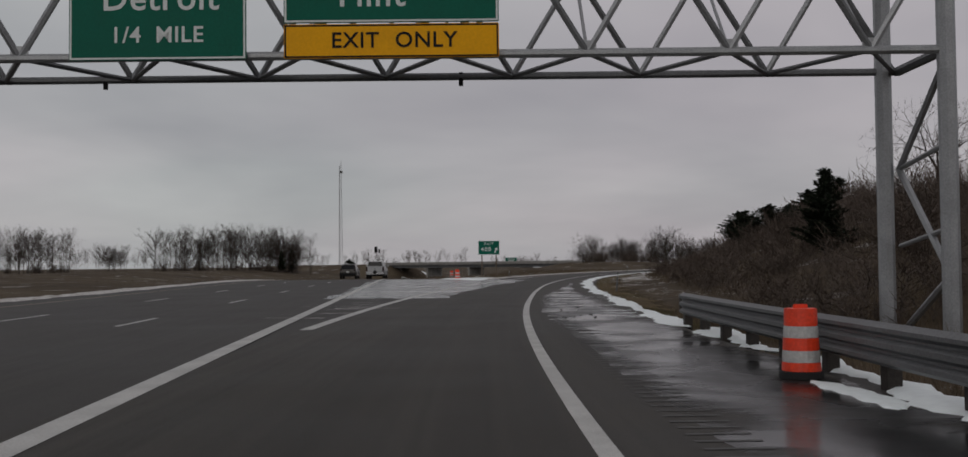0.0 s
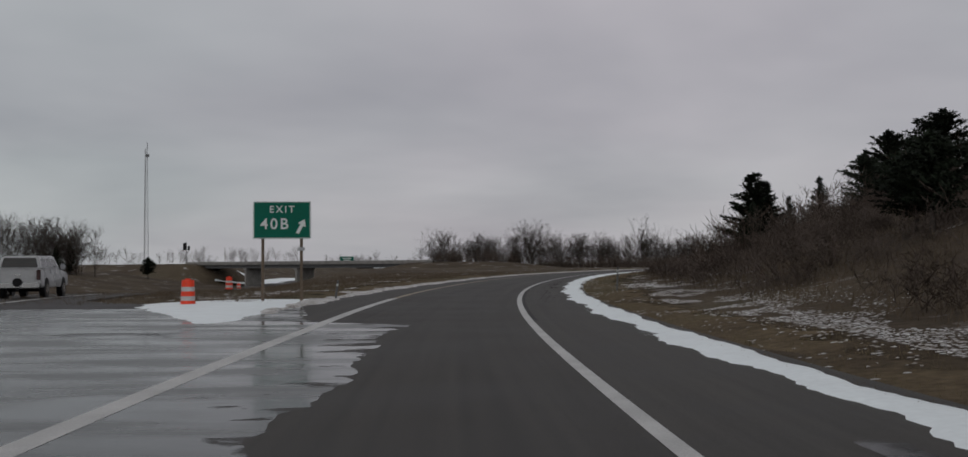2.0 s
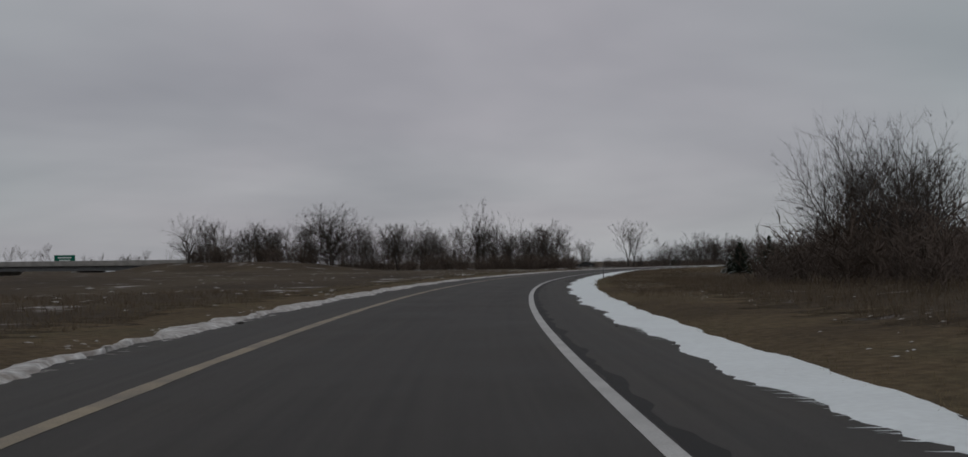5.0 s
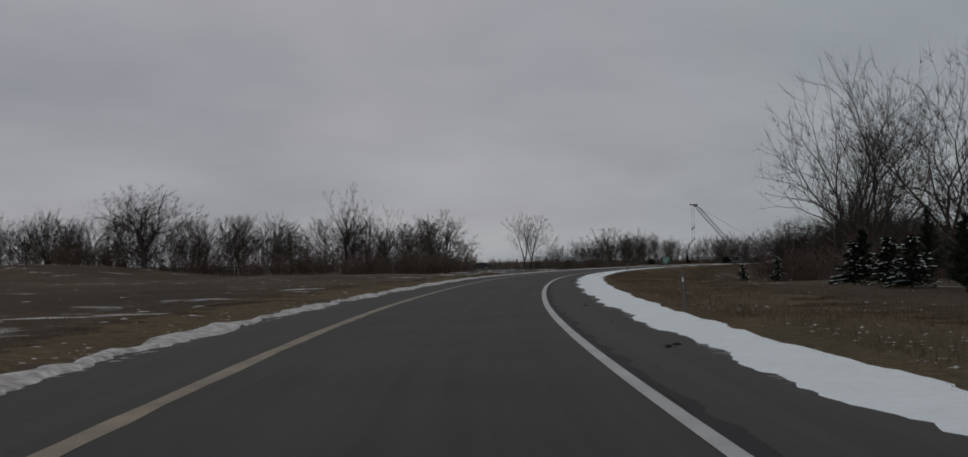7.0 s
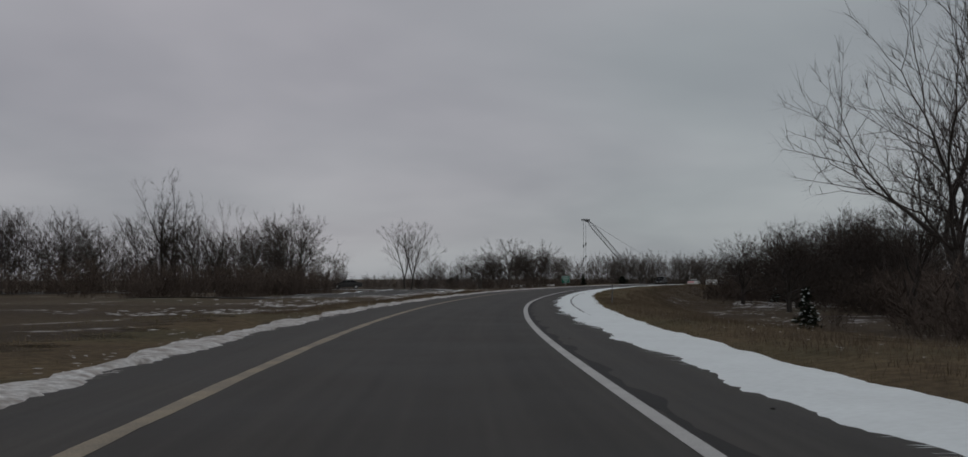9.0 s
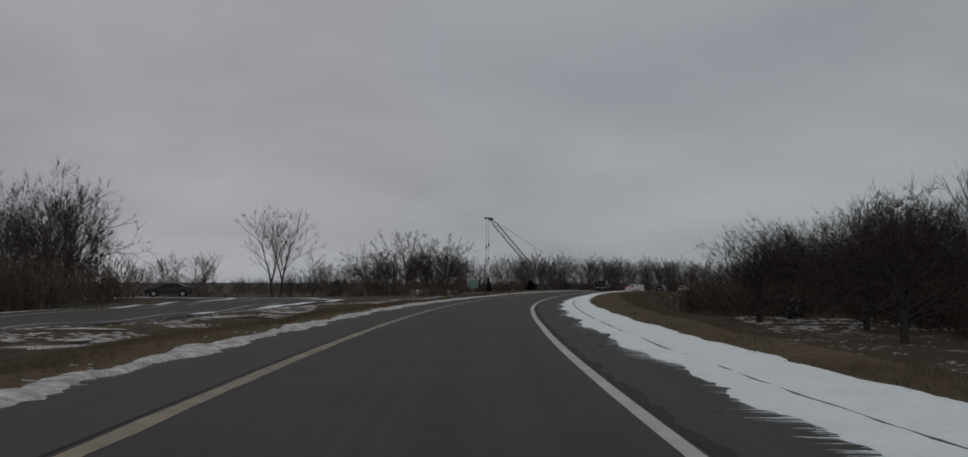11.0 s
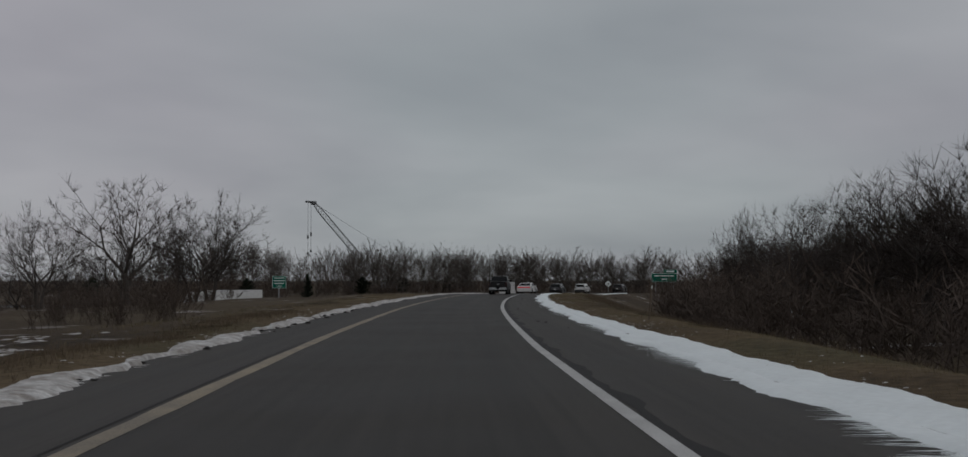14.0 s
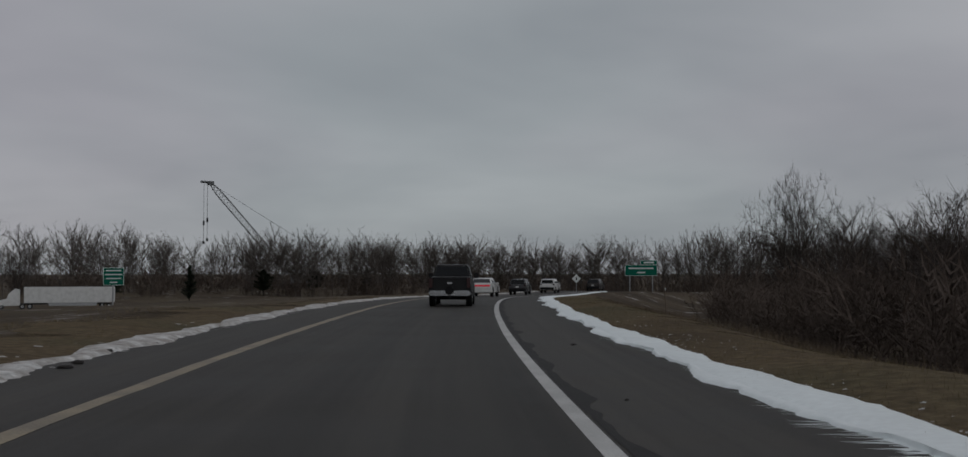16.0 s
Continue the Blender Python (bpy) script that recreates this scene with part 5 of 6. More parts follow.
# broken stems below the ramp, their tops dusted with snow
def broken_stem(x, y, high, lean, turn, label):
    rng = random.Random(int(x * 10))
    wood, white = Buf(), Buf()
    d = Vector((math.sin(radians(lean)), 0, math.cos(radians(lean))))
    p = [Vector((0, 0, -0.3)), d * high * 0.35, d * high * 0.62 + Vector((0.03, 0.04, 0))]
    wood.tube(p, [0.075, 0.06, 0.05], 7)
    for side in (-1, 1):
        e = (d + Vector((0.75 * side, 0.2 * side, 0.1))).normalized()
        a, b, c = p[2], p[2] + e * high * 0.25, p[2] + (e + Vector((0, 0, 0.45))).normalized() * high * 0.52
        wood.tube([a, b, c], [0.045, 0.032, 0.014], 6)
        white.tube([a + Vector((0, 0, 0.05)), b + Vector((0, 0, 0.045)), c + Vector((0, 0, 0.03))], [0.02, 0.035, 0.012], 5)
        for k in range(3):
            q = b.lerp(c, rng.random())
            wood.sliver(q, q + rnd_dir(rng, e, 0.8) * high * 0.22, 0.012)
    t = thing("broken_stem", pose(x, y, float(ground_z(x, y)[0]), 0, 0, turn), label, "dead tree", "broken stems")
    for name, buf, m, lab in (("stem", wood, M_BARK, ""), ("snow_load", white, M_SNOW, "snow lying along the fork")):
        o = new(name, buf.mesh(name, m))
        o.parent = t
        if lab:
            tagged(o, lab)


broken_stem(205.0, 359.7, 2.6, 6, 40, "dead forked stem with snow lying in its fork")
broken_stem(224.2, 377.2, 2.0, 24, 70, "leaning broken stem with snow along its limbs")
broken_stem(249.6, 389.6, 1.6, 58, 120, "fallen forked limb dusted with snow in brush")


# dead grass
def blades(name, count, place, height, width, material, label):
    rng = np.random.RandomState(count)
    sd = np.array([place(rng) for _ in range(count)])
    h = np.interp(sd[:, 0], R_S, R_H)
    x = np.interp(sd[:, 0], R_S, R_X) + np.cos(h) * sd[:, 1]
    y = np.interp(sd[:, 0], R_S, R_Y) + np.sin(h) * sd[:, 1]
    z = ground_z(x, y)
    n = 3
    V = np.empty((count, n, 3, 3))
    for k in range(n):
        a = rng.rand(count) * 2 * math.pi
        hh = height * rng.uniform(0.45, 1.15, count)
        ln = hh * rng.uniform(0.1, 0.7, count)
        ox, oy = rng.normal(0, 0.09, count), rng.normal(0, 0.09, count)
        w = width * rng.uniform(0.6, 1.3, count)
        b = rng.rand(count) * 2 * math.pi
        V[:, k, 0] = np.stack([x + ox - np.cos(b) * w, y + oy - np.sin(b) * w, z - 0.03], -1)
        V[:, k, 1] = np.stack([x + ox + np.cos(b) * w, y + oy + np.sin(b) * w, z - 0.03], -1)
        V[:, k, 2] = np.stack([x + ox + np.cos(a) * ln, y + oy + np.sin(a) * ln, z + hh], -1)
    V = V.reshape(-1, 3)
    ob = new(name, fast_mesh(name, V, np.arange(len(V)).reshape(-1, 3), material))
    return tagged(ob, label, "grass", kind="stuff")


def verge_r(rng):
    s = rng.uniform(24, 520)
    return s, band_out(s) - 0.12 + abs(rng.normal(0, 0.55)) * float(np.interp(s, *V_WIDE))


def verge_l(rng):
    return rng.uniform(92, 490), -5.0 - abs(rng.normal(0, 3.2))


def snow_rim(rng):
    s = rng.uniform(40, 500)
    return s, band_out(s) - 0.10 + rng.normal(0, 0.17)


blades("grass", 42000, verge_r, 0.11, 0.009, M_GRASS, "short dead tan grass on the verge")
blades("grass", 9000, snow_rim, 0.14, 0.009, M_GRASS, "dead grass sticking out of the snow's rim")
blades("grass", 22000, verge_l, 0.11, 0.009, M_GRASS, "short dead tan grass on the verge")
blades("grass", 16000, lambda r: (r.uniform(18, 230), 9 + abs(r.normal(0, 9))), 0.42, 0.010, M_WEED, "tall dead brown weeds on the bank")
blades("grass", 9000, lambda r: (r.uniform(190, 330), 6.3 + abs(r.normal(0, 3.0))), 0.24, 0.010, M_WEED, "tufts of tall dead grass on the verge")
blades("grass", 9000, lambda r: (r.uniform(-10, 30), 6.6 + abs(r.normal(0, 5))), 0.45, 0.011, M_WEED, "tall dead weeds behind the guard rail")
blades("grass", 12000, lambda r: (r.uniform(330, 520), 8.5 + abs(r.normal(0, 6))), 0.32, 0.010, M_WEED, "tall dead weeds below the ramp")
blades("grass", 9000, lambda r: (r.uniform(296, 440), -6.6 + r.normal(0, 0.45)), 0.2, 0.012, M_WEED, "dark brown dead weeds in the verge ditch")
blades("grass", 9000, lambda r: (r.uniform(100, 200), -7 - abs(r.normal(0, 14))), 0.26, 0.012, M_WEED, "dead brown grass on the nose")
# ---- lettering ----


def lettering(text, size, material, parent, m, name="lettering", thick=0.004, space=1.08):
    """Words as a thin mesh, centred, in the built-in font; m places it with x along the line and y up the letters."""
    cu = bpy.data.curves.new("words", "FONT")
    cu.body, cu.size, cu.align_x, cu.align_y, cu.extrude, cu.resolution_u = text, size, "CENTER", "CENTER", thick, 3
    cu.space_character = space
    cu.offset = size * 0.012
    tmp = new("words", cu)
    me = bpy.data.meshes.new_from_object(tmp.evaluated_get(bpy.context.evaluated_depsgraph_get()))
    bpy.data.objects.remove(tmp)
    me.materials.clear()
    me.materials.append(material)
    ob = new(name, me)
    ob.parent = parent
    ob.matrix_local = m
    return ob


UPRIGHT = pose(0, 0, 0, 90, 0, 0)


def panel(parent, name, c, w, h, material, thick=0.03, rim=None, rim_w=0.03, label=""):
    """A flat sign blade in the local xz plane, its face to -y, with a painted rim."""
    p = part(name, box(c, (w, thick, h), 0.012), material, parent, label)
    if rim:
        bm = bmesh.new()
        y = c[1] - thick / 2 - 0.002
        for cx, cz, sx, sz in ((0, h / 2 - rim_w, w - rim_w, rim_w), (0, -h / 2 + rim_w, w - rim_w, rim_w), (w / 2 - rim_w, 0, rim_w, h - 3 * rim_w), (-w / 2 + rim_w, 0, rim_w, h - 3 * rim_w)):
            add_box(bm, (c[0] + cx, y, c[2] + cz), (sx, 0.004, sz))
        part("border", bm, rim, parent)
    return p


def bars_of_text(parent, c, widths, h, gap, y):
    """Unreadable lines of writing as plain bars."""
    for k, w in enumerate(widths):
        part("text_bar", box((c[0], y, c[2] - k * gap), (w, 0.004, h)), M_SIGNWHITE, parent)


# ---- sign gantry over the road ----
gantry = thing("sign_gantry", pose(0, 0, 0, 0, 0, -2.54), "grey galvanised steel box-truss gantry spanning the road", "sign gantry")
GZ0, GZ1, GF, GB = 5.25, 7.45, 20.0, 22.4
GX0, GX1, BAY, NODE = -27.2, 8.75, 2.66, 1.97
# back chords take the darker steel, their shade put into the colour
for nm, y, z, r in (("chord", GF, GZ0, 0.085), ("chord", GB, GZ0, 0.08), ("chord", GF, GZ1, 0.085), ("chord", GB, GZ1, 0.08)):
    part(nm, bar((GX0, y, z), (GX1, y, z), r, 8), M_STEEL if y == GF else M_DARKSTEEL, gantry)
nodes = [NODE + BAY * k for k in range(-11, 4)]
for x in nodes:
    for y, z0, z1 in ((GF, GZ0, GZ1), (GB, GZ0, GZ1)):
        x0 = x if y == GF else x + BAY / 2
        for side in (-1, 1):
            x1 = x0 + side * BAY / 2
            if GX0 < x1 < GX1 and GX0 < x0 < GX1:
                # braces leaning left are coloured darker, as the shaded side
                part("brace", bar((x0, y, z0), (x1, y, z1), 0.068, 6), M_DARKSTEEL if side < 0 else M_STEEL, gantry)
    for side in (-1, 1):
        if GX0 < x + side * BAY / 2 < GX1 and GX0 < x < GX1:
            # cross braces inside the truss likewise have shade in their colour
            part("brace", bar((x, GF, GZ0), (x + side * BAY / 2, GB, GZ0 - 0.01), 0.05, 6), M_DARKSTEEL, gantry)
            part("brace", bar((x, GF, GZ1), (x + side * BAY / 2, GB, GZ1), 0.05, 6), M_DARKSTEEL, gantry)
    if GX0 < x < GX1:
        part("gusset", box((x, GF - 0.02, GZ0 + 0.1), (0.34, 0.02, 0.26), 0.005), M_STEEL, gantry)
        part("brace", bar((x, GF, GZ0), (x, GB, GZ1), 0.035, 6), M_STEEL, gantry)
for x, lab in ((8.7, ""), (-26.8, "")):
    for y in (GF, GB):
        xl = x - 0.3 * (y == GB) * (x > 0)
        part("leg", bar((xl, y, -0.8), (xl, y, GZ1 + 0.2), 0.17, 8), M_STEEL, gantry)
        part("footing", bar((xl, y, -0.9), (xl, y, -0.25), 0.42, 12), M_CONCRETE, gantry)
    for z0, z1, a, b in ((3.2, 5.1, GB, GF), (3.2, 1.0, GB, GF), (-0.2, 1.0, GB, GF)):
        part("brace", bar((x, a, z0), (x, b, z1), 0.075, 6), M_STEEL, gantry)
    # darker steel again for the shaded tie between the legs
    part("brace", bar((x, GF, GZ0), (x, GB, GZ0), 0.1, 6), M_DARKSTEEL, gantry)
    for z in (3.2, 1.6):
        part("brace", bar((x, GF, z + 0.3), (x, GB, z), 0.05, 6), M_STEEL, gantry)
for x in (-0.45, -7.9):
    part("fixture", bar((x, GB - 0.02, GZ0 - 0.2), (x, GB - 0.02, GZ0 + 0.08), 0.05, 8), M_BLACK, gantry)


def overhead_sign(x0, x1, z0, z1, label):
    s = thing("overhead_sign", pose(0, 0, 0, 0, 0, -2.54), label, "road sign", "signs on the gantry")
    for k in range(3):
        x = x0 + (x1 - x0) * (0.15 + 0.35 * k)
        part("bracket", box((x, GF - 0.11, (z0 + z1) / 2), (0.08, 0.1, z1 - z0 - 0.1)), M_STEEL, s)
    return s


sgn = overhead_sign(-7.68, -4.375, 5.16, 7.6, "green overhead sign for a city a quarter mile ahead")
panel(sgn, "panel", (-6.03, 19.82, 6.38), 3.3, 2.44, M_GREEN, rim=M_SIGNWHITE, rim_w=0.035)
lettering("1/4", 0.42, M_SIGNWHITE, sgn, Matrix.Translation((-6.62, 19.80, 5.62)) @ UPRIGHT)
lettering("MILE", 0.42, M_SIGNWHITE, sgn, Matrix.Translation((-5.62, 19.80, 5.62)) @ UPRIGHT)
lettering("Detroit", 0.66, M_SIGNWHITE, sgn, Matrix.Translation((-5.98, 19.80, 6.30)) @ UPRIGHT)
sgn = overhead_sign(-3.69, 0.32, 5.16, 7.9, "green overhead exit sign with a yellow exit only panel")
panel(sgn, "panel", (-1.685, 19.82, 6.86), 4.0, 2.08, M_GREEN, rim=M_SIGNWHITE, rim_w=0.035)
panel(sgn, "panel", (-1.685, 19.82, 5.48), 4.0, 0.64, M_YELLOW, rim=M_BLACK, rim_w=0.03, label="yellow exit only panel")
lettering("EXIT", 0.41, M_BLACK, sgn, Matrix.Translation((-2.36, 19.80, 5.48)) @ UPRIGHT)
lettering("ONLY", 0.41, M_BLACK, sgn, Matrix.Translation((-1.04, 19.80, 5.48)) @ UPRIGHT)
lettering("Flint", 0.66, M_SIGNWHITE, sgn, Matrix.Translation((-2.05, 19.80, 6.33)) @ UPRIGHT)

# ---- guard rail ----
rail = thing("guard_rail", pose(0, 0, 0), "grey galvanised corrugated guard rail on dark timber posts", "guard rail")
W_BEAM = [(0.0, 0.0), (0.03, 0.02), (0.08, 0.05), (0.08, 0.09), (0.02, 0.13), (0.02, 0.155), (0.08, 0.195), (0.08, 0.245), (0.02, 0.285), (0.02, 0.31), (0.08, 0.35), (0.08, 0.39), (0.03, 0.42), (0.0, 0.44)]
rv, rf, rn = [], [], len(W_BEAM)
st = np.arange(-16, 22.9, 0.95)
for s in st:
    for a, b in W_BEAM:
        rv.append(on_ramp(s, 5.62 - a, 0.25 + b))
for i in range(len(st) - 1):
    rf += [(i * rn + k, i * rn + k + 1, (i + 1) * rn + k + 1, (i + 1) * rn + k) for k in range(rn - 1)]
w = mesh_object("beam", rv, rf, M_DARKSTEEL, rail, smooth=False)
w.modifiers.new("gauge", "SOLIDIFY").thickness = 0.006
for k in range(20):
    s = 22.4 - 1.905 * k
    a = on_ramp(s, 5.78)
    part("post", box((a[0], a[1], 0.05), (0.16, 0.18, 1.15), 0.01), M_POST, rail, "")
    b = on_ramp(s, 5.66)
    part("spacer", box((b[0], b[1], 0.5), (0.1, 0.12, 0.3), 0.005), M_POST, rail)


# ---- traffic drums ----
def drum_proto():
    d = thing("traffic_drum", pose(0, 0, 0), "orange traffic drum with pale reflective bands and rubber base", "traffic drum", "traffic drums")
    levels = [(0.0, 0.30, 0.10, M_RUBBER, "base"), (0.10, 0.265, 0.12, M_ORANGE, "band"), (0.22, 0.255, 0.16, M_DRUMWHITE, "band"), (0.38, 0.245, 0.17, M_ORANGE, "band"), (0.55, 0.235, 0.16, M_DRUMWHITE, "band"), (0.71, 0.225, 0.24, M_ORANGE, "band")]
    for z, r, h, m, nm in levels:
        bm = bmesh.new()
        bmesh.ops.create_cone(bm, cap_ends=True, segments=24, radius1=r, radius2=r - 0.006, depth=h, matrix=Matrix.Translation((0, 0, z + h / 2)))
        bmesh.ops.bevel(bm, geom=[e for e in bm.edges if abs(e.verts[0].co.z - e.verts[1].co.z) < 1e-4], offset=0.008, segments=2, affect="EDGES")
        part(nm, bm, m, d, smooth=False)
    part("handle", box((0, 0, 0.975), (0.2, 0.03, 0.06), 0.01), M_ORANGE, d)
    return d


drum = drum_proto()
drum.matrix_world = Matrix.Translation(on_ramp(12.1, 5.2)) @ Matrix.Diagonal((0.82, 0.82, 0.82, 1))
for x, y, lift in ((1.9, 99.6, 0.06), (1.88, 135.2, 0.08), (1.2, 180.0, 0.05)):
    copy_thing(drum, pose(x, y, float(ground_z(x, y)[0]) + lift, 0, 0, x * 90)).scale = (0.92, 0.92, 0.92)

# ---- exit sign on the nose ----
ex = thing("exit_sign", pose(4.95, 101.6, float(ground_z(4.95, 101.6)[0]), 0, 0, -5.0), "green exit sign with white lettering on two timber posts", "road sign")
EZ = -float(ground_z(4.95, 101.6)[0])
panel(ex, "panel", (0, 0, 2.87 + EZ), 2.0, 1.31, M_GREEN, rim=M_SIGNWHITE, rim_w=0.022)
lettering("EXIT", 0.34, M_SIGNWHITE, ex, Matrix.Translation((0.0, -0.02, 3.24 + EZ)) @ UPRIGHT, space=1.35)
lettering("40B", 0.54, M_SIGNWHITE, ex, Matrix.Translation((-0.26, -0.02, 2.72 + EZ)) @ UPRIGHT, space=1.25)
am = Matrix.Translation((0.66, -0.018, 2.64 + EZ)) @ pose(0, 0, 0, 0, 28, 0)
av = [am @ Vector(p) for p in ((-0.055, 0, -0.27), (0.055, 0, -0.27), (0.055, 0, 0.06), (0.16, 0, 0.06), (0, 0, 0.29), (-0.16, 0, 0.06), (-0.055, 0, 0.06))]
mesh_object("arrow", av, [(0, 1, 2, 6), (3, 4, 5, 6, 2)], M_SIGNWHITE, ex)
for x in (-0.67, 0.67):
    part("post", box((x, 0.08, 1.5), (0.10, 0.12, 3.6), 0.008), M_WOODPOST, ex)
part("plaque", box((0.67, -0.01, 1.85 + EZ), (0.24, 0.02, 0.12), 0.004), M_STEEL, ex, "small grey plaque on the post")


def stake(x, y, h, lean, label, material=None):
    st_ = thing("marker_post", pose(x, y, float(ground_z(x, y)[0]) - 0.1, lean, lean * 0.6, 0), label, "marker post", "marker posts")
    part("post", box((0, 0, h / 2), (0.07, 0.03, h + 0.1), 0.008), material or M_DARKSTEEL, st_)
    part("reflector", box((0, -0.02, h - 0.12), (0.06, 0.008, 0.1), 0.002), M_SIGNWHITE, st_)


for s, d, h, lean in ((49.8, 6.2, 1.0, 6), (110, 6.4, 1.1, 3), (234.4, 5.8, 1.1, -3), (318, 6.8, 1.1, 2)):
    x, y, _ = on_ramp(s, d)
    stake(x, y, h, lean, "thin steel delineator post in dead grass")
for s, d, h, lean in ((430.3, 6.6, 1.3, 4), (492, 9.0, 1.3, -2)):
    x, y, _ = on_ramp(s, d)
    stake(x, y, h, lean, "weathered timber marker stake in dead grass", M_WOODPOST)
stake(6.9, 103.5, 0.9, 11, "leaning steel stake beside the exit sign")

# ---- overpass ----
span = float(np.linalg.norm(BR_B - BR_A))
ang = math.degrees(math.atan2(BR_U[1], BR_U[0]))
bridge = thing("overpass", pose(BR_A[0], BR_A[1], 0, 0, 0, ang), "concrete and weathered steel highway overpass", "bridge")
for k in range(5):
    part("girder", box((span / 2, -4.0 + 2.0 * k, 0.72), (span + 2, 0.3, 1.1), 0.02), M_DARKSTEEL, bridge)
part("deck", box((span / 2, 0, 1.42), (span + 6, 10.4, 0.3), 0.03), M_CONCRETE, bridge)
for y in (-5.1, 5.1):
    part("parapet", box((span / 2, y, 1.98), (span + 16, 0.25, 0.85), 0.03), M_CONCRETE, bridge)
for u in (0.22, 0.47, 0.74):
    part("pier_cap", box((span * u, 0, -0.1), (1.3, 9.4, 0.5), 0.04), M_CONCRETE, bridge)
    part("pier", box((span * u, 0, -3.8), (0.9, 8.4, 7.0), 0.06), M_CONCRETE, bridge)
for x in (-1.5, span + 1.5):
    part("abutment", box((x, 0, -1.2), (2.2, 10.0, 4.8), 0.05), M_CONCRETE, bridge)
bs = thing("overhead_sign", pose(28, 404.0, 1.0, 0, 0, -4), "green guide sign mounted on the overpass", "road sign")
panel(bs, "panel", (0, 0, 1.8), 4.4, 1.9, M_GREEN, rim=M_SIGNWHITE, rim_w=0.05)
bars_of_text(bs, (0, 0, 2.15), (2.8, 2.2), 0.25, 0.6, -0.02)
part("bracket", box((0, 0.35, 1.2), (3.6, 0.6, 0.1)), M_STEEL, bs)
ds = thing("warning_sign", pose(22.8, 408.6, -0.2, 0, 0, -4), "yellow diamond warning sign on the overpass", "road sign")
part("panel", box((0, 0, 1.4), (1.2, 0.03, 1.2), 0.01, pose(0, 0, 0, 0, 45, 0)), M_YELLOW, ds)
part("symbol", box((0, -0.02, 1.4), (0.16, 0.01, 0.6)), M_BLACK, ds)
part("bracket", box((0, 0.25, 1.4), (0.1, 0.5, 0.1)), M_STEEL, ds)

# things on the skyline
for x, y, h, w_, lab in ((-25.9, 469.3, 7.2, 1.3, "dark signal cabinet on a tall post by the overpass"),):
    sg = thing("signal_mast", pose(x, y, float(ground_z(x, y)[0])), lab, "signal mast")
    part("pole", bar((0, 0, -0.5), (0, 0, h + 1), 0.11, 8), M_DARKSTEEL, sg)
    part("head", box((-0.5, 0, h - 0.6), (w_, 0.4, 2.6), 0.04), M_BLACK, sg)
    part("head", box((0.9, 0, h - 1.2), (0.7, 0.4, 1.6), 0.04), M_BLACK, sg)
up = thing("utility_pole", pose(-12, 466, float(ground_z(-12, 466)[0])), "bare timber pole beside the overpass", "pole")
part("pole", bar((0, 0, -0.5), (0, 0, 9.2), 0.13, 8, 0.09), M_WOODPOST, up)

mast = thing("radio_mast", pose(-48.7, 547, float(ground_z(-48.7, 547)[0])), "slender grey lattice radio mast", "radio mast")
MH = 52.5
tri_ = [(math.cos(a), math.sin(a)) for a in (0.3, 0.3 + 2.094, 0.3 + 4.189)]


def mast_pt(k, z):
    r = 1.25 - 0.7 * z / MH
    return (tri_[k][0] * r, tri_[k][1] * r, z)


for k in range(3):
    part("leg", bar(mast_pt(k, -0.5), mast_pt(k, MH), 0.11, 6, 0.09), M_STEEL, mast)
    bm = bmesh.new()
    for j in range(26):
        z0, z1 = j * MH / 26, (j + 1) * MH / 26
        add_bar(bm, mast_pt(k, z0), mast_pt((k + 1) % 3, z1), 0.05, 4)
        add_bar(bm, mast_pt(k, z1), mast_pt((k + 1) % 3, z1), 0.04, 4)
    part("lattice", bm, M_STEEL, mast)
part("antenna", bar((0.5, 0, MH - 0.4), (0.5, 0, MH + 2.6), 0.12, 6), M_DARKSTEEL, mast)
part("antenna", box((0.5, 0, MH - 3), (1.6, 0.9, 1.2), 0.05), M_DARKSTEEL, mast)

# ---- crane beyond the trees ----
CT, CF = Vector((430.6, 662.7, 30.8)), Vector((450.0, 647.0, 1.5))
crane = thing("crane", pose(0, 0, 0), "lattice-boom crawler crane standing behind bare trees", "crane")
ax = (CT - CF).normalized()
sd_ = ax.cross(Vector((0, 0, 1))).normalized()
nr = sd_.cross(ax)


def boom_pt(u, a, b):
    w_ = 0.95 * min(1.0, u * 6 + 0.25) * min(1.0, (1 - u) * 7 + 0.35)
    return CF + (CT - CF) * u + sd_ * a * w_ + nr * b * w_


for a in (-1, 1):
    for b in (-1, 1):
        bm = bmesh.new()
        for j in range(12):
            add_bar(bm, boom_pt(j / 12, a, b), boom_pt((j + 1) / 12, a, b), 0.14, 5)
        part("boom_chord", bm, M_DARKSTEEL, crane)
bm = bmesh.new()
for j in range(30):
    u0, u1 = j / 30, (j + 1) / 30
    for (a0, b0), (a1, b1) in (((-1, -1), (1, -1)), ((1, -1), (1, 1)), ((1, 1), (-1, 1)), ((-1, 1), (-1, -1))):
        add_bar(bm, boom_pt(u0, a0, b0), boom_pt(u1, a1, b1), 0.08, 4)
part("boom_lacing", bm, M_DARKSTEEL, crane)
part("boom_head", box(tuple(CT), (1.9, 1.5, 1.3), 0.1), M_DARKSTEEL, crane)
part("boom_head", box(tuple(CT + Vector((-1.6, 1.2, 0.4))), (2.6, 0.8, 0.7), 0.1), M_DARKSTEEL, crane)
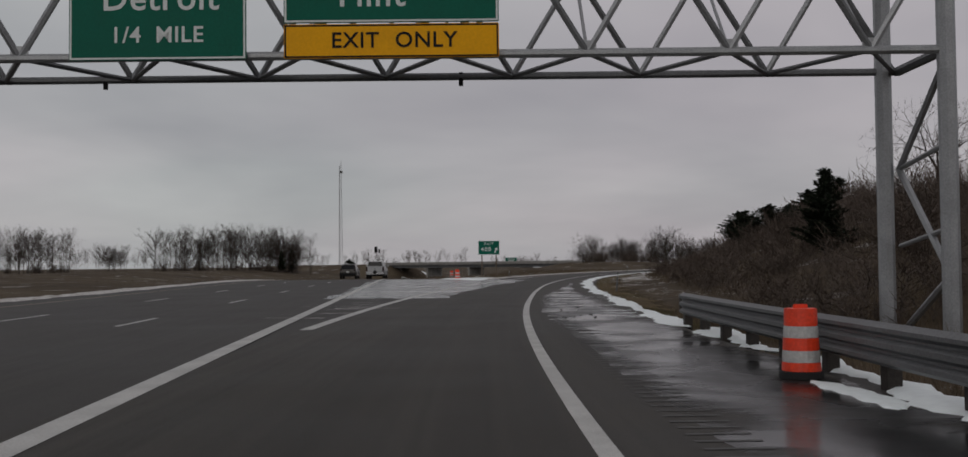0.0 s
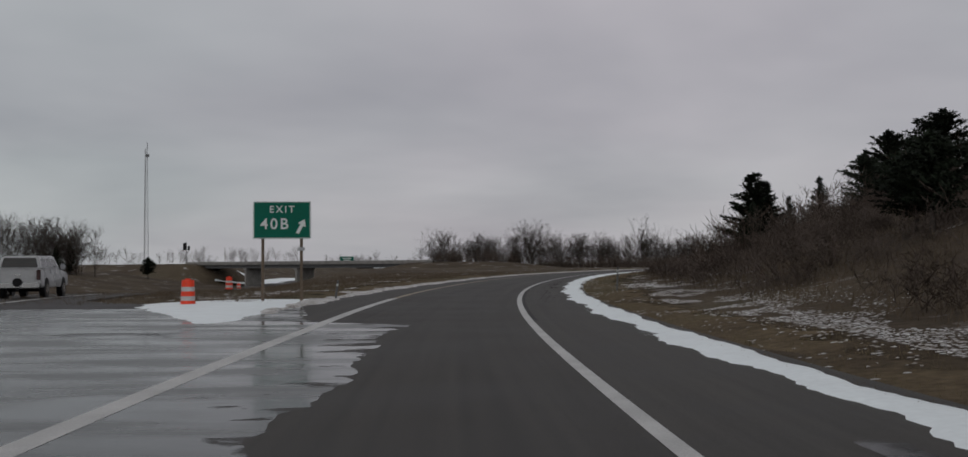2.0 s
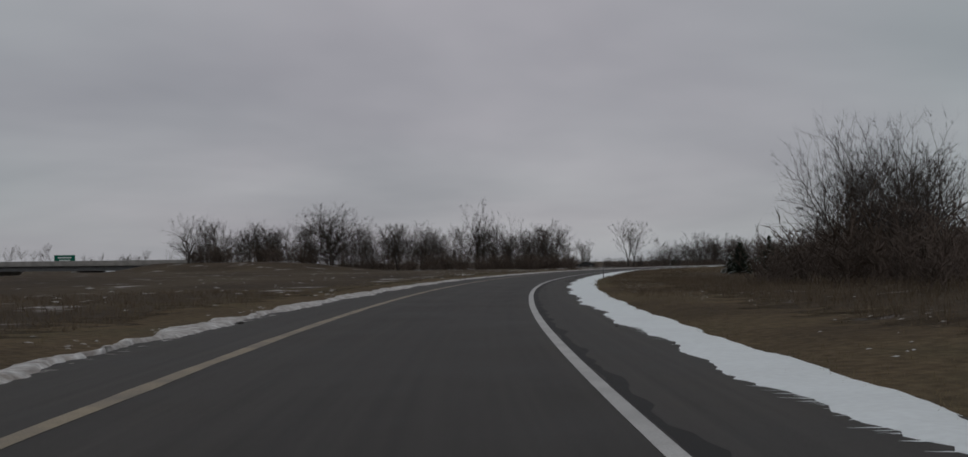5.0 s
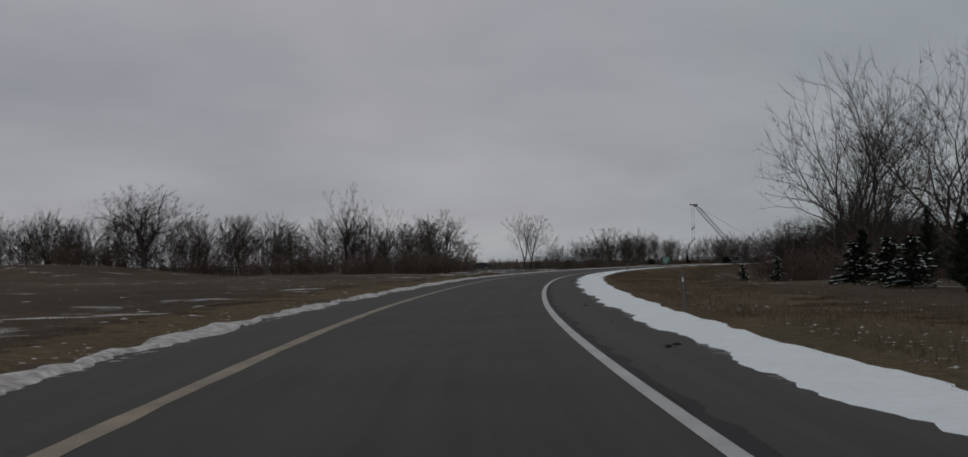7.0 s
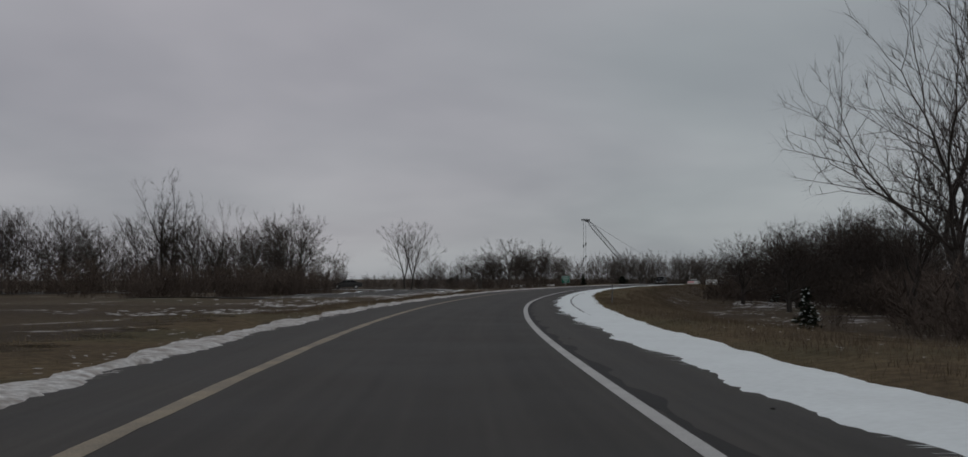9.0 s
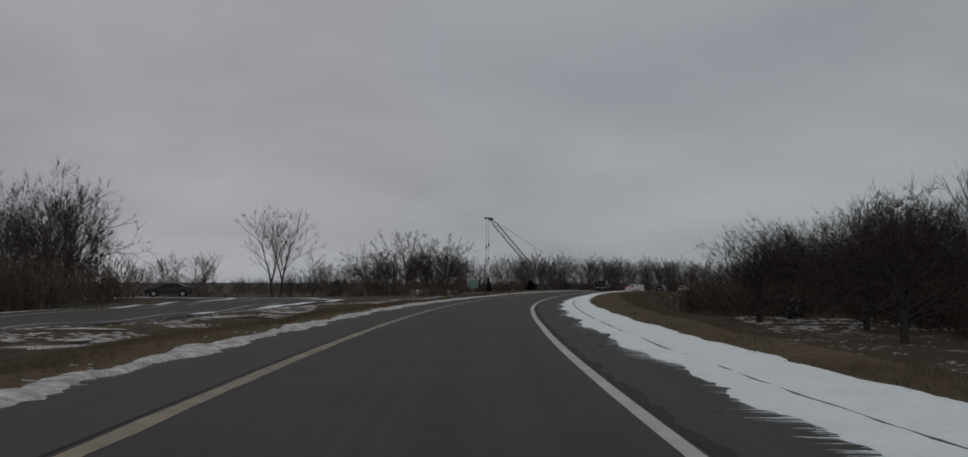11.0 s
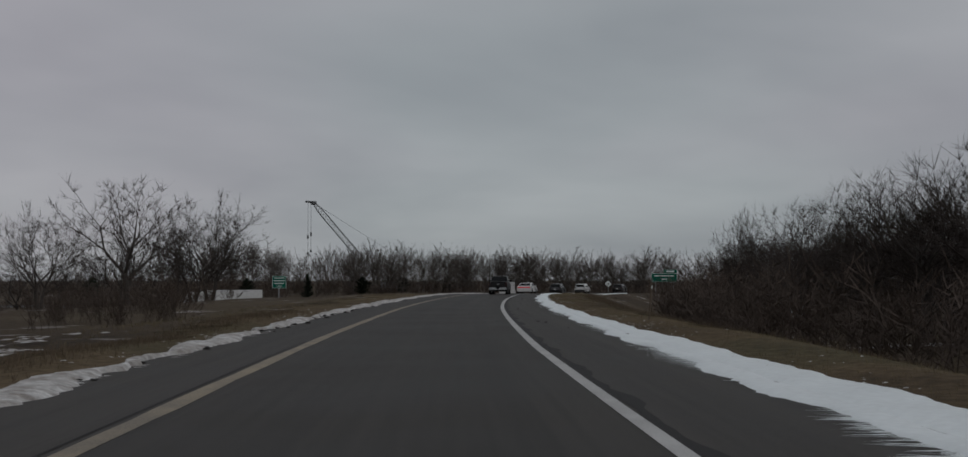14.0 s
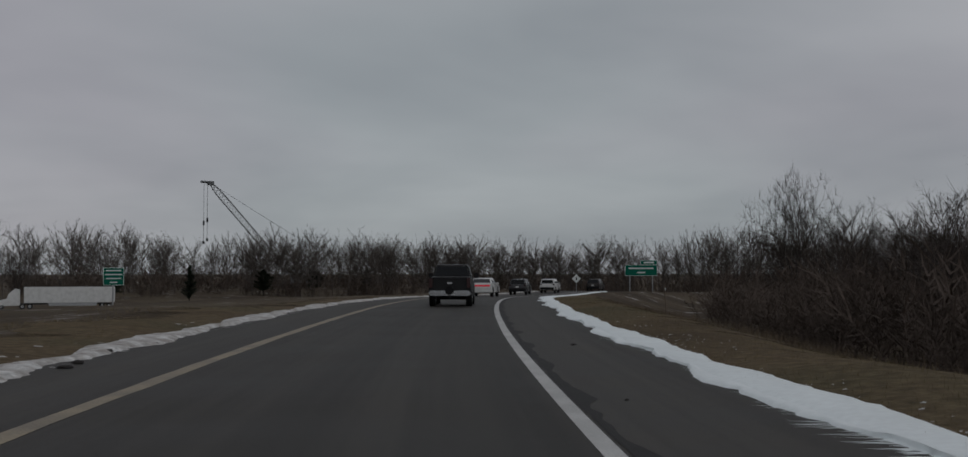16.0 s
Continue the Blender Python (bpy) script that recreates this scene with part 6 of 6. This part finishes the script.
for off, zl in (((-1.6, 1.3), 11.6), ((-0.7, 0.6), 12.6)):
    top_ = CT + Vector((off[0], off[1], 0))
    part("hoist_line", bar(tuple(top_), (top_.x, top_.y, zl), 0.06, 5), M_BLACK, crane)
    part("hook_block", box((top_.x, top_.y, zl + 6.2), (0.55, 0.5, 1.5), 0.1), M_BLACK, crane)
    part("hook_block", box((top_.x, top_.y, zl - 0.2), (0.6, 0.5, 1.0), 0.1), M_BLACK, crane)
bk = CF + Vector((9, -6, 7.0))
part("pendant", bar(tuple(CT), tuple(bk), 0.06, 5), M_DARKSTEEL, crane)
gzc = float(ground_z(452, 645)[0])
part("house", box((453.5, 644.5, gzc + 2.9), (6.5, 3.6, 2.6), 0.15, pose(0, 0, 0, 0, 0, -39)), M_DARKSTEEL, crane)
for a in (-2, 2):
    c = CF + sd_ * a
    part("crawler_track", box((c.x + 1, c.y - 1, gzc + 0.7), (7.0, 0.9, 1.5), 0.4, pose(0, 0, 0, 0, 0, -39)), M_BLACK, crane)
part("gantry_mast", bar((452, 645.5, gzc + 3.5), tuple(bk), 0.16, 6), M_DARKSTEEL, crane)
part("gantry_mast", bar((455.5, 643, gzc + 3.5), tuple(bk), 0.16, 6), M_DARKSTEEL, crane)


# ---- far signs ----
def guide_sign(x, y, heading, w, z0, z1, label, lines, posts, tab=None):
    g0 = float(ground_z(x, y)[0])
    s = thing("guide_sign", pose(x, y, g0, 0, 0, heading), label, "road sign", "green guide signs")
    panel(s, "panel", (0, 0, (z0 + z1) / 2 - g0), w, z1 - z0, M_GREEN, 0.05, M_SIGNWHITE, 0.05)
    n = len(lines)
    for k, wd in enumerate(lines):
        part("text_bar", box((0, -0.03, z1 - g0 - (z1 - z0) * (k + 0.8) / (n + 0.6)), (wd, 0.004, (z1 - z0) * 0.24 / n)), M_SIGNWHITE, s)
    for px in posts:
        part("post", bar((px, 0.1, -0.5), (px, 0.1, z1 - g0 - 0.1), 0.09, 8), M_STEEL, s)
    if tab:
        panel(s, "tab", (w / 2 - tab / 2, 0, z1 - g0 + 0.42), tab, 0.8, M_GREEN, 0.05, M_SIGNWHITE, 0.04)
        part("text_bar", box((w / 2 - tab / 2, -0.03, z1 - g0 + 0.42), (tab * 0.6, 0.004, 0.3)), M_SIGNWHITE, s)


guide_sign(277.2, 493.7, -34, 2.35, -0.05, 2.05, "green sign with rows of small white text on a post", (1.7, 1.9, 1.6, 0.8), (-0.05,))
guide_sign(372.4, 475, -62, 5.7, 0.85, 2.8, "wide green guide sign with an exit tab", (4.4, 1.4), (-2.0, 2.0), 3.0)
dm = thing("warning_sign", pose(342, 470, float(ground_z(342, 470)[0]), 0, 0, -58), "pale diamond warning sign on a post", "road sign")
dz = -float(ground_z(342, 470)[0])
part("panel", box((0, 0, dz + 0.5), (0.95, 0.03, 0.95), 0.01, pose(0, 0, 0, 0, 45, 0)), M_SIGNWHITE, dm)
part("symbol", box((0, -0.02, dz + 0.5), (0.18, 0.008, 0.5)), M_BLACK, dm)
part("post", bar((0, 0.06, -0.4), (0, 0.06, dz + 0.9), 0.05, 6), M_STEEL, dm)

# ---- loop road and cross road on the left ----
def road_strip(name, pts, half, lift, material, label, edge=True, drape=True):
    verts, faces = [], []
    n = len(pts)
    for i, (x, y) in enumerate(pts):
        a, b = pts[max(i - 1, 0)], pts[min(i + 1, n - 1)]
        t = Vector((b[0] - a[0], b[1] - a[1])).normalized()
        for k in (-1, -0.5, 0, 0.5, 1):
            px, py = x - t.y * half * k, y + t.x * half * k
            verts.append((px, py, float(ground_z(px, py)[0]) + lift))
    for i in range(n - 1):
        faces += [(i * 5 + k, i * 5 + k + 1, i * 5 + k + 6, i * 5 + k + 5) for k in range(4)]
    return tagged(mesh_object(name, verts, faces, material), label, "road", kind="structure")


def offset_line(pts, off, half, lift, material, label, category):
    out = []
    for i, (x, y) in enumerate(pts):
        a, b = pts[max(i - 1, 0)], pts[min(i + 1, len(pts) - 1)]
        t = Vector((b[0] - a[0], b[1] - a[1])).normalized()
        out.append((x - t.y * off, y + t.x * off))
    ob = road_strip("trim", out, half, lift, material, label)
    return tagged(ob, label, category)


def smooth_path(ctrl, n=12):
    out = []
    c = [ctrl[0]] + list(ctrl) + [ctrl[-1]]
    for i in range(1, len(c) - 2):
        for k in range(n):
            u = k / n
            out.append(tuple(0.5 * (2 * c[i][j] + (c[i + 1][j] - c[i - 1][j]) * u + (2 * c[i - 1][j] - 5 * c[i][j] + 4 * c[i + 1][j] - c[i + 2][j]) * u * u + (3 * c[i][j] - c[i - 1][j] - 3 * c[i + 1][j] + c[i + 2][j]) * u ** 3) for j in range(2)))
    return out + [ctrl[-1]]


LOOP = smooth_path([on_ramp(330, -20.5)[:2], on_ramp(350, -20.5)[:2], on_ramp(368, -20.5)[:2], on_ramp(386, -21.5)[:2], on_ramp(400, -23.5)[:2], (158, 381), (160, 390), (155.5, 398), (146, 401), (133, 400), (116, 394), (98, 386)])
road_strip("road", LOOP, 5.2, 0.06, M_SHOULDER, "grey asphalt loop ramp beside the field")
LOOP_TIP = LOOP[24:]
offset_line(LOOP_TIP, -5.3, 0.4, 0.085, M_SNOW, "thin snow along the loop ramp", "snow")
offset_line(LOOP_TIP, 5.3, 0.3, 0.085, M_SNOW, "thin snow along the loop ramp", "snow")
offset_line(LOOP, 2.9, 0.08, 0.07, M_WHITE_PAINT, "white edge line of the loop ramp", "road marking")
offset_line(LOOP, -3.4, 0.08, 0.07, M_WHITE_PAINT, "white edge line of the loop ramp", "road marking")
CROSS = smooth_path([(215, 590), (260, 560), (305, 532), (350, 507), (400, 480)])
road_strip("road", CROSS, 5.0, 0.12, M_SHOULDER, "grey asphalt cross road beyond the field")
offset_line(CROSS, -5.6, 0.6, 0.14, M_SNOW, "thin line of snow along the cross road", "snow")
# ---- vehicles ----


def paint(name, color, rough=0.3, metal=0.0):
    m = mat(name, color, rough, metal, vary=0.12, scale=1.5, fine=30, bump=0.02)
    m.node_tree.nodes["Principled BSDF"].inputs["Coat Weight"].default_value = 0.08
    m.node_tree.nodes["Principled BSDF"].inputs["Specular IOR Level"].default_value = 0.3
    return m


P_BLACK, P_SILVER, P_WHITE, P_GREY, P_DARK = paint("black_car_paint", (0.008, 0.008, 0.009), 0.5), paint("silver_car_paint", (0.42, 0.43, 0.44)), paint("white_car_paint", (0.62, 0.62, 0.61)), paint("grey_car_paint", (0.055, 0.055, 0.057)), paint("dark_brown_car_paint", (0.035, 0.031, 0.028))
M_GLASS = mat("tinted_glass", (0.006, 0.007, 0.008), 0.2, 0.0, vary=0.1, scale=2, fine=10, bump=0.0, spec=0.25)
M_CHROME = mat("bright_metal", (0.50, 0.51, 0.52), 0.25, 0.9, vary=0.1, scale=3, fine=30, bump=0.02)
M_PLATE = mat("plate", (0.55, 0.56, 0.55), 0.5, vary=0.1)


def lamp_material(name, color, glow):
    m = mat(name, color, 0.25, vary=0.1, scale=6, fine=40, bump=0.0)
    b = m.node_tree.nodes["Principled BSDF"]
    b.inputs["Emission Color"].default_value, b.inputs["Emission Strength"].default_value = (*color, 1), glow
    return m


M_TAIL = lamp_material("tail_lamp", (0.030, 0.004, 0.004), 0.0)
M_TAILLIT = lamp_material("lit_tail_lamp", (0.62, 0.03, 0.05), 0.22)


def loft(profile, half, belt, lean, bevel=0.05):
    """A body from its side outline; above the belt the sides lean in."""
    top = max(z for _, z in profile)
    bm = bmesh.new()

    def wide(z):
        return half - lean * max(0.0, (z - belt) / max(top - belt, 1e-3))
    a = [bm.verts.new((-wide(z), y, z)) for y, z in profile]
    b = [bm.verts.new((wide(z), y, z)) for y, z in profile]
    bm.faces.new(a)
    bm.faces.new(b[::-1])
    n = len(profile)
    for i in range(n):
        bm.faces.new((a[i], a[(i + 1) % n], b[(i + 1) % n], b[i]))
    bmesh.ops.recalc_face_normals(bm, faces=bm.faces)
    if bevel:
        bmesh.ops.bevel(bm, geom=list(bm.edges), offset=bevel, segments=2, affect="EDGES", clamp_overlap=True)
    return bm


def glasshouse(v, A, B, C, D, half, lean, pillars=(0.36, 0.66)):
    """Panes on the four sides of a cabin with outline A B C D (rear foot, rear top, front top, front foot)."""
    def quad(name, pts, push):
        mesh_object(name, [tuple(Vector(p) + Vector(push)) for p in pts], [tuple(range(len(pts)))], M_GLASS, v)
    zt, zb = B[1], A[1]

    def wide(z):
        return half - lean * (z - zb) / (zt - zb)

    def mixp(P, Q, u):
        return (P[0] + (Q[0] - P[0]) * u, P[1] + (Q[1] - P[1]) * u)
    for P, Q, name, sgn in ((A, B, "rear_window", -1), (D, C, "windscreen", 1)):
        lo, hi = mixp(P, Q, 0.14), mixp(P, Q, 0.86)
        quad(name, [(-wide(lo[1]) * 0.88, *lo), (wide(lo[1]) * 0.88, *lo), (wide(hi[1]) * 0.86, *hi), (-wide(hi[1]) * 0.86, *hi)], (0, 0.012 * sgn, 0.006))
    cuts = [0.05, *pillars, 0.95]
    for side in (-1, 1):
        for u0, u1 in zip(cuts, cuts[1:]):
            pts = []
            for u, w_ in ((u0 + 0.02, 0.14), (u1 - 0.02, 0.14), (u1 - 0.02, 0.86), (u0 + 0.02, 0.86)):
                q = mixp(mixp(A, D, u), mixp(B, C, u), w_)
                pts.append((side * (wide(q[1]) + 0.006), *q))
            quad("side_window", pts, (0, 0, 0))


def wheel(v, x, y, r, w_):
    t = part("tyre", bar((x - w_ / 2, y, r), (x + w_ / 2, y, r), r, 20), M_RUBBER, v)
    part("rim", bar((x - w_ / 2 - 0.01, y, r), (x + w_ / 2 + 0.01, y, r), r * 0.6, 14), M_CHROME, t)


def place_vehicle(name, x, y, heading, label, category, z=None):
    if z is None:
        s, d = to_ramp(x, y)
        z = float(ramp_z(s[0]))
    return thing(name, pose(x, y, z + 0.01, 0, 0, heading), label, category)


def pickup(x, y, heading, body, label, topper=False, z=None):
    v = place_vehicle("pickup_truck", x, y, heading, label, "pickup truck", z)
    part("body", loft([(-2.9, 0.62), (-2.92, 1.34), (-0.95, 1.38), (1.0, 1.38), (1.35, 1.30), (2.65, 1.18), (2.9, 0.95), (2.92, 0.55), (2.4, 0.45), (-2.4, 0.5)], 0.98, 1.0, 0.05), body, v)
    rear = -2.75 if topper else -0.95
    part("cab", loft([(rear, 1.32), (rear + 0.22, 1.93), (0.55, 1.96), (1.25, 1.33)], 0.93, 1.32, 0.16, 0.06), body, v)
    glasshouse(v, (rear, 1.32), (rear + 0.22, 1.93), (0.55, 1.96), (1.25, 1.33), 0.93, 0.16)
    part("tailgate", box((0, -2.925, 1.0), (1.5, 0.05, 0.56), 0.03), body, v)
    part("emblem", box((0, -2.957, 1.08), (0.24, 0.012, 0.08), 0.004), M_CHROME, v)
    bp = part("bumper", box((0, -2.98, 0.62), (1.9, 0.18, 0.24), 0.05), M_CHROME, v)
    part("number_plate", box((0, -3.078, 0.62), (0.32, 0.012, 0.15), 0.003), M_PLATE, bp)
    part("spare_cover", bar((0, -3.0, 0.74), (0, -3.12, 0.74), 0.2, 16), M_BLACK, v, "round black cover on the hitch")
    part("hitch", box((0, -3.02, 0.44), (0.12, 0.2, 0.12), 0.01), M_BLACK, v)
    for sx in (-1, 1):
        part("tail_light", box((sx * 0.87, -2.925, 1.08), (0.17, 0.06, 0.46), 0.02), M_TAIL, v)
        part("wing_mirror", box((sx * 1.12, 0.95, 1.42), (0.24, 0.12, 0.26), 0.04), body, v)
        for wy in (-1.75, 1.85):
            wheel(v, sx * 0.86, wy, 0.41, 0.28)
            part("wheel_arch", bar((sx * 0.80, wy, 0.44), (sx * 0.985, wy, 0.44), 0.50, 18), M_BLACK, v)
    part("axle", bar((-0.7, -1.75, 0.41), (0.7, -1.75, 0.41), 0.12, 8), M_BLACK, v)
    return v


def suv(x, y, heading, body, label, z=None):
    v = place_vehicle("suv", x, y, heading, label, "car", z)
    part("body", loft([(-2.28, 0.45), (-2.36, 0.8), (-2.3, 1.12), (1.0, 1.1), (2.1, 0.98), (2.33, 0.75), (2.3, 0.38), (-2.2, 0.36)], 0.94, 0.8, 0.04), body, v)
    A, B, C, D = (-2.25, 1.06), (-1.85, 1.68), (0.35, 1.72), (1.15, 1.08)
    part("cabin", loft([A, B, C, D], 0.89, 1.06, 0.17, 0.06), body, v)
    glasshouse(v, A, B, C, D, 0.89, 0.17, (0.34, 0.64))
    part("bumper", box((0, -2.34, 0.55), (1.7, 0.12, 0.3), 0.05), M_BLACK, v)
    part("number_plate", box((0, -2.375, 0.86), (0.32, 0.012, 0.15), 0.003), M_PLATE, v)
    for sx in (-1, 1):
        part("tail_light", box((sx * 0.78, -2.31, 1.02), (0.24, 0.08, 0.2), 0.03), M_TAIL, v)
        part("roof_rail", bar((sx * 0.62, -1.6, 1.74), (sx * 0.62, 0.2, 1.77), 0.025, 6), M_BLACK, v)
        part("wing_mirror", box((sx * 1.02, 0.8, 1.15), (0.2, 0.12, 0.16), 0.03), body, v)
        for wy in (-1.35, 1.4):
            wheel(v, sx * 0.82, wy, 0.36, 0.24)
            part("wheel_arch", bar((sx * 0.76, wy, 0.39), (sx * 0.945, wy, 0.39), 0.43, 18), M_BLACK, v)
    return v


def sedan(x, y, heading, body, label, lit=False, z=None):
    v = place_vehicle("sedan", x, y, heading, label, "car", z)
    part("body", loft([(-2.46, 0.4), (-2.52, 0.75), (-2.45, 1.05), (-1.7, 1.08), (0.95, 1.0), (2.2, 0.9), (2.5, 0.68), (2.48, 0.32), (-2.4, 0.32)], 0.95, 0.7, 0.06), body, v)
    A, B, C, D = (-1.95, 1.04), (-1.05, 1.45), (0.15, 1.48), (1.15, 1.0)
    part("cabin", loft([A, B, C, D], 0.88, 1.02, 0.2, 0.06), body, v)
    glasshouse(v, A, B, C, D, 0.88, 0.2, (0.42, 0.68))
    part("tail_light", box((0, -2.5, 0.88), (1.60, 0.05, 0.13), 0.02), M_TAILLIT if lit else M_TAIL, v, "full-width red tail light")
    part("number_plate", box((0, -2.53, 0.62), (0.32, 0.012, 0.15), 0.003), M_PLATE, v)
    part("bumper", box((0, -2.46, 0.45), (1.7, 0.16, 0.2), 0.05), body, v)
    for sx in (-1, 1):
        part("wing_mirror", box((sx * 1.0, 0.75, 1.04), (0.2, 0.12, 0.14), 0.03), body, v)
        for wy in (-1.5, 1.5):
            wheel(v, sx * 0.84, wy, 0.35, 0.23)
            part("wheel_arch", bar((sx * 0.78, wy, 0.37), (sx * 0.955, wy, 0.37), 0.41, 18), M_BLACK, v)
    return v


def box_trailer(v, y0, y1, w_, z0, z1):
    part("trailer_box", box((0, (y0 + y1) / 2, (z0 + z1) / 2), (w_, y1 - y0, z1 - z0), 0.04), P_WHITE, v)
    for k in range(12):
        y = y0 + (y1 - y0) * (k + 0.5) / 12
        for sx in (-1, 1):
            part("side_rib", box((sx * (w_ / 2 + 0.01), y, (z0 + z1) / 2), (0.02, 0.06, z1 - z0 - 0.2)), P_WHITE, v)


def semi(x, y, z, heading):
    v = thing("articulated_lorry", pose(x, y, z + 0.01, 0, 0, heading), "white articulated lorry with a long box trailer", "lorry")
    box_trailer(v, -13.0, 3.0, 2.6, 1.15, 4.1)
    part("chassis", box((0, -1.5, 0.95), (1.0, 20.5, 0.25)), M_BLACK, v)
    part("cab", loft([(3.7, 0.7), (3.7, 3.6), (4.6, 3.8), (5.6, 2.9), (6.0, 1.9), (7.6, 1.6), (7.7, 0.6)], 1.2, 2.0, 0.12, 0.08), P_WHITE, v)
    glasshouse(v, (4.6, 2.0), (4.7, 2.85), (5.55, 2.85), (5.95, 2.0), 1.17, 0.08, (0.5,))
    part("skirt", box((0, -5.5, 0.85), (2.5, 8.5, 0.6), 0.03), M_STEEL, v)
    for wy in (-12.0, -10.7, 2.0, 3.3, 6.9):
        for sx in (-1, 1):
            wheel(v, sx * 1.05, wy, 0.5, 0.5 if wy < 5 else 0.3)
    return v


def box_truck(x, y, z, heading):
    v = thing("box_truck", pose(x, y, z + 0.01, 0, 0, heading), "white box truck on the far road", "lorry")
    box_trailer(v, -5.0, 2.0, 2.4, 0.9, 3.4)
    part("cab", loft([(2.2, 0.5), (2.2, 2.3), (3.2, 2.3), (3.9, 1.5), (4.6, 1.3), (4.7, 0.45)], 1.05, 1.4, 0.1, 0.06), P_WHITE, v)
    part("windscreen", box((0, 3.62, 1.88), (1.7, 0.06, 0.6), 0.02, pose(0, 0, 0, -40, 0, 0)), M_GLASS, v)
    for wy in (-3.4, 3.3):
        for sx in (-1, 1):
            wheel(v, sx * 0.98, wy, 0.45, 0.3)
    return v


def ramp_car(x, y):
    s, d = to_ramp(x, y)
    return ramp_heading(float(s[0]))


lead = on_ramp(495.4, 0.62)
pickup(lead[0], lead[1], ramp_car(*lead[:2]), P_BLACK, "black crew-cab pickup truck with a bright rear bumper").scale = (0.86, 0.86, 0.86)
sedan(270.8, 435.4, ramp_car(270.8, 435.4) - 2, P_WHITE, "white saloon with a full-width red tail light", True)
suv(298.0, 450.4, ramp_car(298, 450.4), P_GREY, "dark grey sport utility car on the ramp")
suv(314.6, 457.2, ramp_car(314.6, 457.2), P_WHITE, "white sport utility car on the ramp")
suv(333.0, 461.4, ramp_car(333, 461.4), P_DARK, "dark sport utility car rounding the bend")
hz = float(hwy_z(117))
pickup(-6.5, 117.4, -1.2, P_SILVER, "silver pickup truck with a cap over its bed", True, hz)
suv(-9.9, 123.0, -1.2, P_DARK, "dark sport utility car on the through road", float(hwy_z(123)))
semi(298.2, 542.9, float(ground_z(298.2, 542.9)[0]) + 0.12, 58).scale = (0.85, 0.85, 0.85)
box_truck(347, 500, float(ground_z(347, 500)[0]) + 0.1, -60)
dk = (154.0, 399.0)
sedan(dk[0], dk[1], 62, P_BLACK, "dark saloon on the loop ramp", False, float(ground_z(*dk)[0]) + 0.11)
